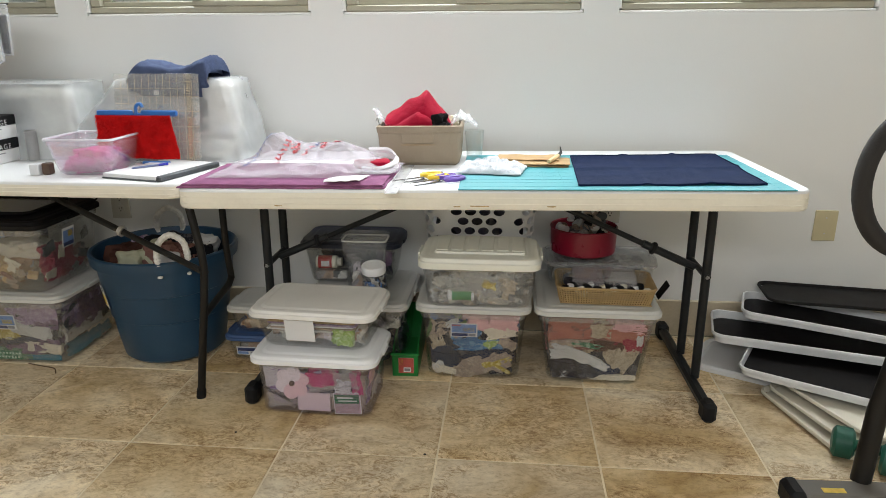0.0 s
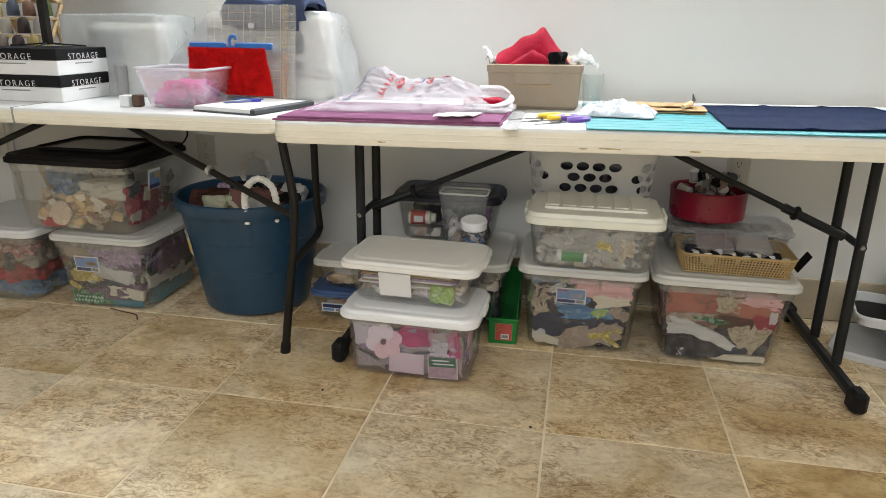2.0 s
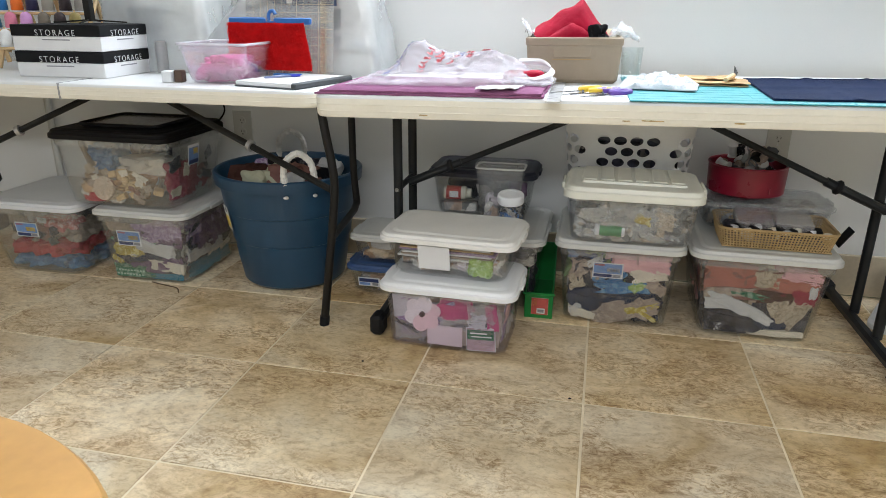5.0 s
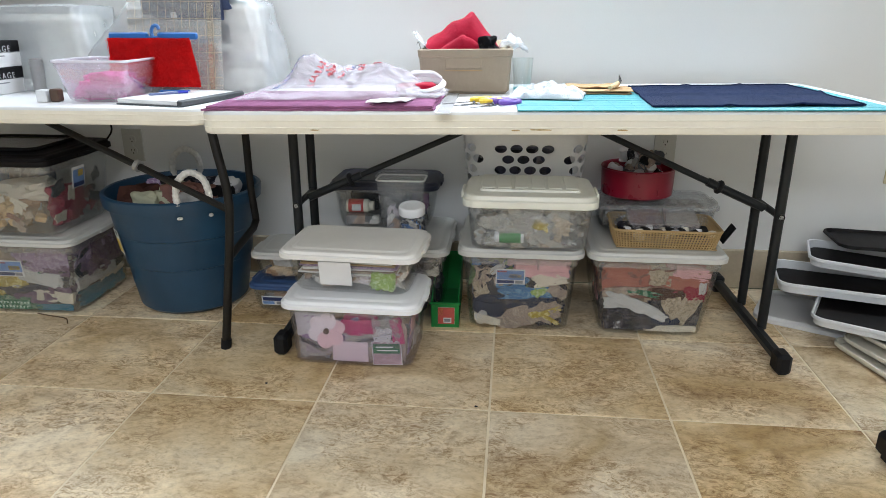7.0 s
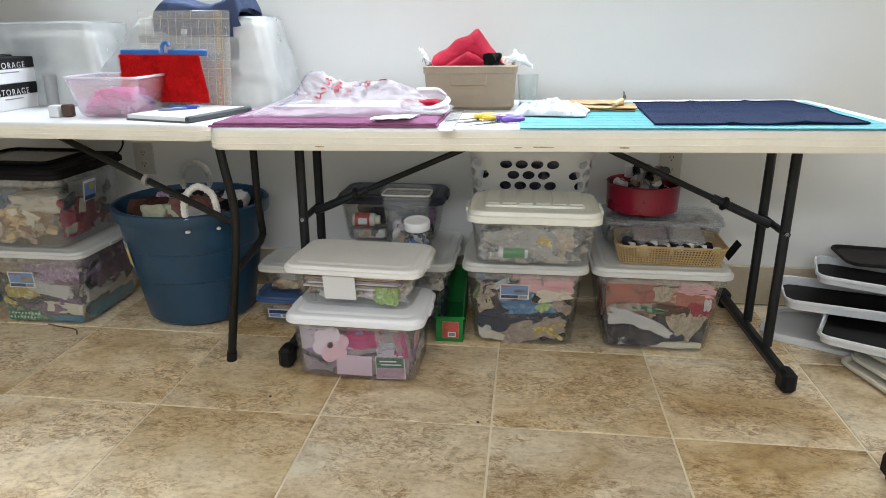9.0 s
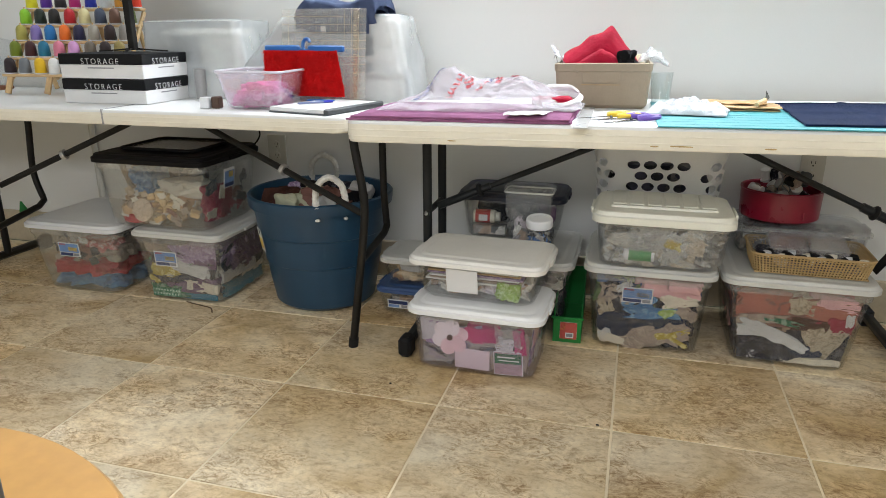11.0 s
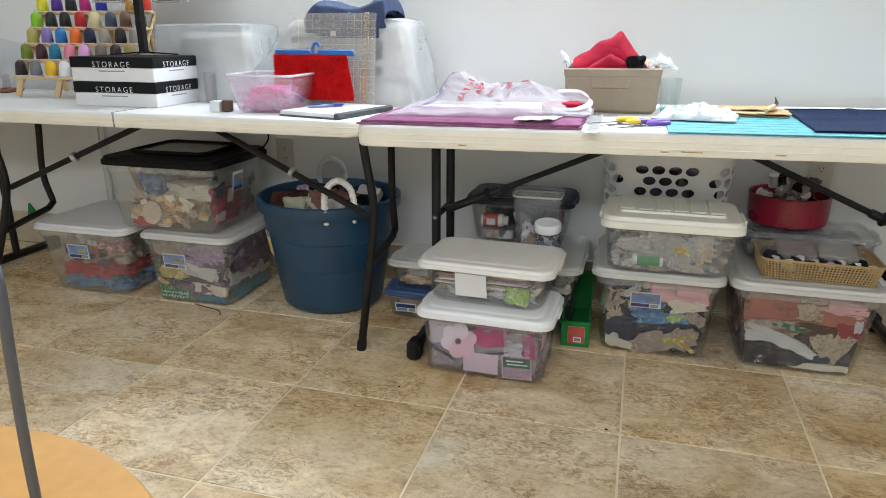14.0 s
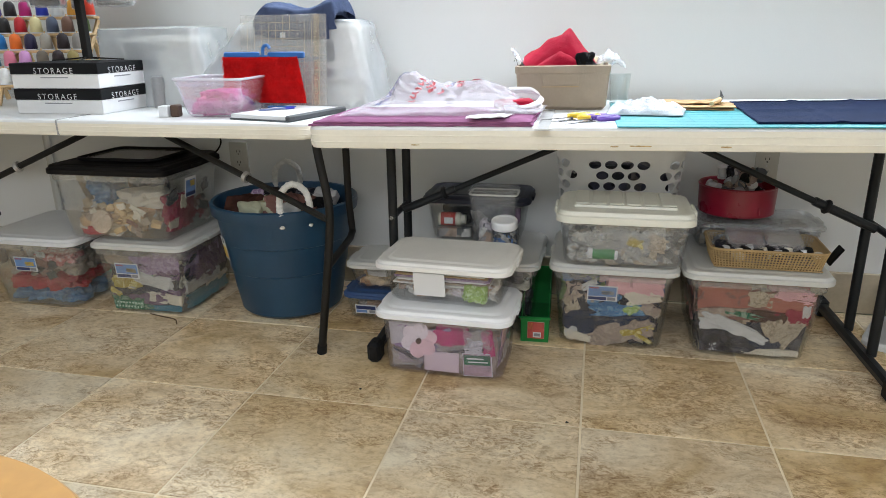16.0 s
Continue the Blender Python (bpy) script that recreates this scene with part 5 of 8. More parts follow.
for k in range(6):
    bag_patch(0.470 + 0.008 * k, 0.42 + 0.055 * k, 0.022, 0.014, NAVY_PRINT if k > 2 else RED_PRINT)
    bag_patch(0.482 + 0.008 * k, 0.435 + 0.055 * k, 0.006, 0.030, NAVY_PRINT if k > 2 else RED_PRINT)
solid("red_cloth", lump(0.11, 0.07, 0.032, 31, 0.3, 22, 7, 3), CRIMSON, "red cloth poking out of a plastic bag", "cloth", on_rt(-0.226, 0.335, 0.022, 8))
def napkin(u, v):
    return Vector(((u - 0.5) * 0.10 + 0.03 * (v - 0.5), (v - 0.5) * 0.07, 0.004 + 0.008 * abs(noise.noise(Vector((u * 3, v * 3, 2)))) + 0.002 * abs(noise.noise(Vector((u * 11, v * 11, 5))))))
solid("napkin", sheet(napkin, 14, 12, 0.002), PAPER, "folded white paper napkin lying on the towel", "napkin", on_rt(-0.268, 0.185, 0.018, 12))
RU = thing("long_ruler", "clear ruler with dark marks overhanging the table edge", "ruler", on_rt(-0.134, 0.300, 0.001, 1.5))
part("plate", box(0.034, 0.44, 0.0025, 0, 0, 0, 0.0005), clear("ruler_acrylic", (0.85, 0.86, 0.85), 0.85, 0.2), RU)
for k in range(20):
    part("tick", box(0.007 if k % 2 else 0.012, 0.004, 0.0004, -0.008 + 0.014 * (k % 3 == 0), -0.21 + 0.022 * k, 0.0026), GREY_INK, RU, smooth=0)


def scissors(name, label, m, mat):
    s = thing(name, label, "scissors", m, "scissors")
    for k in (-1, 1):
        part("blade", loft([([(0.0, 0.0), (-0.10, 0.010 * k), (-0.10, 0.012 * k), (0.0, 0.014 * k)], 0.003 + 0.002 * k), ([(0.0, 0.0), (-0.10, 0.010 * k), (-0.10, 0.012 * k), (0.0, 0.014 * k)], 0.0045 + 0.002 * k)]), BLADE, s)
        pts = [Vector((0.035 + 0.030 * math.cos(a), 0.022 * k + 0.017 * math.sin(a), 0.008)) for a in [i * math.pi / 8 for i in range(17)]]
        part("handle", tube(pts, 0.0065, 8, None, False), mat, s)
    part("pivot", tube([(-0.004, 0, 0.001), (-0.004, 0, 0.0085)], 0.0035, 10), BLADE, s)


scissors("scissors", "yellow-handled scissors lying on the table", on_rt(-0.062, 0.292, 0, 38), YELLOW_PLASTIC)
scissors("scissors", "purple-handled scissors lying on the table", on_rt(-0.012, 0.262, 0, 42), PURPLE_PLASTIC)
solid("thread_snips", lump(0.05, 0.022, 0.010, 4, 0.3, 40, 4, 3), plain("dark_metal", (0.05, 0.03, 0.025), 0.4, 0.2, 30, 200, 0.1, 0.5), "small dark snips beside the scissors", "snips", on_rt(-0.040, 0.365, 0, 10))

CM = thing("cutting_mat", "teal self-healing cutting mat with a faint grid", "cutting mat", on_rt(0.487, 0.440, 0.0005, 1.2))
part("mat", box(0.89, 0.585, 0.003, 0, 0, 0, 0.001), MAT, CM)
for k in range(-16, 17, 2):
    part("grid_line", box(0.0008, 0.565, 0.0004, 0.0254 * k, 0, 0.0031), MAT_LINE, CM, smooth=0)
for k in range(-10, 11, 2):
    part("grid_line", box(0.87, 0.0009, 0.0004, 0, 0.0254 * k, 0.0032), MAT_LINE, CM, smooth=0)
def navy(u, v):
    a, b, c, d = Vector((0.375, 0.185)), Vector((0.880, 0.215)), Vector((0.392, 0.690)), Vector((0.885, 0.735))
    p = a.lerp(b, u).lerp(c.lerp(d, u), v)
    n = noise.noise(Vector((p.x * 6, p.y * 6, 4)))
    crease = 0.004 * math.exp(-((u - 0.36) / 0.02) ** 2) + 0.004 * math.exp(-((v - 0.5) / 0.03) ** 2) + 0.003 * math.exp(-((u - 0.7) / 0.02) ** 2)
    edge = 0.010 * noise.noise(Vector((p.x * 10, p.y * 10, 9)))
    return Vector((p.x + edge * (v < 0.03), p.y + edge * (v < 0.03 or v > 0.97), rise(p.x) + 0.0065 + 0.006 * max(0, n) + crease))
NF = thing("navy_fabric", "navy cotton fabric spread on a cutting mat", "fabric", Matrix())
part("cloth", sheet(navy, 46, 36, 0.002), NAVY, NF)
for side in range(4):
    line = [navy(*((k / 40, 0.004), (k / 40, 0.996), (0.004, k / 40), (0.996, k / 40))[side]) + Vector((0, 0, 0.001)) for k in range(41)]
    part("hem", tube(line, 0.0019, 6), NAVY, NF)
def tissue(u, v):
    e = max(0, math.sin(math.pi * u) * math.sin(math.pi * v)) ** 0.5
    q = Vector((u * 5, v * 4, 3))
    return Vector(((u - 0.5) * 0.20 + 0.012 * noise.noise(q), (v - 0.5) * 0.15 + 0.012 * noise.noise(q + Vector((7, 0, 0))), 0.006 + e * (0.022 + 0.028 * abs(noise.noise(q * 1.3)) + 0.010 * noise.noise(q * 3))))
solid("white_cloth", sheet(tissue, 30, 24, 0.003), TISSUE, "crumpled white cotton cloth on the cutting mat", "cloth", on_rt(0.130, 0.415, 0.004, -8))
KP = thing("kraft_pattern", "folded brown kraft paper pattern on the mat", "kraft paper", on_rt(0.255, 0.555, 0.004, -4))
for k, (dx, dy, w, d) in enumerate(((0, 0, 0.24, 0.15), (0.02, -0.015, 0.21, 0.12), (-0.01, 0.02, 0.20, 0.10))):
    part("fold", sheet(lambda u, v, w=w, d=d, dx=dx, dy=dy, k=k: Vector(((u - 0.5) * w + dx, (v - 0.5) * d + dy + 0.004 * noise.noise(Vector((u * 8, k, 0))), 0.004 + 0.0065 * k + 0.004 * noise.noise(Vector((u * 5, v * 5, k))))), 14, 10, 0.0022), KRAFT, KP)
TL = thing("seam_ripper", "dark pointed tool with a wooden handle", "tool", on_rt(0.328, 0.525, 0.012, 70))
part("handle", tube([(-0.06, 0, 0.012), (0.04, 0, 0.014)], [0.006, 0.008], 8), PINE, TL)
part("tip", tube([(0.04, 0, 0.014), (0.075, 0.0, 0.020), (0.10, 0.01, 0.036)], [0.006, 0.005, 0.001], 8), BLACKSTEEL, TL)

# fabric bin with scraps
FBX = thing("fabric_box", "tan canvas storage cube overflowing with fabric scraps", "fabric box", on_rt(-0.108, 0.628, 0, 1.5))
part("body", shell(0.258, 0.20, 0.274, 0.222, 0.126, 0.012, 0.005), TAN_FABRIC, FBX)
part("hem", loft([(rrect(0.277, 0.226, 0.013, 5), 0.108), (rrect(0.279, 0.228, 0.013, 5), 0.127), (rrect(0.262, 0.216, 0.012, 5), 0.130), (rrect(0.258, 0.212, 0.012, 5), 0.108)], None, False, False), TAN_FABRIC, FBX)
part("pull_strap", box(0.105, 0.004, 0.030, -0.005, -0.112, 0.068, 0.001), TAN_FABRIC, FBX, m=Matrix.Rotation(radians(-3), 4, "X"))
part("stitching", box(0.11, 0.002, 0.002, -0.005, -0.1145, 0.068), KRAFT, FBX)
W0 = FBX.matrix_basis
def satin(u, v):
    x, y = (u - 0.5) * 0.225, (v - 0.5) * 0.17
    ridge = max(0.0, 1 - abs(u - 0.60) * (1.15 if u < 0.6 else 2.3))
    front = max(0.0, math.sin(math.pi * v)) ** 0.55
    q = Vector((x * 16, y * 16, 0))
    fold = 0.014 * abs(noise.noise(q * 0.9)) + 0.004 * noise.noise(q * 2.2)
    return Vector((x - 0.008 + 0.004 * noise.noise(q), y + 0.02, 0.112 + front * (0.116 * ridge ** 0.95 + fold)))
solid("red_satin", sheet(satin, 36, 28, 0.003), CRIMSON, "bright red satin piled in a fabric box", "fabric", W0)
def satin_fold(u, v):
    peak = max(0.0, 1 - abs(u - 0.48) * 1.9)
    return Vector(((u - 0.5) * 0.19 - 0.005, -0.088 + 0.075 * v, 0.110 + max(0.0, math.sin(math.pi * v)) ** 0.6 * (0.058 * peak + 0.010 * abs(noise.noise(Vector((u * 4, v * 3, 6)))))))
solid("red_satin", sheet(satin_fold, 26, 16, 0.003), CRIMSON, "folded end of bright red satin in a fabric box", "fabric", W0)
solid("white_paper_scrap", sheet(lambda u, v: Vector((-0.13 + 0.15 * u, 0.02 + 0.08 * v, 0.095 + 0.075 * math.sin(math.pi * (0.2 + 0.6 * u)) + 0.012 * noise.noise(Vector((u * 5, v * 5, 1))))), 16, 12), PAPER, "white paper sticking out of a fabric box", "paper", W0)
solid("clear_wrapper", sheet(lambda u, v: Vector((-0.155 + 0.06 * u, -0.06 + 0.07 * v, 0.105 + 0.07 * (1 - u) + 0.016 * noise.noise(Vector((u * 5, v * 7, 3))))), 12, 12), COVER, "clear plastic wrapper with dark print", "wrapper", W0)
solid("black_ribbon", sheet(lambda u, v: Vector((-0.145 + 0.05 * u, -0.075 + 0.012 * v, 0.112 + 0.03 * (1 - u) + 0.012 * math.sin(16 * u))), 16, 4), LID_BLACK, "black ribbon end hanging from a fabric box", "ribbon", W0)
solid("black_lace", lump(0.065, 0.06, 0.075, 12, 0.5, 40, 7, 2.4), cloth("black_lace_cloth", (0.008, 0.008, 0.009)), "black lace bunched in a fabric box", "lace", W0 @ Matrix.Translation((0.066, -0.068, 0.092)))
solid("cream_batting", lump(0.075, 0.10, 0.085, 14, 0.4, 26, 7, 2.6), cloth("cream_batting_cloth", (0.66, 0.60, 0.42)), "cream batting in a fabric box", "batting", W0 @ Matrix.Translation((0.085, 0.02, 0.065)))
solid("clear_film", sheet(lambda u, v: Vector((0.085 + 0.10 * u, -0.06 + 0.12 * v, 0.118 + 0.045 * math.sin(math.pi * u) * (0.6 + 0.4 * math.sin(5 * v)) + 0.018 * noise.noise(Vector((u * 6, v * 6, 8))))), 16, 16), COVER, "crinkled clear film in a fabric box", "plastic film", W0)
solid("white_tissue_scrap", lump(0.09, 0.08, 0.06, 19, 0.5, 30, 7, 2.5), PAPER, "white tissue bunched in a fabric box", "tissue", W0 @ Matrix.Translation((0.01, 0.06, 0.115)))
# faint clear shape added in place of a grey shadow with a teal strip
solid("glass_tumbler", loft([(circle(0.030, 24), 0), (circle(0.032, 24), 0.004), (circle(0.040, 24), 0.105), (circle(0.038, 24), 0.105), (circle(0.030, 24), 0.006)]), clear("faint_teal_clear", (0.74, 0.80, 0.80), 0.02, 0.1, (0.965, 0.985, 0.985)), "pale teal tumbler standing behind the fabric box", "tumbler", on_rt(0.064, 0.69, 0, 0) @ Matrix.Diagonal((0.85, 0.85, 0.9, 1)))


# ---- what the bins hold ----
SCRAPS_BLUE = prints("blue_scraps", [(0.05, 0.09, 0.22), (0.10, 0.20, 0.42), (0.55, 0.48, 0.48), (0.02, 0.03, 0.07), (0.22, 0.30, 0.12), (0.45, 0.42, 0.40), (0.12, 0.14, 0.24)], 16)
SCRAPS_PINK = prints("pink_scraps", [(0.55, 0.16, 0.16), (0.30, 0.17, 0.12), (0.62, 0.30, 0.30), (0.10, 0.09, 0.11), (0.48, 0.36, 0.24), (0.40, 0.08, 0.10)], 13)
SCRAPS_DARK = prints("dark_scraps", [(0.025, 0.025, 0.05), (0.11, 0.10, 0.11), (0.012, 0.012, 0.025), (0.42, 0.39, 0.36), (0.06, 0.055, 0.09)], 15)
SCRAPS_PALE = prints("pale_scraps", [(0.66, 0.63, 0.58), (0.30, 0.28, 0.27), (0.78, 0.76, 0.72), (0.48, 0.34, 0.25), (0.12, 0.12, 0.12), (0.62, 0.56, 0.60)], 20)
SCRAPS_BRIGHT = prints("bright_scraps", [(0.55, 0.52, 0.46), (0.08, 0.07, 0.12), (0.40, 0.30, 0.06), (0.20, 0.12, 0.22), (0.05, 0.22, 0.12), (0.60, 0.57, 0.52), (0.16, 0.09, 0.16)], 15)
BLOCKS = prints("wooden_bits", [(0.50, 0.32, 0.18), (0.60, 0.45, 0.30), (0.40, 0.22, 0.12), (0.62, 0.50, 0.36), (0.34, 0.24, 0.18), (0.58, 0.55, 0.50)], 20)
PACKETS = prints("clear_packets", [(0.36, 0.355, 0.33), (0.20, 0.195, 0.185), (0.46, 0.455, 0.43), (0.10, 0.098, 0.092), (0.34, 0.30, 0.24)], 46)
PRINTED = dict(charcoal=(0.13, 0.125, 0.14), taupe=(0.46, 0.38, 0.30), ecru=(0.26, 0.21, 0.15), sky=(0.20, 0.36, 0.52), moss=(0.30, 0.42, 0.32), mustard=(0.75, 0.66, 0.30), rose=(0.70, 0.55, 0.52), plum=(0.24, 0.16, 0.26), lilac=(0.52, 0.44, 0.55), lime=(0.55, 0.66, 0.40))
CL = {n: cloth(n + "_cloth", c, printed=PRINTED.get(n), size=95.0 if n in ("ecru", "lime", "lilac") else 62.0) for n, c in dict(rose=(0.55, 0.20, 0.20), salmon=(0.40, 0.145, 0.11), cream=(0.70, 0.64, 0.53), ecru=(0.48, 0.40, 0.30), charcoal=(0.022, 0.022, 0.032), wine=(0.30, 0.03, 0.06), white=(0.58, 0.575, 0.57), sky=(0.07, 0.18, 0.36), red=(0.45, 0.03, 0.05), teal=(0.04, 0.20, 0.30), plum=(0.14, 0.07, 0.15), moss=(0.04, 0.16, 0.09), mustard=(0.45, 0.34, 0.06), lilac=(0.30, 0.20, 0.34), taupe=(0.34, 0.27, 0.23), pink=(0.72, 0.42, 0.44), black=(0.012, 0.012, 0.015), rust=(0.07, 0.03, 0.022), sage=(0.46, 0.46, 0.33), rosy=(0.24, 0.12, 0.10), navy=(0.015, 0.025, 0.06), lime=(0.30, 0.42, 0.12), magenta=(0.50, 0.03, 0.16)).items()}


def held(holder, mat, x, y, z, w, d, h, seed, label="folded fabric inside a clear bin", turn=0.0, roll=0.0, amp=0.5, freq=24, square=4.5, name="folded_fabric", tilt=0.0):
    m = holder.matrix_basis @ Matrix.Translation((x, y, z)) @ Matrix.Rotation(radians(turn), 4, "Z") @ Matrix.Rotation(radians(roll), 4, "Y") @ Matrix.Rotation(radians(tilt), 4, "X")
    return solid(name, lump(w, d, h * 1.08, seed, amp, freq, 13, square), mat, label, "fabric", m, "fabric in bins")


# large bin in the middle stack
held(B5, CL["charcoal"], 0, 0, 0.008, 0.305, 0.31, 0.075, 1)
held(B5, SCRAPS_DARK, 0, 0.01, 0.075, 0.31, 0.32, 0.08, 2)
held(B5, SCRAPS_BLUE, 0, 0, 0.145, 0.325, 0.335, 0.085, 3)
held(B5, CL["pink"], 0.06, -0.10, 0.205, 0.20, 0.16, 0.036, 4, "pale pink fabric inside a clear bin")
held(B5, CL["sky"], -0.005, -0.150, 0.118, 0.20, 0.022, 0.06, 5, "blue fabric pressed against a clear bin", 0, 8)
held(B5, CL["taupe"], 0.035, -0.152, 0.012, 0.19, 0.016, 0.075, 6, "brown patterned fabric inside a clear bin", 0, -22)
held(B5, CL["mustard"], 0.07, -0.1615, 0.045, 0.07, 0.006, 0.022, 7, "gold printed fabric inside a clear bin", 0, -14)
held(B5, CL["cream"], -0.09, -0.151, 0.015, 0.09, 0.02, 0.035, 8, "cream fabric inside a clear bin", 0, -12)
held(B5, CL["cream"], 0.10, -0.168, 0.165, 0.12, 0.012, 0.035, 9, "cream ribbon inside a clear bin", 0, -10, 0.6, 40)
held(B5, CL["lime"], 0.06, -0.1665, 0.128, 0.035, 0.006, 0.028, 10, "lime fabric inside a clear bin", 0, 30)
sticker(B5, -0.030, -0.1795, 0.188, 0.092, 0.052, BINLABEL, slope(0.33, 0.385, 0.27))
# craft bin on it
held(B6, PACKETS, 0, 0, 0.006, 0.33, 0.22, 0.06, 11, "clear packets of notions in a craft bin", name="notions")
held(B6, PACKETS, 0.02, 0, 0.06, 0.31, 0.21, 0.055, 12, "clear packets of notions in a craft bin", amp=0.6, name="notions")
GB = thing("glue_bottle", "clear bottle with a green label lying in a bin", "bottle", B6.matrix_basis @ Matrix.Translation((-0.07, -0.098, 0.038)))
part("bottle", tube([(-0.045, 0, 0), (-0.035, 0, 0), (-0.030, 0, 0), (0.055, 0, 0)], [0.006, 0.008, 0.018, 0.018], 14), LID_PALE, GB)
part("label", tube([(-0.018, 0, 0), (0.046, 0, 0)], 0.0185, 14, None, False), GREEN, GB)
held(B6, CL["mustard"], 0.03, -0.105, 0.066, 0.05, 0.02, 0.028, 13, "gold ribbon in a craft bin", 0, 20, 0.5, 40)
BC = thing("bead_tube", "clear tube of white beads in a craft bin", "bead tube", B6.matrix_basis @ Matrix.Translation((-0.055, -0.10, 0.098)) @ Matrix.Rotation(radians(-8), 4, "Y"))
part("tube", tube([(-0.05, 0, 0), (0.07, 0, 0)], 0.012, 12), BIN, BC)
for k in range(6):
    part("bead", loft([(circle(0.003, 8), -0.006), (circle(0.007, 8), -0.003), (circle(0.007, 8), 0.003), (circle(0.003, 8), 0.006)]), PAPER, BC, m=Matrix.Translation((-0.042 + 0.012 * k, 0, 0)))
lidp = [o for o in B6.children if o.name.startswith("lid")][0]
part("ridge", loft([(rrect(0.30, 0.20, 0.01, 4), 0), (rrect(0.296, 0.196, 0.01, 4), 0.007)]), LID_CREAM, lidp, m=Matrix.Translation((0, 0.02, 0.0355)))
for k in range(6):
    part("ridge", box(0.04, 0.17, 0.004, -0.125 + 0.05 * k, 0.02, 0.0425, 0.002), LID_CREAM, lidp)
for s in (-1, 1):
    part("latch", box(0.008, 0.10, 0.018, s * 0.2035, 0, 0.008, 0.002), LID_CREAM, lidp)
# bin by the end leg
held(B7, CL["charcoal"], 0, 0, 0.008, 0.305, 0.34, 0.055, 21)
held(B7, SCRAPS_PINK, 0, 0.01, 0.055, 0.32, 0.34, 0.10, 22)
held(B7, SCRAPS_PINK, 0, 0.01, 0.145, 0.34, 0.35, 0.09, 23)
held(B7, CL["salmon"], -0.085, -0.155, 0.165, 0.15, 0.03, 0.068, 24, "salmon fabric inside a clear bin")
held(B7, CL["pink"], 0.095, -0.157, 0.205, 0.13, 0.03, 0.028, 25, "pink felt sheets inside a clear bin", 0, 8)
held(B7, CL["ecru"], 0.01, -0.160, 0.170, 0.07, 0.025, 0.05, 26, "beige patterned fabric inside a clear bin")
held(B7, CL["wine"], 0.10, -0.165, 0.135, 0.08, 0.025, 0.05, 27, "wine red fabric inside a clear bin")
held(B7, CL["white"], -0.045, -0.176, 0.075, 0.19, 0.014, 0.036, 28, "white fabric wedge inside a clear bin", 0, 24)
held(B7, CL["ecru"], 0.09, -0.172, 0.07, 0.075, 0.018, 0.075, 29, "speckled grey fabric inside a clear bin", 0, -30)
held(B7, CL["cream"], 0.06, -0.166, 0.012, 0.16, 0.02, 0.022, 30, "cream trim inside a clear bin", 0, 0, 0.5, 30)
held(B7, CL["charcoal"], -0.06, -0.170, 0.018, 0.16, 0.018, 0.045, 31, "dark floral fabric inside a clear bin")
# front pair
held(B1, CL["white"], -0.12, -0.02, 0.075, 0.09, 0.16, 0.09, 41, "white fabric inside a clear bin")
held(B1, SCRAPS_PALE, 0.0, 0.03, 0.008, 0.33, 0.15, 0.085, 42)
held(B1, SCRAPS_PALE, 0.03, 0.03, 0.088, 0.27, 0.14, 0.07, 43)
held(B1, CL["magenta"], 0.025, -0.088, 0.100, 0.10, 0.016, 0.055, 44, "magenta felt inside a clear bin")
held(B1, CL["magenta"], 0.125, -0.080, 0.085, 0.035, 0.016, 0.06, 45, "magenta felt inside a clear bin")
held(B1, PACKETS, -0.115, -0.088, 0.012, 0.10, 0.02, 0.06, 46, "crinkled packets inside a clear bin", name="packets")
solid("pink_card", box(0.105, 0.004, 0.062, 0, 0, 0, 0.001), plain("pale_pink_card", (0.74, 0.62, 0.63), 0.7), "pale pink card inside a clear bin", "card", B1.matrix_basis @ Matrix.Translation((-0.005, -0.1065, 0.014)))
LC = thing("printed_packet", "packet with a dark green header in a bin", "packet", B1.matrix_basis @ Matrix.Translation((0.105, -0.1085, 0.012)) @ Matrix.Rotation(radians(-3), 4, "Y"))
part("pouch", box(0.082, 0.004, 0.070, 0, 0, 0, 0.001), plain("mauve_pouch", (0.40, 0.28, 0.32), 0.5, 0.4, 40, 200, 0.2), LC)
part("header", box(0.078, 0.002, 0.030, 0, -0.003, 0.036), GREEN_INK, LC)
part("border", box(0.086, 0.003, 0.074, 0, 0.0012, -0.002), PAPER, LC)
part("print", box(0.05, 0.0008, 0.004, -0.005, -0.0045, 0.054), PAPER, LC)
part("print", box(0.06, 0.0008, 0.003, 0.003, -0.0045, 0.044), PAPER, LC)
FL = thing("paper_flower", "pale pink paper flower with a brown button", "paper flower", B1.matrix_basis @ Matrix.Translation((-0.072, -0.1075, 0.108)))
PINKP, WHITEP = plain("pink_petal", (0.84, 0.60, 0.61), 0.8, 0.10, 30), plain("white_petal", (0.88, 0.82, 0.79), 0.8, 0.08, 30)
for k in range(6):
    a = radians(60 * k + 20)
    m = Matrix.Rotation(radians(90), 4, "X") @ Matrix.Rotation(a, 4, "Z") @ Matrix.Translation((0.030, 0, 0.0004 * k)) @ Matrix.Diagonal((1.22, 1.08, 1, 1))
    part("petal", loft([(circle(0.0225, 14), 0), (circle(0.022, 14), 0.0012)]), WHITEP if k in (1, 2, 3) else PINKP, FL, m=m)
part("button", tube([(0, 0.002, 0), (0, -0.008, 0)], 0.0085, 14), plain("brown_button", (0.10, 0.06, 0.05), 0.4), FL)
held(B2, SCRAPS_PALE, 0, 0.01, 0.008, 0.31, 0.17, 0.05, 51)
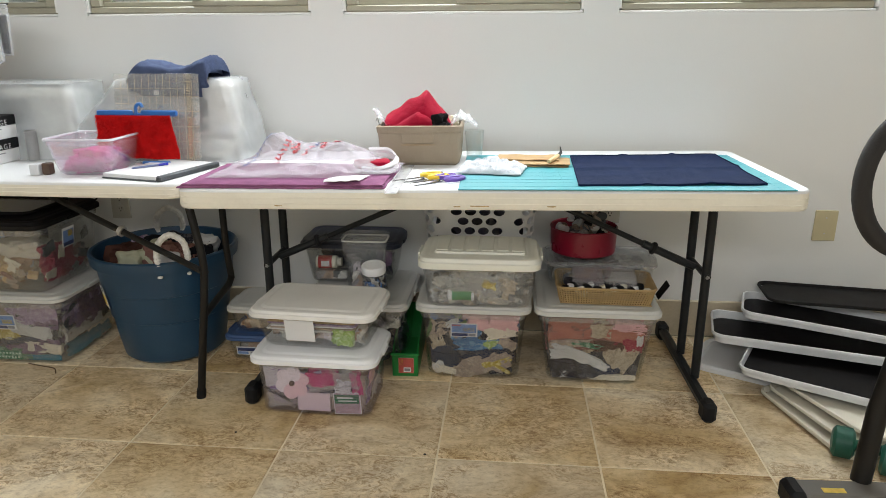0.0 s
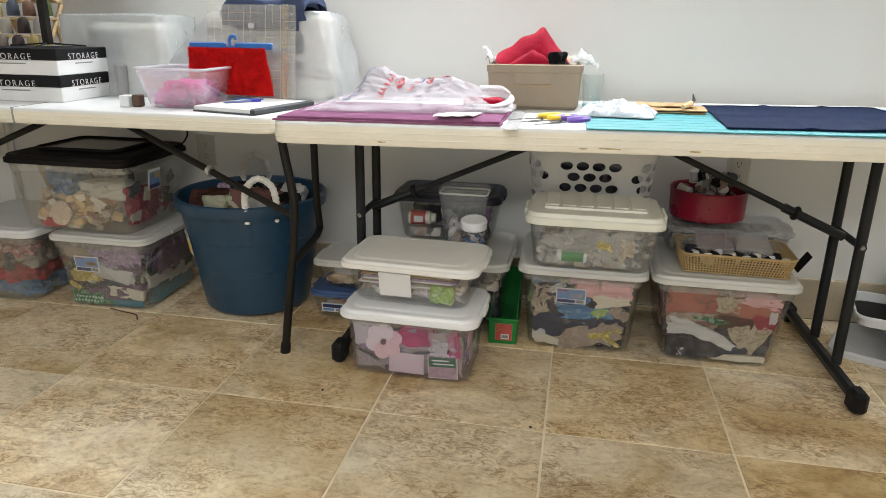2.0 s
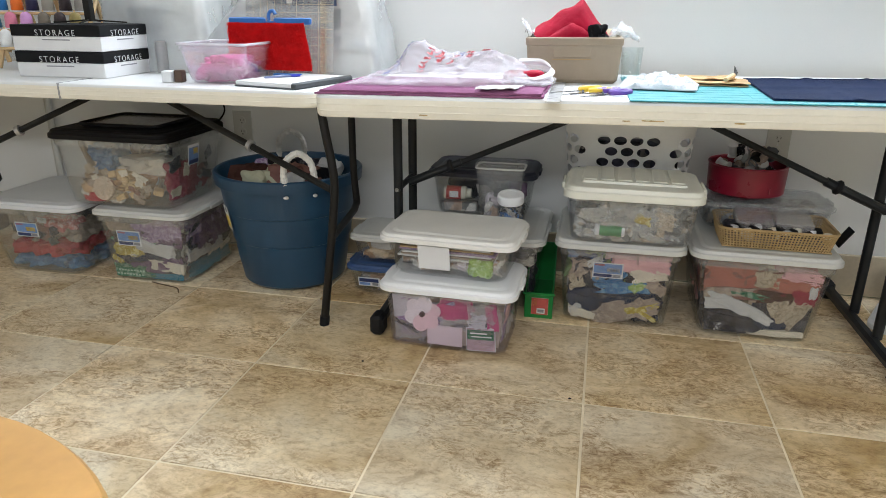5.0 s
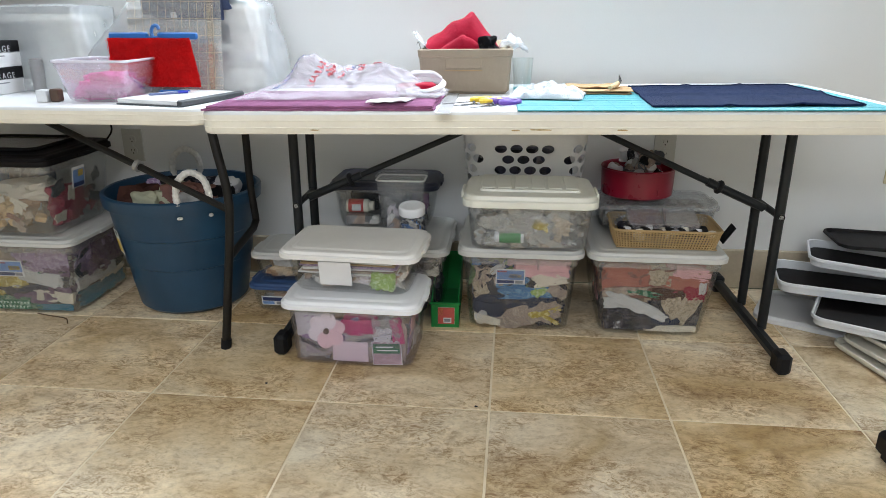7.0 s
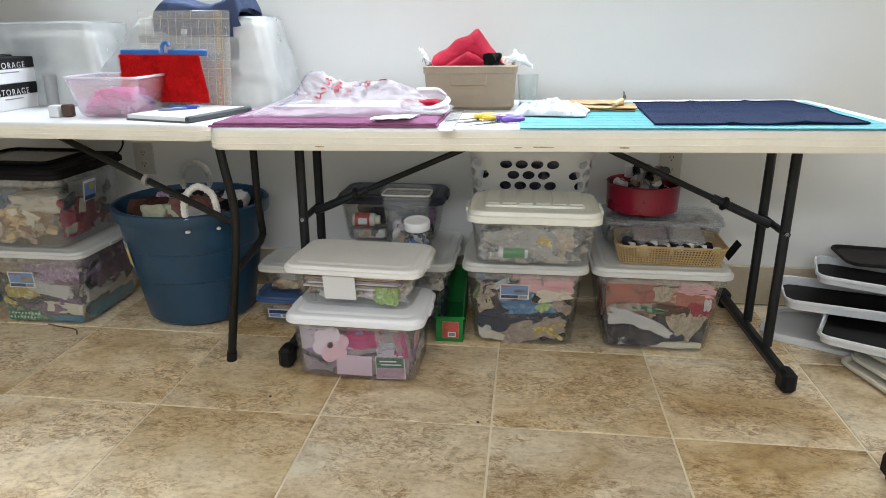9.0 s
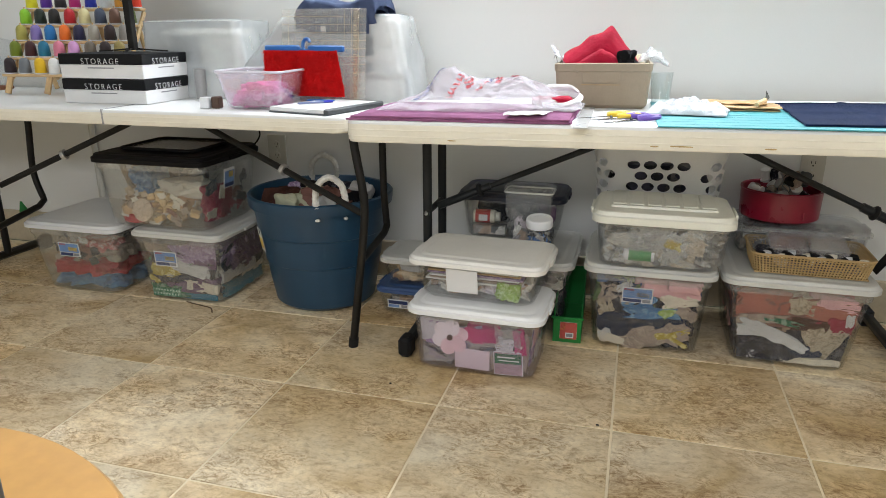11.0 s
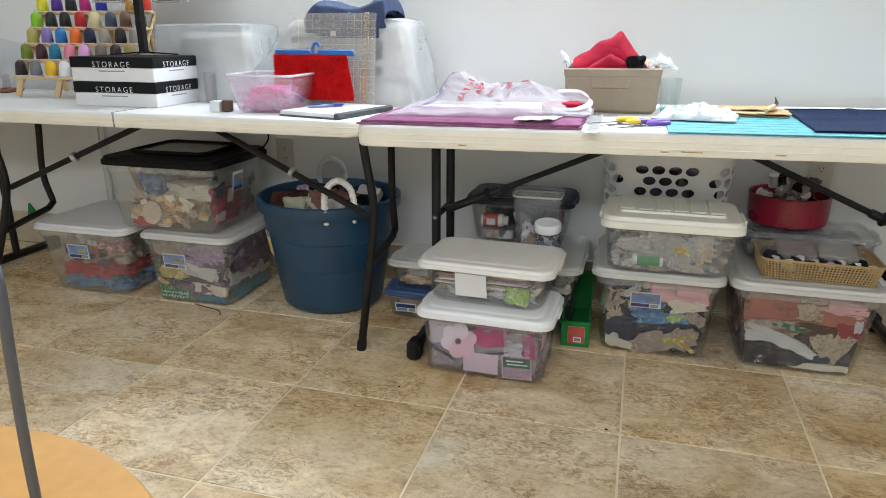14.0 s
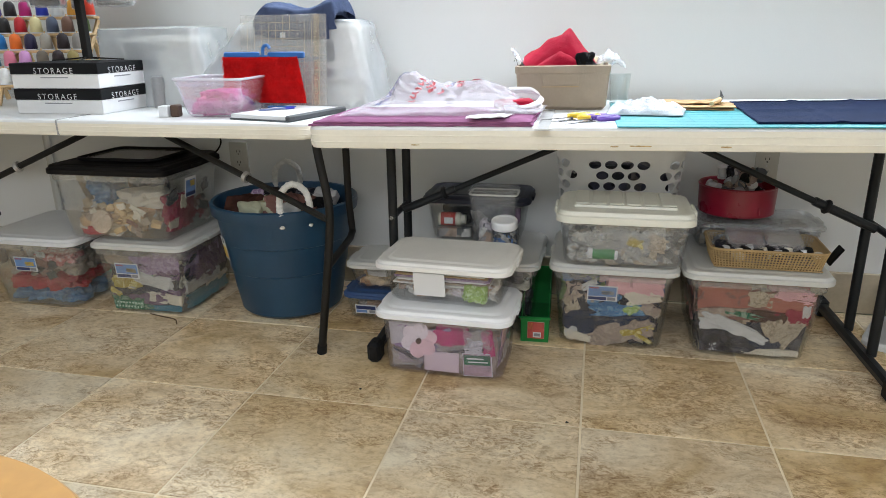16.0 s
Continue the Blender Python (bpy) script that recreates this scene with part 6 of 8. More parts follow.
for k in range(6):
    solid("paper_pattern", box(0.29 - 0.012 * (k % 3), 0.18, 0.0055, 0, 0, 0, 0.001), (PAPER, CL["taupe"], PAPER, CL["lilac"], KRAFT, PAPER)[k], "stacked sewing pattern envelope in a bin", "sewing pattern", B2.matrix_basis @ Matrix.Translation((0.004 * (k % 2) - 0.01, 0.0, 0.052 + 0.0072 * k)) @ Matrix.Rotation(radians((k * 37) % 5 - 2), 4, "Z"), "sewing patterns")
held(B2, CL["lime"], 0.095, -0.092, 0.012, 0.075, 0.02, 0.05, 53, "lime green fabric inside a clear bin", amp=0.5, freq=50)
sticker(B2, -0.035, -0.1185, 0.066, 0.094, 0.074, [], slope(0.20, 0.24, 0.118), 0)
# small bins
held(B3, SCRAPS_PALE, 0, 0, 0.006, 0.27, 0.155, 0.07, 61)
sticker(B3, -0.085, -0.0985, 0.046, 0.078, 0.034, [(NAVY_INK, 0.5, 0.68, 0.9, 0.4), (BLUE_INK, 0.3, 0.26, 0.5, 0.3), (GREY_INK, 0.78, 0.26, 0.26, 0.3)], slope(0.18, 0.21, 0.10))
held(B4, BLOCKS, 0, 0, 0.006, 0.27, 0.15, 0.045, 62, amp=0.5)
held(B4, CL["white"], -0.05, -0.04, 0.046, 0.12, 0.07, 0.03, 63)
held(B9, SCRAPS_DARK, 0, 0, 0.008, 0.30, 0.30, 0.13, 64)
held(B9, SCRAPS_PALE, 0, 0, 0.13, 0.31, 0.31, 0.09, 65)
held(B10, SCRAPS_DARK, 0.06, 0.015, 0.008, 0.17, 0.15, 0.105, 66)
held(B10, CL["black"], -0.09, 0.055, 0.008, 0.11, 0.06, 0.11, 67)
held(B10, CL["plum"], 0.125, -0.078, 0.06, 0.06, 0.02, 0.06, 68)
held(B8, PACKETS, 0, 0, 0.006, 0.34, 0.18, 0.06, 69, "packets of notions in a shallow clear box", name="notions")
# fold-in-half table bins
held(B11, CL["sky"], 0, 0, 0.008, 0.30, 0.32, 0.055, 71, "blue cloth folded in a clear bin")
held(B11, CL["red"], 0, 0, 0.060, 0.312, 0.325, 0.060, 72, "red cloth folded in a clear bin")
held(B11, CL["taupe"], 0.05, -0.03, 0.116, 0.22, 0.26, 0.06, 73, "taupe scraps in a clear bin", amp=0.5)
held(B11, CL["rose"], 0.06, -0.10, 0.150, 0.16, 0.12, 0.05, 74, "dusty pink scraps in a clear bin", amp=0.5)
held(B11, SCRAPS_DARK, -0.03, 0.05, 0.12, 0.28, 0.20, 0.08, 75)
sticker(B11, -0.018, -0.1835, 0.172, 0.094, 0.056, BINLABEL, slope(0.34, 0.385, 0.264))
held(B12, SCRAPS_BRIGHT, 0, 0, 0.008, 0.30, 0.32, 0.085, 81)
held(B12, SCRAPS_BRIGHT, 0, 0, 0.088, 0.32, 0.335, 0.09, 82)
held(B12, CL["lilac"], 0.05, 0.03, 0.168, 0.24, 0.27, 0.068, 83, "lilac knit fabric in a clear bin")
held(B12, SCRAPS_DARK, -0.08, -0.05, 0.168, 0.15, 0.20, 0.064, 84)
held(B12, CL["white"], 0.035, -0.160, 0.098, 0.155, 0.03, 0.050, 85, "white fabric in a clear bin", 0, 6)
held(B12, CL["mustard"], -0.075, -0.161, 0.098, 0.10, 0.02, 0.040, 86, "mustard printed fabric in a clear bin", amp=0.5, freq=40)
held(B12, CL["moss"], -0.06, -0.158, 0.012, 0.18, 0.018, 0.045, 87, "green dotted fabric in a clear bin")
held(B12, CL["plum"], 0.035, -0.162, 0.038, 0.12, 0.014, 0.04, 88, "purple fabric in a clear bin", 0, -8)
held(B12, CL["cream"], 0.075, -0.160, 0.040, 0.13, 0.02, 0.040, 89, "cream fabric in a clear bin", 0, 8)
held(B12, CL["teal"], 0.145, 0.0, 0.012, 0.018, 0.28, 0.05, 90, "teal fabric in a clear bin")
held(B12, CL["white"], 0.150, -0.02, 0.075, 0.016, 0.24, 0.04, 91, "white fabric in a clear bin")
held(B12, CL["plum"], 0.160, 0.05, 0.14, 0.014, 0.22, 0.09, 92, "plum fabric in a clear bin")
DOT = cut_mesh("dot", loft([(circle(0.0035, 8), 0), (circle(0.003, 8), 0.0008)]), plain("pale_dot", (0.55, 0.68, 0.55), 0.7))
DF = thing("dotted_scrap", "green fabric scrap with pale dots in a bin", "fabric", B12.matrix_basis @ Matrix.Translation((-0.075, -0.1695, 0.030)))
part("scrap", box(0.12, 0.0012, 0.036, 0, 0, -0.018), CL["moss"], DF)
for k in range(18):
    o = new("dot", DOT)
    o.parent, o.matrix_basis = DF, Matrix.Translation((-0.052 + 0.0125 * (k % 9) + 0.006 * (k // 9), -0.0008, -0.008 + 0.015 * (k // 9))) @ Matrix.Rotation(radians(90), 4, "X")
sticker(B12, -0.052, -0.1825, 0.166, 0.094, 0.058, BINLABEL, slope(0.34, 0.385, 0.262))
held(B13, CL["charcoal"], -0.08, 0.08, 0.008, 0.20, 0.14, 0.17, 101)
held(B13, BLOCKS, -0.06, -0.03, 0.008, 0.26, 0.24, 0.08, 102, "wooden and foam bits in a clear bin", name="craft_bits")
held(B13, CL["cream"], 0.0, 0.02, 0.085, 0.22, 0.16, 0.06, 103, "cream cloth in a clear bin")
held(B13, CL["sky"], -0.12, 0.0, 0.10, 0.10, 0.16, 0.09, 104, "blue cloth in a clear bin")
held(B13, CL["wine"], 0.15, 0.0, 0.010, 0.07, 0.14, 0.12, 105, "wine red cloth in a clear bin")
held(B13, CL["red"], -0.11, -0.14, 0.010, 0.10, 0.03, 0.03, 106, "red cloth in a clear bin")
FO = thing("foam_disc", "round speckled foam disc in a bin", "foam disc", B13.matrix_basis @ Matrix.Translation((-0.060, -0.148, 0.062)) @ Matrix.Rotation(radians(-15), 4, "Y"))
part("disc", loft([(circle(0.042, 24), 0), (circle(0.044, 24), 0.006), (circle(0.042, 24), 0.012)]), plain("speckled_foam", (0.58, 0.46, 0.36), 0.8, 0.3, 90), FO, m=Matrix.Rotation(radians(80), 4, "X"))
rng = random.Random(4)
for k in range(15):
    solid("wooden_block", box(0.034, 0.028, 0.022, 0, 0, 0, 0.003), PINE, "small natural wooden block in a bin", "block",
          B13.matrix_basis @ Matrix.Translation((rng.uniform(-0.04, 0.13), rng.uniform(-0.145, -0.10), 0.02 + 0.0062 * k)) @ Euler((rng.uniform(-0.5, 0.5), rng.uniform(-0.6, 0.6), rng.uniform(0, 3))).to_matrix().to_4x4(), "wooden blocks")
sticker(B13, 0.2215, -0.02, 0.172, 0.070, 0.072, [(BLUE_INK, 0.5, 0.55, 0.86, 0.62), (NAVY_INK, 0.5, 0.14, 0.86, 0.2), (YELLOW_INK, 0.66, 0.66, 0.4, 0.3)], slope(0.40, 0.455, 0.238), 90)
lidp = [o for o in B13.children if o.name.startswith("lid")][0]
part("window", box(0.30, 0.24, 0.003, 0, 0, 0.0385, 0.001), clear("smoked_panel", (0.25, 0.23, 0.2), 0.6, 0.2), lidp, "clear centre panel")
pts = [Vector((x, y, 0.043)) for x, y in rrect(0.31, 0.25, 0.03, 5)]
part("raised_rim", tube(pts + [pts[0]], 0.006, 8, None, False), LID_BLACK, lidp)
for b, s in ((B5, 0.27), (B7, 0.268), (B11, 0.264), (B12, 0.262), (B1, 0.19)):
    d = b.children[0].dimensions
    for x in (-1, 1):
        part("grip", box(0.006, 0.010, 0.03, x * 0.055, -d.y / 2 + 0.010, s * 0.80, 0.002), BIN_HAZY, b)

# scraps that lie flat against the bins' walls
def scrap_mesh(w, h, seed, depth=0.010):
    """An uneven, creased piece of cloth that stands in the x-z plane, its folds towards -y."""
    bm = bmesh.new()
    nu, nv = 9, 7
    rows = []
    for back in (0.0, 0.0025):
        rows.append([[None] * (nv + 1) for _ in range(nu + 1)])
        for i in range(nu + 1):
            for j in range(nv + 1):
                u, v = i / nu - 0.5, j / nv - 0.5
                q = Vector((u * 2.4, v * 2.4, seed * 3.7))
                wob = 1 + 0.45 * noise.noise(q + Vector((9, 0, 0)))
                fold = depth * (0.5 * noise.noise(q * 1.2) + 0.5 * (1 - 2 * abs(noise.noise(q * 2.1))))
                rows[-1][i][j] = bm.verts.new((u * w * wob, max(-0.004, -fold * 0.4) + back, v * h * (1 + 0.4 * noise.noise(q + Vector((0, 7, 0))))))
    a, b = rows
    for i in range(nu):
        for j in range(nv):
            bm.faces.new((a[i][j], a[i + 1][j], a[i + 1][j + 1], a[i][j + 1]))
            bm.faces.new((b[i][j], b[i][j + 1], b[i + 1][j + 1], b[i + 1][j]))
    edge = [(i, 0) for i in range(nu)] + [(nu, j) for j in range(nv)] + [(i, nv) for i in range(nu, 0, -1)] + [(0, j) for j in range(nv, 0, -1)]
    for (i, j), (k, l) in zip(edge, edge[1:] + edge[:1]):
        bm.faces.new((a[i][j], b[i][j], b[k][l], a[k][l]))
    return bm


def kept_inside(bm, m, long0, long1, deep0, deep1, h):
    """Lays the piece into the bin's own space and keeps every point of it clear of floor and walls."""
    bmesh.ops.transform(bm, matrix=m, verts=bm.verts[:])
    for v in bm.verts:
        v.co.z = max(0.010, min(h - 0.014, v.co.z))
        half = (long0 + (long1 - long0) * v.co.z / h) / 2 - 0.020
        deep = (deep0 + (deep1 - deep0) * v.co.z / h) / 2 - 0.005
        v.co.x, v.co.y = max(-half, min(half, v.co.x)), max(-deep, v.co.y)
    return bm


def scraps(holder, base, top, h, z0, z1, mats, n, seed, side=0, size=(0.05, 0.11), what="fabric"):
    """Scraps behind the front wall of a bin (side 0) or its end wall (side 1: +x, -1: -x)."""
    rng = random.Random(seed)
    for k in range(n):
        w, hh = rng.uniform(*size), rng.uniform(*size) * 0.6
        z = z0 + (z1 - z0) * ((k + rng.random()) / n)
        t = (z - hh * 0.3) / h
        long0, long1, deep0, deep1 = (base[0], top[0], base[1], top[1]) if side == 0 else (base[1], top[1], base[0], top[0])
        room = (long0 + (long1 - long0) * t) / 2 - 0.030 - w * 0.55
        x = rng.uniform(-room, room)
        inward = (deep0 + (deep1 - deep0) * t) / 2 - 0.0125 - 0.0022 * (k % 4)
        lean = math.atan2((deep1 - deep0) / 2, h)
        m = Matrix.Translation((x, -inward, z)) @ Matrix.Rotation(lean, 4, "X") @ Matrix.Rotation(rng.uniform(-0.6, 0.6), 4, "Y")
        bm = kept_inside(scrap_mesh(w, hh, seed + k), m, long0, long1, deep0, deep1, h)
        c = rng.choice(mats)
        label = "creased " + c.name.replace("_cloth", "").replace("_", " ") + " " + what + " scrap inside a clear bin"
        solid(what + "_scrap", bm, c, label, "fabric" if what == "fabric" else "packet", holder.matrix_basis @ Matrix.Rotation(radians(90 * side), 4, "Z"), "scraps in bins", smooth=50)


def cloths(names):
    return [CL[n] for n in names.split()]


FILM = clear("packet_film", (0.75, 0.76, 0.74), 0.25, 0.15, (0.97, 0.97, 0.96), 0.5)


def pressed(holder, base, top, h, side, rows):
    """Pieces of cloth behind one wall: material, x, z, width, height, turn in degrees; the first lies furthest in."""
    long0, long1, deep0, deep1 = (base[0], top[0], base[1], top[1]) if side == 0 else (base[1], top[1], base[0], top[0])
    lean = math.atan2((deep1 - deep0) / 2, h)
    for k, (n, x, z, w, hh, turn) in enumerate(rows):
        c = CL.get(n, FILM)
        inward = (deep0 + (deep1 - deep0) * z / h) / 2 - 0.0075 - 0.0105 * (1 - k / len(rows))
        m = Matrix.Translation((x, -inward, z)) @ Matrix.Rotation(lean, 4, "X") @ Matrix.Rotation(radians(-turn), 4, "Y")
        bm = kept_inside(scrap_mesh(w, hh, 40 * side + k + base[0] * 900, 0.016), m, long0, long1, deep0, deep1, h)
        solid("fabric_scrap", bm, c, "creased " + (n if n in CL else "clear film") + " scrap pressed against a clear bin", "fabric", holder.matrix_basis @ Matrix.Rotation(radians(90 * side), 4, "Z"), "scraps in bins", smooth=60)


pressed(B5, (0.318, 0.33), (0.362, 0.385), 0.27, 0, [("charcoal", -0.06, 0.12, 0.17, 0.17, 0), ("charcoal", 0.07, 0.13, 0.16, 0.15, 0), ("navy", 0.0, 0.095, 0.28, 0.05, 2), ("taupe", -0.10, 0.185, 0.09, 0.055, -8), ("ecru", -0.125, 0.14, 0.05, 0.05, 20), ("sky", -0.03, 0.165, 0.11, 0.045, 5),
        ("pink", 0.07, 0.208, 0.16, 0.042, -3), ("sky", 0.02, 0.128, 0.15, 0.038, 4), ("white", -0.07, 0.212, 0.05, 0.022, 30), ("cream", 0.105, 0.168, 0.10, 0.022, 14), ("taupe", 0.12, 0.14, 0.06, 0.04, -30), ("lime", 0.058, 0.133, 0.03, 0.03, 45), ("navy", -0.10, 0.065, 0.09, 0.05, 0),
        ("taupe", 0.035, 0.044, 0.20, 0.055, 20), ("taupe", 0.09, 0.06, 0.08, 0.06, -35), ("mustard", 0.085, 0.060, 0.10, 0.018, 24), ("mustard", 0.10, 0.040, 0.07, 0.014, -30), ("cream", -0.105, 0.030, 0.09, 0.030, -18), ("white", -0.125, 0.045, 0.04, 0.02, 30)])
pressed(B7, (0.318, 0.36), (0.39, 0.40), 0.268, 0, [("rosy", -0.07, 0.175, 0.18, 0.11, 0), ("rosy", 0.09, 0.17, 0.17, 0.11, 0), ("charcoal", -0.06, 0.06, 0.18, 0.11, 0), ("charcoal", 0.07, 0.06, 0.16, 0.11, 0), ("salmon", -0.09, 0.195, 0.15, 0.065, 2), ("pink", 0.105, 0.212, 0.13, 0.036, -8), ("salmon", 0.10, 0.18, 0.12, 0.04, -6), ("ecru", 0.015, 0.195, 0.065, 0.05, -4),
        ("taupe", -0.09, 0.145, 0.14, 0.03, 4), ("moss", -0.02, 0.140, 0.10, 0.020, -10), ("rust", 0.055, 0.140, 0.11, 0.04, 0), ("wine", 0.125, 0.145, 0.06, 0.045, 0), ("white", 0.145, 0.165, 0.02, 0.035, 0), ("ecru", 0.10, 0.090, 0.055, 0.10, -28), ("white", -0.055, 0.104, 0.19, 0.030, -20), ("white", -0.11, 0.105, 0.10, 0.034, 4),
        ("charcoal", -0.08, 0.048, 0.15, 0.045, -8), ("navy", 0.03, 0.05, 0.10, 0.04, 10), ("cream", 0.065, 0.022, 0.17, 0.020, 0), ("white", -0.105, 0.030, 0.022, 0.026, 10)])
pressed(B7, (0.318, 0.36), (0.39, 0.40), 0.268, -1, [("charcoal", 0.0, 0.07, 0.28, 0.11, 0), ("rosy", 0.0, 0.17, 0.29, 0.10, 0), ("salmon", 0.07, 0.20, 0.12, 0.05, 0), ("taupe", -0.05, 0.13, 0.14, 0.04, 5)])
pressed(B1, (0.352, 0.225), (0.372, 0.245), 0.192, 0, [("lilac", -0.06, 0.09, 0.18, 0.12, 0), ("taupe", 0.08, 0.08, 0.18, 0.12, 0), ("white", -0.125, 0.125, 0.09, 0.075, 0), ("film", -0.115, 0.05, 0.11, 0.06, 10), ("charcoal", -0.12, 0.06, 0.07, 0.012, -25), ("magenta", 0.03, 0.125, 0.11, 0.05, 0), ("film", 0.05, 0.085, 0.16, 0.035, -6), ("charcoal", 0.07, 0.088, 0.10, 0.010, 8), ("magenta", 0.135, 0.115, 0.03, 0.07, 8), ("white", 0.09, 0.10, 0.05, 0.05, -10), ("film", 0.10, 0.13, 0.08, 0.06, 0)])
pressed(B1, (0.352, 0.225), (0.372, 0.245), 0.192, 1, [("lilac", 0.0, 0.09, 0.16, 0.11, 0), ("pink", -0.03, 0.12, 0.09, 0.05, 0), ("white", 0.03, 0.06, 0.09, 0.04, 10)])
pressed(B12, (0.308, 0.34), (0.362, 0.385), 0.262, 0, [("charcoal", -0.05, 0.11, 0.17, 0.17, 0), ("charcoal", 0.07, 0.11, 0.15, 0.16, 0), ("taupe", -0.09, 0.20, 0.10, 0.04, -6), ("lilac", 0.06, 0.190, 0.19, 0.07, 4), ("plum", 0.10, 0.15, 0.10, 0.04, 8), ("white", -0.02, 0.165, 0.07, 0.022, -14), ("mustard", -0.075, 0.118, 0.10, 0.045, 4), ("white", 0.045, 0.125, 0.15, 0.042, -6), ("navy", 0.02, 0.09, 0.16, 0.022, 4), ("plum", 0.10, 0.085, 0.08, 0.03, -6), ("cream", 0.08, 0.060, 0.13, 0.028, -10), ("plum", 0.0, 0.050, 0.12, 0.035, 0), ("moss", -0.075, 0.030, 0.15, 0.040, -8), ("teal", 0.07, 0.020, 0.14, 0.026, 4), ("mustard", -0.125, 0.078, 0.05, 0.018, -30)])
pressed(B12, (0.308, 0.34), (0.362, 0.385), 0.262, 1, [("charcoal", 0.0, 0.12, 0.28, 0.17, 0), ("lilac", 0.0, 0.195, 0.27, 0.06, 2), ("plum", 0.03, 0.145, 0.22, 0.05, -4), ("white", -0.02, 0.095, 0.22, 0.030, 6), ("cream", 0.06, 0.068, 0.14, 0.026, 0), ("teal", 0.0, 0.032, 0.27, 0.040, 2)])
scraps(B6, (0.345, 0.235), (0.372, 0.262), 0.150, 0.02, 0.11, [FILM, FILM, FILM, FILM, FILM, CL["ecru"]], 26, 530, 0, (0.03, 0.085), "packet")
scraps(B11, (0.318, 0.34), (0.40, 0.385), 0.264, 0.125, 0.21, cloths("taupe rosy charcoal taupe white charcoal"), 14, 620, 0, (0.03, 0.07))
scraps(B13, (0.402, 0.33), (0.450, 0.375), 0.250, 0.02, 0.14, cloths("cream taupe ecru cream ecru rosy"), 14, 640, 0, (0.025, 0.06))
scraps(B13, (0.402, 0.33), (0.450, 0.375), 0.250, 0.03, 0.16, cloths("wine taupe rosy charcoal cream"), 12, 660, 1, (0.03, 0.075))

# what lies in the tub
for k, (x, y, z, w, d, h, c) in enumerate(((-0.12, -0.05, 0.30, 0.15, 0.13, 0.095, "rust"), (0.05, -0.06, 0.30, 0.18, 0.11, 0.11, "rosy"), (-0.075, -0.125, 0.312, 0.09, 0.05, 0.080, "sage"), (0.0, 0.10, 0.28, 0.30, 0.18, 0.11, "charcoal"), (-0.03, -0.03, 0.31, 0.11, 0.17, 0.09, "sage"), (0.08, -0.135, 0.315, 0.09, 0.05, 0.085, "white"), (0.13, 0.0, 0.29, 0.11, 0.14, 0.10, "black"), (-0.03, 0.03, 0.335, 0.12, 0.08, 0.075, "black"), (0.12, 0.08, 0.30, 0.10, 0.08, 0.10, "white"), (-0.10, 0.03, 0.31, 0.09, 0.07, 0.095, "lilac"))):
    solid("fabric_scrap", lump(w, d, h, 120 + k, 0.45, 18, 8, 2.8), CL[c], "fabric scraps piled in the blue tub", "fabric", TB.matrix_basis @ Matrix.Translation((x, y, z + 0.028)), "scraps in the tub")
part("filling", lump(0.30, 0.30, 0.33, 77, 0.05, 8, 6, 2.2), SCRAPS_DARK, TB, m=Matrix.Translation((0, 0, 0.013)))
sticker(TB, 0.2290 * math.cos(radians(-137)), 0.2290 * math.sin(radians(-137)), 0.255, 0.05, 0.085, [(YELLOW_INK, 0.5, 0.35, 0.86, 0.5), (CARD, 0.55, 0.85, 0.3, 0.2)], radians(9), -47)

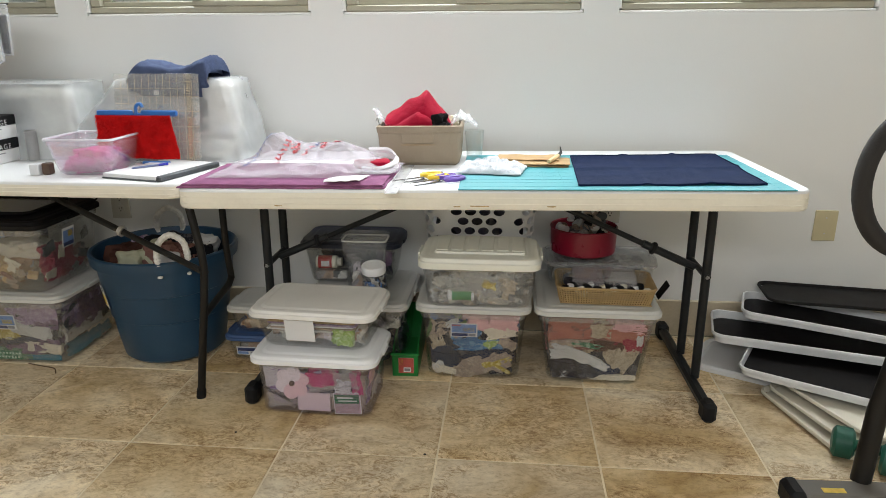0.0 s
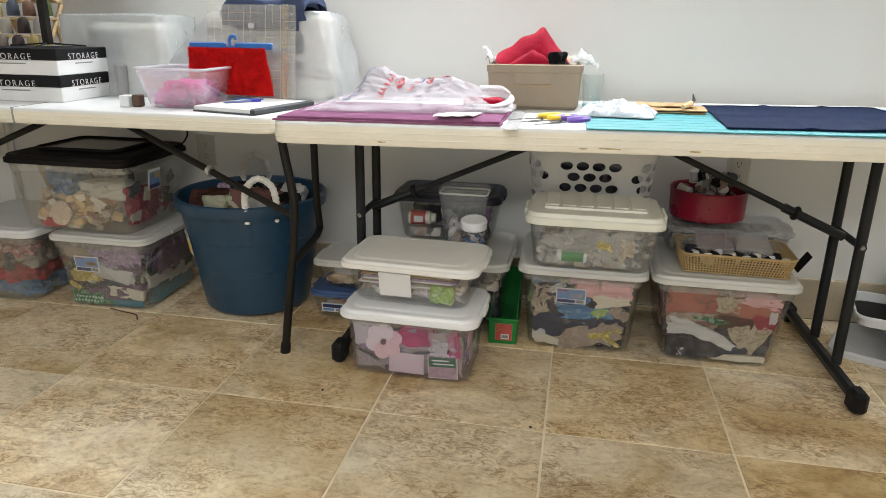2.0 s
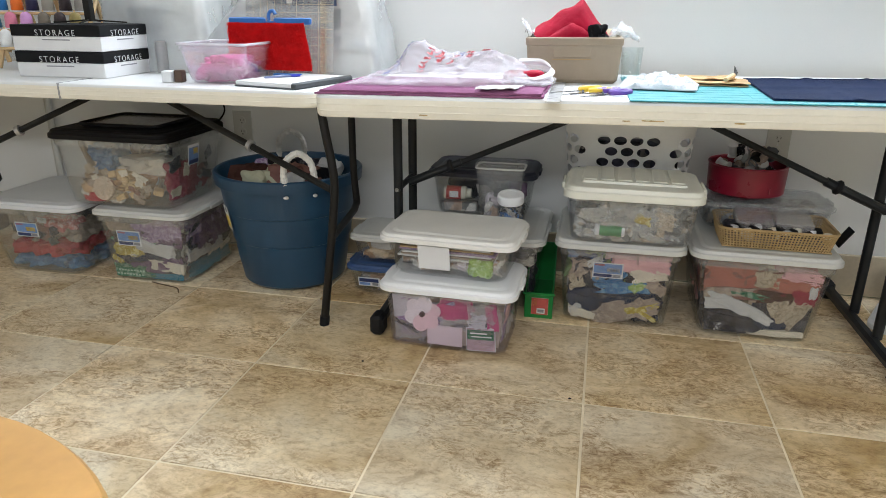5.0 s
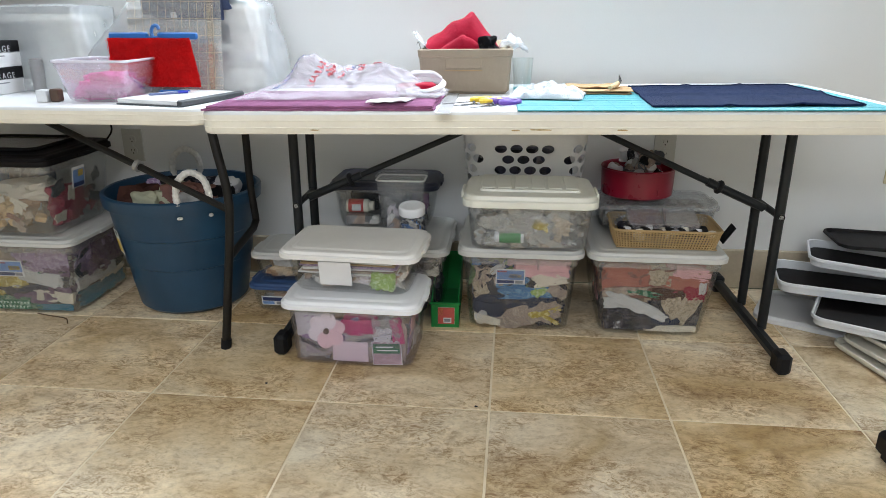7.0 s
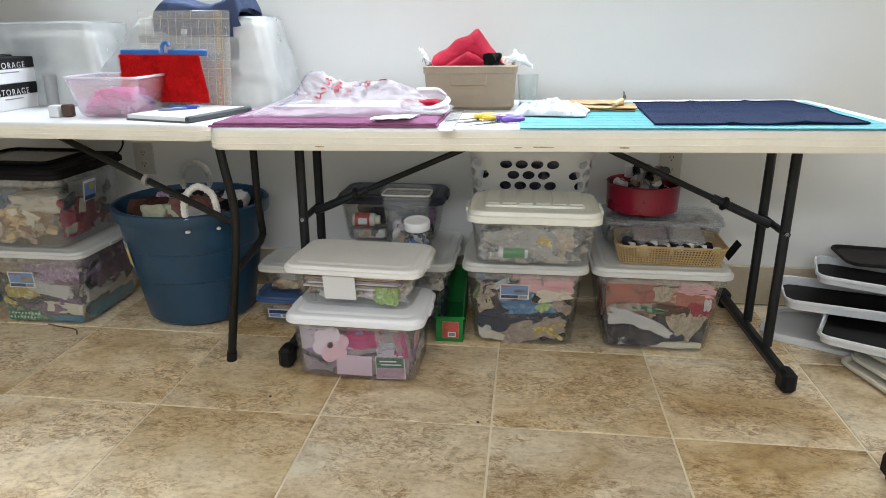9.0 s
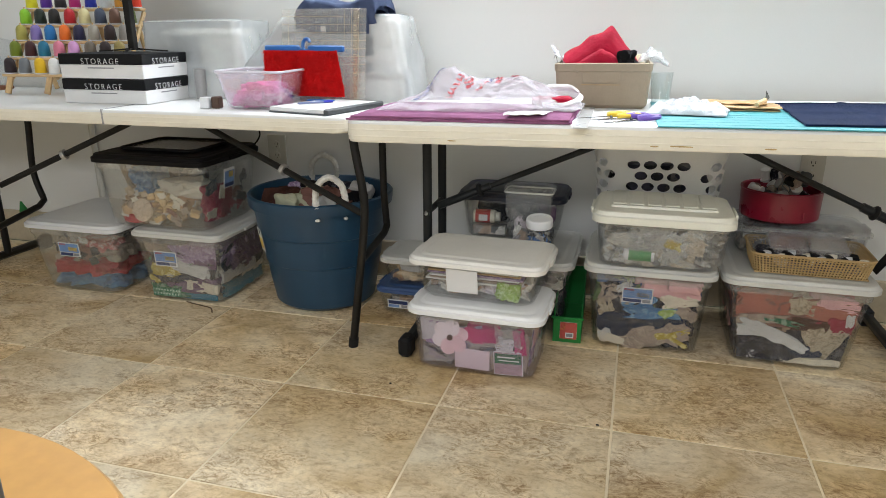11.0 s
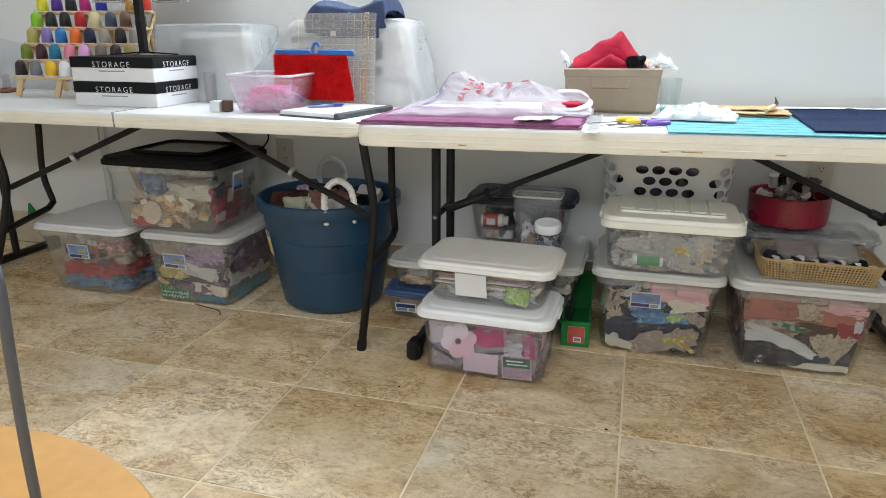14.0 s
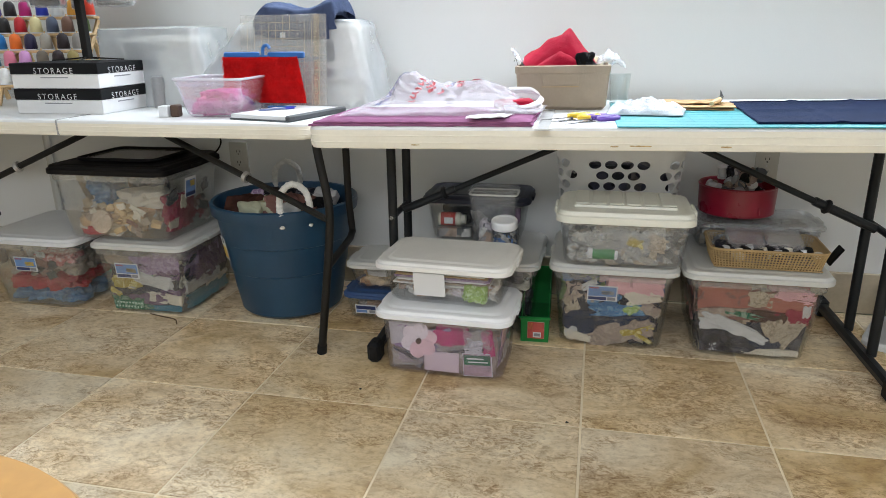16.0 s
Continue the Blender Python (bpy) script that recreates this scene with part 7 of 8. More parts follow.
# ---- behind and on the bins ----
def laundry_basket(m, w0, d0, w1, d1, h, r):
    """A tapered basket with rounded corners; oval holes are cut through its wall in staggered rows."""
    b = thing("laundry_basket", "white plastic laundry basket with oval holes", "laundry basket", m)
    lo, hi = rrect(w0, d0, r, 9), rrect(w1, d1, r, 9)

    def ring_at(ring, u):
        pts = [Vector(q) for q in ring] + [Vector(ring[0])]
        seg = [(q - p).length for p, q in zip(pts, pts[1:])]
        left = (u % 1.0) * sum(seg)
        for p, q, g in zip(pts, pts[1:], seg):
            if left <= g:
                return p.lerp(q, left / max(g, 1e-9))
            left -= g
        return pts[0]
    # the middle of the front side lies at u0
    us = [k / 2000 for k in range(2000)]
    u0 = min(us, key=lambda u: abs(ring_at(hi, u).x) + (9 if ring_at(hi, u).y > 0 else 0))

    def P(u, z):
        v = z / h
        q = ring_at(lo, u0 + u).lerp(ring_at(hi, u0 + u), v)
        return Vector((q.x, q.y, z))
    n, z0, step, rows = 22, 0.032, 0.0355, 7
    bm = bmesh.new()

    def quad(a, b_, c, d):
        bm.faces.new([bm.verts.new(P(*q)) for q in (a, b_, c, d)])
    for k in range(2 * n):
        a, c = k / (2 * n), (k + 1) / (2 * n)
        quad((a, 0.0), (c, 0.0), (c, z0), (a, z0))
        quad((a, z0 + rows * step), (c, z0 + rows * step), (c, h), (a, h))
    for row in range(rows):
        off = 0.0 if row % 2 else 0.5
        for k in range(n):
            a, c = (k + off - 0.5) / n, (k + off + 0.5) / n
            za, zc = z0 + row * step, z0 + (row + 1) * step
            mid = (k + off) % n
            near = min(mid, n - mid)
            if 1.8 < near < 2.6 or 5.2 < near < 6.2:
                h2 = (a + c) / 2
                quad((a, za), (h2, za), (h2, zc), (a, zc))
                quad((h2, za), (c, za), (c, zc), (h2, zc))
                continue
            cu, cz, ru, rz = (a + c) / 2, (za + zc) / 2, (c - a) / 2 * 0.80, step / 2 * 0.80
            N = 16
            inner, outer = [], []
            for i in range(N):
                t = 2 * math.pi * i / N + math.pi / N
                x, y = math.cos(t), math.sin(t)
                g = 1 / max(abs(x), abs(y))
                inner.append(bm.verts.new(P(cu + ru * x, cz + rz * y)))
                outer.append((x * g, y * g))
            ov = [bm.verts.new(P(cu + (c - a) / 2 * x, cz + step / 2 * y)) for x, y in outer]
            for i in range(N):
                j = (i + 1) % N
                (x1, y1), (x2, y2) = outer[i], outer[j]
                if abs(abs(x1) - 1) < 1e-6 and abs(abs(y2) - 1) < 1e-6 and abs(abs(y1) - 1) > 1e-6 or abs(abs(y1) - 1) < 1e-6 and abs(abs(x2) - 1) < 1e-6 and abs(abs(x1) - 1) > 1e-6:
                    e = bm.verts.new(P(cu + (c - a) / 2 * math.copysign(1, x1 + x2), cz + step / 2 * math.copysign(1, y1 + y2)))
                    bm.faces.new((ov[i], e, ov[j], inner[j], inner[i]))
                else:
                    bm.faces.new((ov[i], ov[j], inner[j], inner[i]))
    bmesh.ops.remove_doubles(bm, verts=bm.verts[:], dist=1e-5)
    bmesh.ops.recalc_face_normals(bm, faces=bm.faces[:])
    made = bmesh.ops.extrude_face_region(bm, geom=bm.faces[:], use_keep_orig=True)
    for v in made["geom"]:
        if isinstance(v, bmesh.types.BMVert):
            v.co -= Vector((v.co.x / w1, v.co.y / d1, 0)).normalized() * 0.003
    part("wall", bm, BASKET_WHITE, b)
    part("base", loft([(rrect(w0 - 0.01, d0 - 0.01, r * 0.9, 9), 0), (rrect(w0 - 0.01, d0 - 0.01, r * 0.9, 9), 0.004)]), BASKET_WHITE, b)
    rp = [Vector((x, y, h)) for x, y in rrect(w1 + 0.006, d1 + 0.006, r, 9)]
    part("rim", tube(rp + [rp[0]], 0.008, 10, None, False), BASKET_WHITE, b)
    return b


laundry_basket(at(0.082, 0.785, 0.2925, 0), 0.365, 0.19, 0.425, 0.235, 0.345, 0.085)
solid("dark_laundry", lump(0.32, 0.155, 0.25, 55, 0.12, 9, 8, 5), SCRAPS_DARK, "dark clothes inside a laundry basket", "clothes", at(0.082, 0.785, 0.298))

RP = thing("red_tin", "round red tin full of thread spools", "tin", at(0.462, 0.775, 0.3955))
part("pan", loft([(circle(0.112, 40), 0), (circle(0.117, 40), 0.004), (circle(0.120, 40), 0.088), (circle(0.1225, 40), 0.091), (circle(0.1205, 40), 0.094), (circle(0.117, 40), 0.090), (circle(0.112, 40), 0.008)]), RED_POT, RP)
part("hinge", box(0.006, 0.004, 0.022, 0.05, -0.111, 0.015, 0.001), RED_POT, RP)
rng = random.Random(9)
SPM = [TUBE, CARD, CL["taupe"], GREY_PLASTIC, CL["charcoal"], CARD, LID_PALE]
me_sp = {}
for k in range(26):
    c = rng.choice(SPM)
    a, r = rng.uniform(0, 6.28), rng.uniform(0.0, 0.082)
    if c.name not in me_sp:
        me_sp[c.name] = cut_mesh("spool", loft([(circle(0.016, 14), 0), (circle(0.016, 14), 0.004), (circle(0.011, 14), 0.005), (circle(0.013, 14), 0.02), (circle(0.011, 14), 0.035), (circle(0.016, 14), 0.036), (circle(0.016, 14), 0.04)]), c)
    o = new("thread_spool", me_sp[c.name])
    o.matrix_basis = RP.matrix_basis @ Matrix.Translation((r * math.cos(a), r * math.sin(a), 0.062 + 0.0020 * k)) @ Euler((rng.uniform(-1.3, 1.3), rng.uniform(-1.3, 1.3), 0)).to_matrix().to_4x4()
    tagged(o, "small thread spool heaped in the red tin", "spool", "spools in the tin")
part("filling", lump(0.20, 0.20, 0.075, 6, 0.2, 20, 6, 2.2), SCRAPS_DARK, RP, m=Matrix.Translation((0, 0, 0.009)))

# woven tray on the end bin
WB = thing("woven_tray", "tan woven plastic tray full of small boxes", "tray", at(0.520, 0.592, 0.2865, -1.5))
bw0, bd0, bw1, bd1, bh = 0.300, 0.185, 0.326, 0.205, 0.058
part("base", box(bw0, bd0, 0.004, 0, 0, 0, 0.001), TAN_WEAVE, WB)
for k in range(8):
    v = k / 7
    w, d = bw0 + (bw1 - bw0) * v, bd0 + (bd1 - bd0) * v
    pp = [Vector((x, y, 0.003 + v * (bh - 0.003))) for x, y in rrect(w, d, 0.03, 5)]
    part("hoop" if k < 7 else "rim", tube(pp + [pp[0]], 0.0017 if k < 7 else 0.0042, 6, None, False), TAN_WEAVE, WB)
lo, hi = rrect(bw0, bd0, 0.03, 5), rrect(bw1, bd1, 0.03, 5)
def along(ring, s):
    n = len(ring)
    seg = [(Vector(ring[(i + 1) % n]) - Vector(ring[i])).length for i in range(n)]
    s = s * sum(seg)
    for i in range(n):
        if s <= seg[i]:
            return Vector(ring[i]).lerp(Vector(ring[(i + 1) % n]), s / max(seg[i], 1e-9))
        s -= seg[i]
    return Vector(ring[0])
STAKE = bmesh.new()
for k in range(110):
    a, b = along(lo, k / 110), along(hi, k / 110)
    tube([(a.x, a.y, 0.002), (b.x, b.y, bh)], 0.0022, 5, STAKE)
tagged(part("weave", STAKE, TAN_WEAVE, WB), kind="stuff")
part("tag", box(0.004, 0.052, 0.062, 0, 0, 0, 0.001), CARD, WB, "black plastic tab", m=Matrix.Translation((0.180, -0.012, 0.006)) @ Matrix.Rotation(radians(32), 4, "Y"))
rng = random.Random(3)
for k in range(16):
    o = solid("bobbin", tube([(0, 0, 0), (0, 0, 0.012)], 0.012, 12) if k % 2 else box(0.03, 0.022, 0.02, 0, 0, 0, 0.003), (CARD, LID_PALE, CARD, LID_IVORY)[k % 4], "small bobbin lying in the woven tray", "bobbin", WB.matrix_basis @ Matrix.Translation((-0.135 + 0.018 * k, -0.072 + 0.02 * (k % 3), 0.036 + 0.006 * (k % 2))) @ Euler((rng.uniform(-0.4, 0.4), rng.uniform(-0.4, 0.4), rng.uniform(0, 3))).to_matrix().to_4x4(), "bobbins")
solid("dark_filling", lump(0.27, 0.15, 0.036, 9, 0.3, 26, 8, 5), SCRAPS_DARK, "dark notions filling a woven tray", "notions", WB.matrix_basis @ Matrix.Translation((0, 0, 0.0045)))
for x, w in ((-0.055, 0.105), (0.055, 0.105)):
    solid("clear_case", box(w, 0.10, 0.030, 0, 0, 0, 0.004), clear("hazy_case", (0.58, 0.55, 0.55), 0.30, 0.2), "small hazy plastic case in the woven tray", "case", WB.matrix_basis @ Matrix.Translation((x, 0.015, 0.046)) @ Matrix.Rotation(radians(14), 4, "X"), "small cases")

# green stacking bin
GN = thing("green_bin", "narrow bright green open bin with a red label", "bin", at(-0.168, 0.652, 0, 2))
gw, gl = 0.090, 0.33
bm = bmesh.new()
box(gw - 0.014, gl, 0.004, 0, 0, 0, 0.0, bm)
part("base", bm, GREEN, GN)
part("front", box(gw, 0.004, 0.082, 0, -gl / 2 - 0.002, 0, 0.001), GREEN, GN)
part("front_lip", box(gw + 0.012, 0.010, 0.008, 0, -gl / 2 - 0.003, 0.080, 0.003), GREEN, GN)
part("back", box(gw, 0.004, 0.150, 0, gl / 2, 0, 0.001), GREEN, GN)
for s in (-1, 1):
    side = bmesh.new()
    v = [side.verts.new((s * gw / 2 + q, y, z)) for q in (0, -s * 0.003) for y, z in ((-gl / 2, 0), (gl / 2, 0), (gl / 2, 0.15), (-gl / 2 + 0.07, 0.115), (-gl / 2, 0.085))]
    side.faces.new(v[:5])
    side.faces.new(v[5:][::-1])
    for i in range(5):
        j = (i + 1) % 5
        side.faces.new((v[i], v[j], v[j + 5], v[i + 5]))
    part("side", side, GREEN, GN)
sticker(GN, 0.004, -gl / 2 - 0.0048, 0.042, 0.054, 0.058, [(RED_INK, 0.5, 0.5, 0.99, 0.99), (YELLOW_INK, 0.16, 0.74, 0.3, 0.44)], 0)
part("barcode", box(0.026, 0.0006, 0.018, 0.008, -gl / 2 - 0.0072, 0.018), PAPER, GN, smooth=0)
part("barcode_lines", box(0.020, 0.0006, 0.010, 0.008, -gl / 2 - 0.0080, 0.022), GREY_INK, GN, smooth=0)

# jars on the bin behind the white lids
ZB = 0.2665
BT = thing("craft_bottle", "ivory bottle with a red label lying on a flat case", "bottle", at(-0.482, 0.737, ZB + 0.0685, 3) @ Matrix.Scale(0.92, 4))
part("bottle", tube([(-0.055, 0, 0), (-0.050, 0, 0), (0.028, 0, 0), (0.034, 0, 0), (0.05, 0, 0)], [0.022, 0.026, 0.026, 0.018, 0.018], 18), LID_IVORY, BT)
part("label", tube([(-0.045, 0, 0), (0.012, 0, 0)], 0.0266, 18, None, False), plain("red_label", (0.45, 0.035, 0.03), 0.5, 0.2, 60), BT)
part("print", box(0.034, 0.0006, 0.024, -0.014, -0.0272, -0.012), PAPER, BT, smooth=0)
CS = thing("flat_case", "flat clear case with pale sheets inside a bin", "case", at(-0.473, 0.748, ZB + 0.0055, 2))
part("case", box(0.13, 0.09, 0.0385, 0, 0, 0, 0.004), BIN_HAZY, CS)
part("sheets", box(0.115, 0.075, 0.030, 0, 0, 0.004, 0.002), SCRAPS_PALE, CS)
JB = thing("square_canister", "clear square canister with a hinged lid", "canister", at(-0.318, 0.628, ZB, 0))
part("body", shell(0.118, 0.072, 0.150, 0.086, 0.195, 0.014, 0.002), BIN_HAZY, JB)
part("lid", lid_mesh(0.165, 0.100, 0.020, 0.016, 0.004, 0.02), BIN_HAZY, JB, m=Matrix.Translation((0, 0, 0.196)))
for sx in (-1, 1):
    part("corner_edge", tube([(sx * 0.058, -0.035, 0.004), (sx * 0.073, -0.041, 0.19)], 0.0022, 6), BIN_HAZY, JB)
part("rim", tube([Vector((x, y, 0.196)) for x, y in rrect(0.158, 0.094, 0.016, 5)] + [Vector((*rrect(0.158, 0.094, 0.016, 5)[0], 0.196))], 0.003, 8, None, False), LID_HAZE, JB)
held(JB, SCRAPS_PALE, 0, 0, 0.004, 0.105, 0.062, 0.09, 140, "odds and ends in a clear canister", name="notions")
JR = thing("button_jar", "clear jar of dark buttons with a white lid", "jar", at(-0.270, 0.537, ZB) @ Matrix.Scale(1.08, 4))
part("glass", loft([(circle(0.036, 28), 0), (circle(0.042, 28), 0.006), (circle(0.042, 28), 0.088), (circle(0.034, 28), 0.100), (circle(0.034, 28), 0.108), (circle(0.032, 28), 0.108), (circle(0.039, 28), 0.085), (circle(0.039, 28), 0.008)]), BIN, JR)
lid = part("lid", loft([(circle(0.038, 28), 0.100), (circle(0.039, 28), 0.102), (circle(0.039, 28), 0.122), (circle(0.036, 28), 0.126), (circle(0.028, 28), 0.126), (circle(0.026, 28), 0.124)]), LID_WHITE, JR, m=Matrix.Rotation(radians(8), 4, "X"))
part("buttons", lump(0.074, 0.074, 0.082, 141, 0.2, 40, 7, 2.4), prints("button_mix", [(0.03, 0.03, 0.04), (0.5, 0.48, 0.45), (0.05, 0.15, 0.4), (0.02, 0.02, 0.03), (0.4, 0.38, 0.36)], 90), JR, m=Matrix.Translation((0, 0, 0.008)))

# odd bits beside the black-lidded bin
TW = thing("twine_coil", "tan coil of twine hanging over a bin lid", "twine", at(-2.02, 0.80, 0.33))
part("coil", tube(curve_points([(0, 0, 0.0), (-0.02, 0, 0.05), (-0.045, 0.01, 0.10), (-0.03, 0.02, 0.15), (0.01, 0.01, 0.16), (0.03, 0, 0.12), (0.02, 0, 0.06), (0.045, -0.01, 0.03), (0.06, 0, 0.0)], 6), 0.012, 8), plain("tan_twine", (0.30, 0.22, 0.13), 0.9, 0.3, 60, 300, 0.5), TW)
GP = thing("toy_cone", "small dark green paper cone by the baseboard", "paper cone", at(-2.72, 0.86, 0.154))
part("cone", loft([([(0, 0), (0.05, 0.0), (0.05, 0.02), (0, 0.02)], 0), ([(0.01, 0.005), (0.013, 0.005), (0.013, 0.012), (0.01, 0.012)], 0.06)]), GREEN, GP)

# ---- cables and wall plates ----
solid("cable", tube(curve_points([(-1.45, 0.86, 0.69), (-1.43, 0.82, 0.64), (-1.40, 0.80, 0.58), (-1.44, 0.80, 0.53), (-1.50, 0.82, 0.50)], 8), 0.0035, 6), RUBBER, "thin black cable hanging behind the table", "cable")
solid("floor_thread", tube(curve_points([(-1.56, 0.455, 0.0025), (-1.50, 0.44, 0.0025), (-1.44, 0.425, 0.0025), (-1.41, 0.39, 0.0025)], 6), 0.0022, 6), plain("brown_thread", (0.12, 0.07, 0.035), 0.8), "brown thread end lying on the tiles", "thread")


def wall_plate(x, z, w, h, mat, sockets, label):
    p = thing("wall_plate", label, "wall plate", at(x, BACK - 0.006, z), "wall plates")
    part("plate", box(w, 0.007, h, 0, 0.0022, -h / 2, 0.002), mat, p)
    for s in ((-0.022, 0.022) if sockets else ()):
        o = part("socket", loft([(circle(0.016, 20), 0), (circle(0.0155, 20), 0.002)]), mat, p, m=Matrix.Translation((0, -0.0012, s)) @ Matrix.Rotation(radians(90), 4, "X"))
        for dx in (-0.006, 0.006):
            part("slot", box(0.002, 0.001, 0.008, dx, -0.0035, s - 0.001), RUBBER, p, smooth=0)
        part("slot", tube([(0, -0.0030, s - 0.008), (0, -0.0042, s - 0.008)], 0.0026, 8), RUBBER, p)
    for s in ((0,) if sockets else (-0.03, 0.03)):
        part("screw", tube([(0, -0.001, s), (0, -0.0026, s)], 0.003, 8), ZINC, p)


wall_plate(1.369, 0.467, 0.082, 0.117, PLATE_BEIGE, False, "blank beige wall plate")
wall_plate(0.575, 0.520, 0.075, 0.117, PLATE_WHITE, True, "white double wall socket")
wall_plate(-1.400, 0.500, 0.080, 0.125, PLATE_WHITE, True, "white double wall socket behind the tub")
solid("pipe_cover", tube([(-2.285, 0.912, 0.155), (-2.285, 0.912, 0.74)], 0.014, 10), PLATE_WHITE, "white pipe running up the wall", "pipe")

# ---- the heap of lids by the wall ----
def loose_lid(label, m, w, d, rim, top=None, h=0.030, flip=True, mat2=None):
    """A rectangular bin lid; flip: lying with its hollow side up."""
    l = thing("bin_lid", label, "bin lid", m, "loose bin lids")
    t = 0.0035
    part("rim", loft([(rrect(w, d, 0.035, 6), 0), (rrect(w + 0.006, d + 0.006, 0.037, 6), h - 0.002), (rrect(w + 0.010, d + 0.010, 0.038, 6), h), (rrect(w + 0.018, d + 0.018, 0.042, 6), h - 0.001), (rrect(w + 0.020, d + 0.020, 0.042, 6), h - 0.010), (rrect(w + 0.014, d + 0.014, 0.04, 6), h - 0.011)] if flip else
                      [(rrect(w + 0.02, d + 0.02, 0.06, 6), 0), (rrect(w + 0.02, d + 0.02, 0.06, 6), h - 0.008), (rrect(w + 0.006, d + 0.006, 0.055, 6), h), (rrect(w - 0.03, d - 0.03, 0.05, 6), h), (rrect(w - 0.045, d - 0.045, 0.045, 6), h - 0.006)], None, False, False), rim, l)
    part("panel", loft([(rrect(w, d, 0.05, 6), 0), (rrect(w, d, 0.05, 6), t)] if flip else [(rrect(w - 0.04, d - 0.04, 0.045, 6), h - 0.010), (rrect(w - 0.04, d - 0.04, 0.045, 6), h - 0.005)]), top or rim, l)
    return l


def lay(x, y, z, turn=0, roll=0, tilt=0):
    return Matrix.Translation((x, y, z)) @ Matrix.Rotation(radians(turn), 4, "Z") @ Matrix.Rotation(radians(roll), 4, "Y") @ Matrix.Rotation(radians(tilt), 4, "X")


loose_lid("pale frosted bin lid lying flat on the tiles", lay(1.055, 0.690, 0.001, -28, 0, 0), 0.30, 0.26, LID_PALE, None, 0.022, False)
loose_lid("ivory bin lid lying on the tiles", lay(1.290, 0.330, 0.002, 15, 0, 0), 0.41, 0.40, LID_IVORY, None, 0.020, True)
loose_lid("ivory bin lid stacked on another lid", lay(1.315, 0.345, 0.024, 18, -1, 0), 0.40, 0.39, LID_IVORY, None, 0.018, True)
loose_lid("ivory bin lid stacked on other lids", lay(1.345, 0.365, 0.047, 21, -1, 0), 0.39, 0.38, LID_IVORY, None, 0.018, True)
loose_lid("white-rimmed dark bin lid on a heap of lids", lay(1.310, 0.470, 0.070, -28, 1.0, 0), 0.60, 0.36, LID_PALE, LID_BLACK, 0.030, True)
loose_lid("white-rimmed black bin lid on a heap of lids", lay(1.262, 0.668, 0.104, -14, 1.0, -1), 0.64, 0.25, LID_PALE, LID_BLACK, 0.034, True)
loose_lid("hazy white bin lid tilted on a heap of lids", lay(1.360, 0.690, 0.168, -19, 2.5, 0), 0.62, 0.22, LID_PALE, LID_BLACK, 0.030, True)
loose_lid("thin black bin lid on top of a heap of lids", lay(1.450, 0.745, 0.240, -7, 0.5, -2), 0.64, 0.22, LID_BLACK, LID_BLACK, 0.014, True)

# ---- exercise bike and dumbbells ----
BK = thing("exercise_bike", "exercise bike with a grey floor bar and black grips", "exercise bike", at(0.885, -0.145, 0, 2))
part("floor_bar", box(0.70, 0.075, 0.050, 0.365, 0, 0.020, 0.008), BIKE_GREY, BK)
for x in (0.025, 0.70):
    part("end_cap", box(0.045, 0.085, 0.062, x, 0, 0.014, 0.012), RUBBER, BK)
    part("foot_pad", box(0.06, 0.06, 0.020, x + 0.02, 0, 0, 0.005), RUBBER, BK)
part("warning_label", box(0.055, 0.018, 0.0008, 0.115, -0.012, 0.0705), YELLOW_INK, BK)
part("upright", tube([(0.205, 0.04, 0.065), (0.225, 0.06, 0.25), (0.30, 0.09, 0.62), (0.36, 0.10, 0.85)], [0.024, 0.024, 0.025, 0.025], 14), BLACKSTEEL, BK)
loop = [Vector((0.092 + 0.13 * (1 - math.cos(a)), 0.06, 0.83 + 0.165 * math.sin(a))) for a in [(-0.62 + 1.24 * i / 30) * math.pi for i in range(31)]]
part("grip", tube(loop, 0.021, 12), FOAMGRIP, BK, "black foam grip loop")
part("bracket", tube([loop[0], (0.345, 0.09, 0.70)], 0.016, 10), BLACKSTEEL, BK)
part("bracket", tube([loop[-1], (0.36, 0.10, 0.85)], 0.016, 10), BLACKSTEEL, BK)


def dumbbell(m):
    d = thing("dumbbell", "green vinyl dumbbell lying on the tiles", "dumbbell", m, "dumbbells")
    part("bar", tube([(-0.065, 0, 0.045), (0.065, 0, 0.045)], 0.015, 12), DUMBBELL, d)
    for s in (-1, 1):
        part("head", tube([(s * 0.050, 0, 0.045), (s * 0.058, 0, 0.045), (s * 0.098, 0, 0.045), (s * 0.106, 0, 0.045)], [0.034, 0.045, 0.045, 0.034], 12), DUMBBELL, d)
    return d


dumbbell(at(1.215, 0.085, 0, -22))
dumbbell(at(1.300, -0.010, 0, -30))

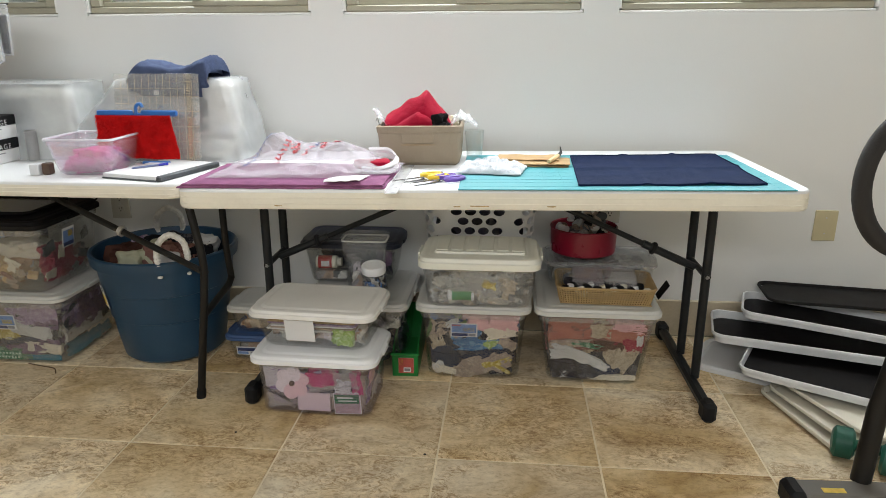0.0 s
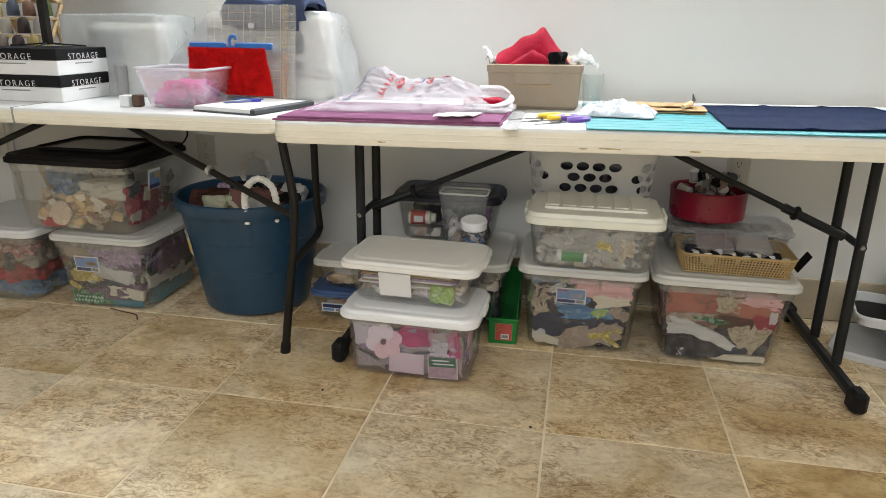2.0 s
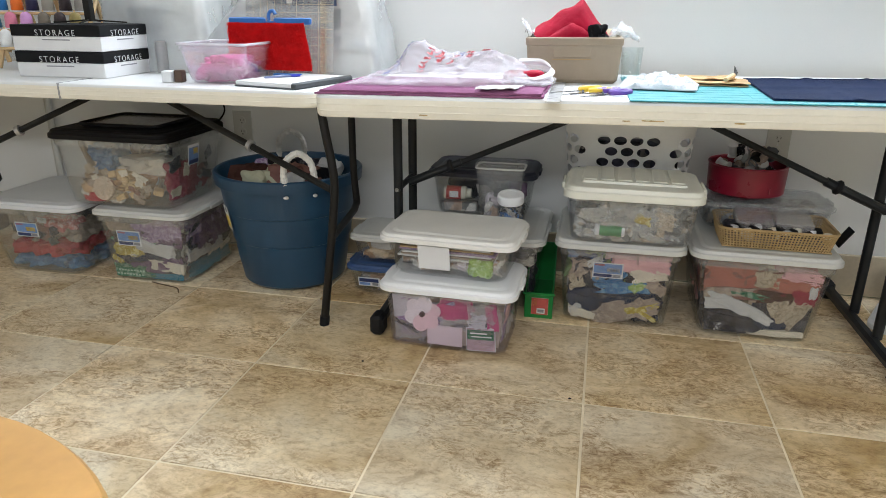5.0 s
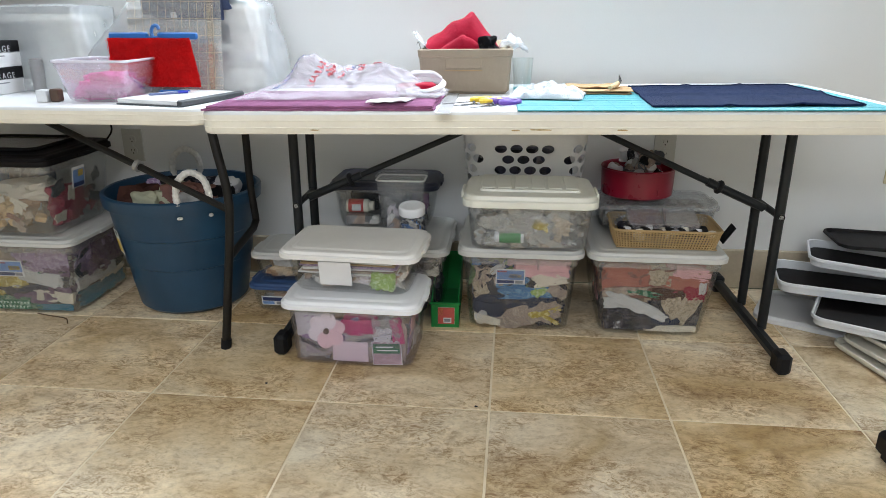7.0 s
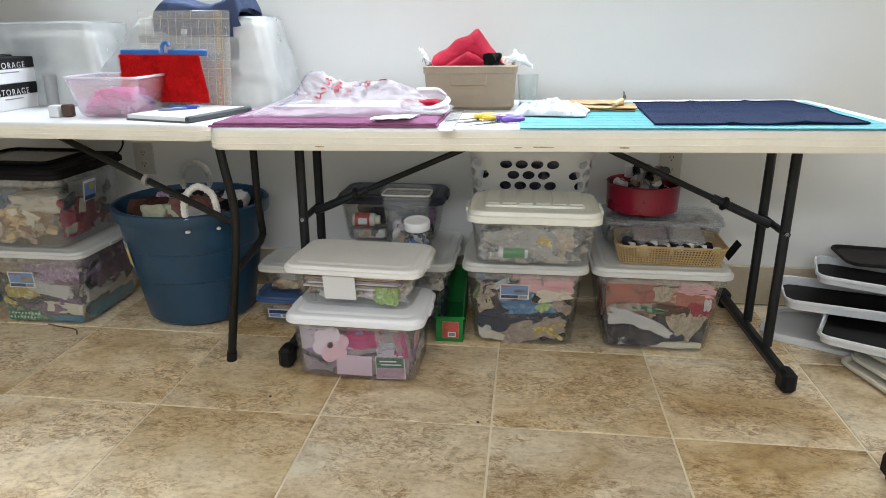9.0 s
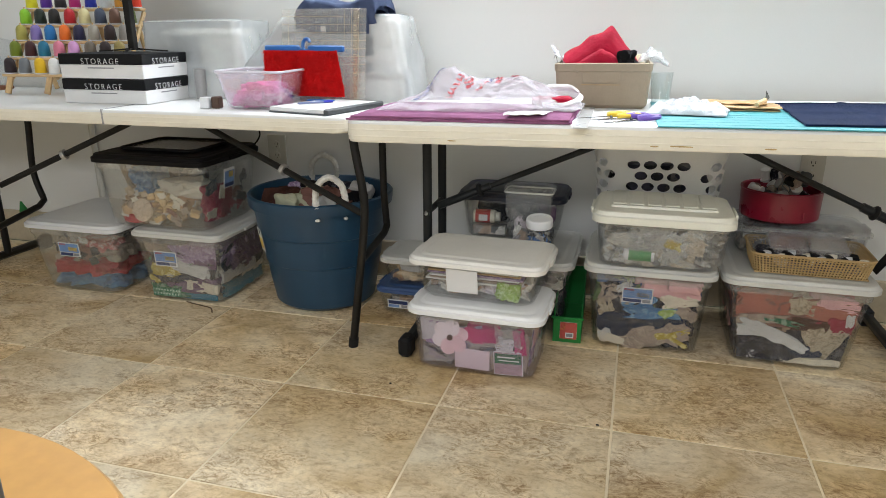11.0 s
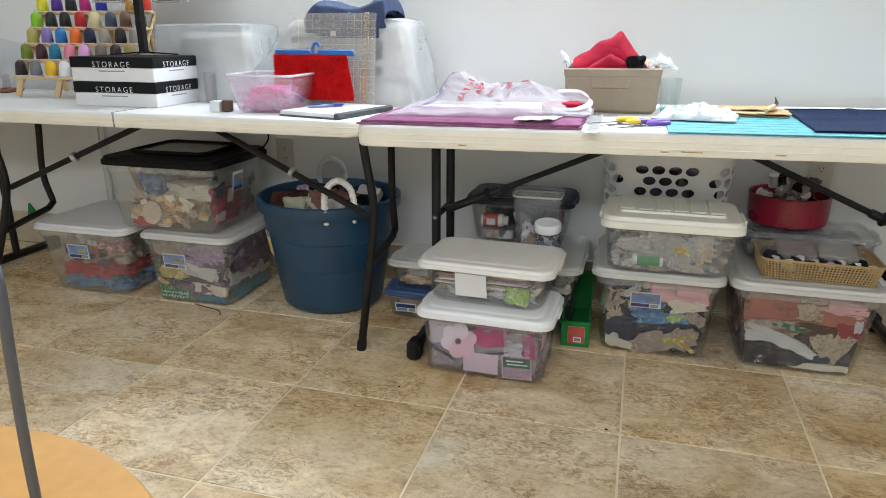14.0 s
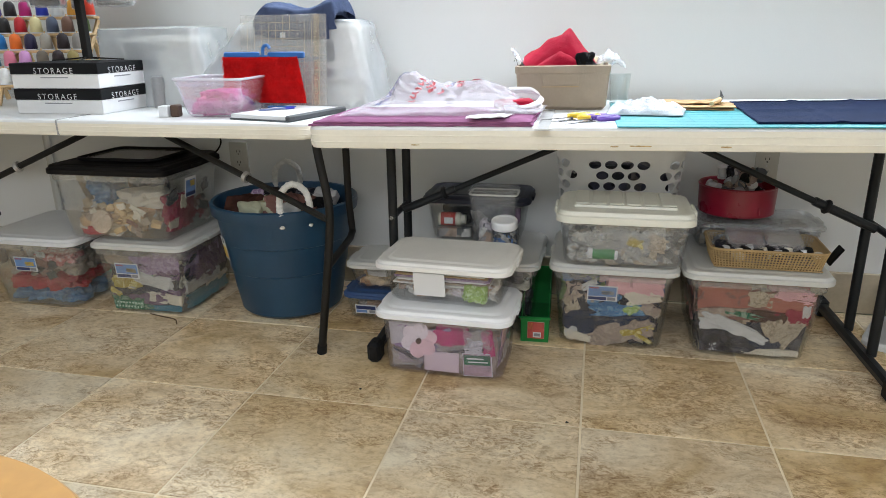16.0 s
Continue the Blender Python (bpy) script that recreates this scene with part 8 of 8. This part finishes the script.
# ---- the round seat near the camera ----
ST = thing("round_stool", "round varnished oak stool with bent grey steel tubes", "stool", at(-0.492, -1.443, 0, 0))
part("seat", loft([(circle(0.255, 64), 0.618), (circle(0.265, 64), 0.624), (circle(0.265, 64), 0.644), (circle(0.261, 64), 0.650)]), OAK, ST)
for a in (30, 150, 270):
    c, s = math.cos(radians(a)), math.sin(radians(a))
    part("leg", tube([(0.17 * c, 0.17 * s, 0.619), (0.21 * c, 0.21 * s, 0.0)], 0.013, 10), TUBE, ST)
for pts in (((0.009, 0.198, 0.650), (0.017, 0.194, 0.693), (0.019, 0.193, 0.732), (0.035, 0.183, 0.778), (0.065, 0.170, 0.787), (0.086, 0.160, 0.771), (0.094, 0.156, 0.729), (0.099, 0.153, 0.680), (0.097, 0.154, 0.650)),
            ((0.000, 0.216, 0.650), (0.004, 0.219, 0.750), (0.022, 0.211, 0.821), (0.051, 0.197, 0.843), (0.092, 0.177, 0.854), (0.129, 0.159, 0.853), (0.142, 0.152, 0.838), (0.137, 0.154, 0.793), (0.129, 0.158, 0.722), (0.125, 0.161, 0.650))):
    pts = [(x - 0.011, y - 0.006, z) for x, y, z in pts]
    part("steel_loop", tube(curve_points(pts, 6), 0.0033, 12), TUBE, ST, "bent grey steel tube")
    for q in (pts[0], pts[-1]):
        part("flange", loft([(circle(0.0105, 20), 0), (circle(0.010, 20), 0.0012), (circle(0.006, 20), 0.0022), (circle(0.0058, 20), 0.006)]), ZINC, ST, "round zinc flange", m=Matrix.Translation(q))

# crumbs on the tiles and the rust on the table's rim
for x, y in ((-2.105, 0.105), (-0.035, 0.012), (-0.62, 0.075), (1.05, -0.02)):
    solid("crumb", lump(0.009, 0.006, 0.004, x * 9, 0.4, 200, 2, 2), RUBBER, "tiny dark crumb lying on the tiles", "crumb", at(x, y, 0.0002), "crumbs")
RUST = plain("rust_stain", (0.46, 0.33, 0.14), 0.8, 0.5, 90, 300, 0.3)
for x, w, z in ((0.862, 0.055, -0.0365), (0.80, 0.02, -0.038), (1.06, 0.03, -0.037), (0.30, 0.025, -0.0375)):
    part("rust_stain", lump(w, 0.0020, 0.0035, x * 7, 0.5, 120, 4, 2.5), RUST, RT, "brown rust stain", m=Matrix.Translation((x, -0.0016, RZ - 0.010 + z + 0.0096 * (x - RL / 2))))


# ---- floor tiles, last ----
T = 0.457
fl = thing("floor", "beige stone-look floor tiles with pale grout", "floor", kind="structure")
part("grout_bed", box(RIGHT - LEFT, BACK - FRONT, 0.05, (LEFT + RIGHT) / 2, (BACK + FRONT) / 2, -0.0525), GROUT, fl, "pale sandy grout", smooth=0)
tile_mesh = {}


def tile_of(w, d):
    key = (round(w, 3), round(d, 3))
    if key not in tile_mesh:
        b = 0.0011
        tile_mesh[key] = cut_mesh("tile", loft([(rrect(w, d, 0.002, 1), -0.01), (rrect(w, d, 0.002, 1), -b), (rrect(w - 2 * b, d - 2 * b, 0.002, 1), 0)], None, False, True), STONE, 30)
    return tile_mesh[key]


for i in range(-11, 8):
    for j in range(-10, 3):
        x0, x1, y0, y1 = max(i * T, LEFT), min((i + 1) * T, RIGHT), max(j * T, FRONT), min((j + 1) * T, BACK - 0.001)
        if x1 - x0 < 0.03 or y1 - y0 < 0.03:
            continue
        o = new("tile", tile_of(x1 - x0 - 0.006, y1 - y0 - 0.006))
        o.parent = fl
        o.matrix_basis = Matrix.Translation(((x0 + x1) / 2, (y0 + y1) / 2, 0))
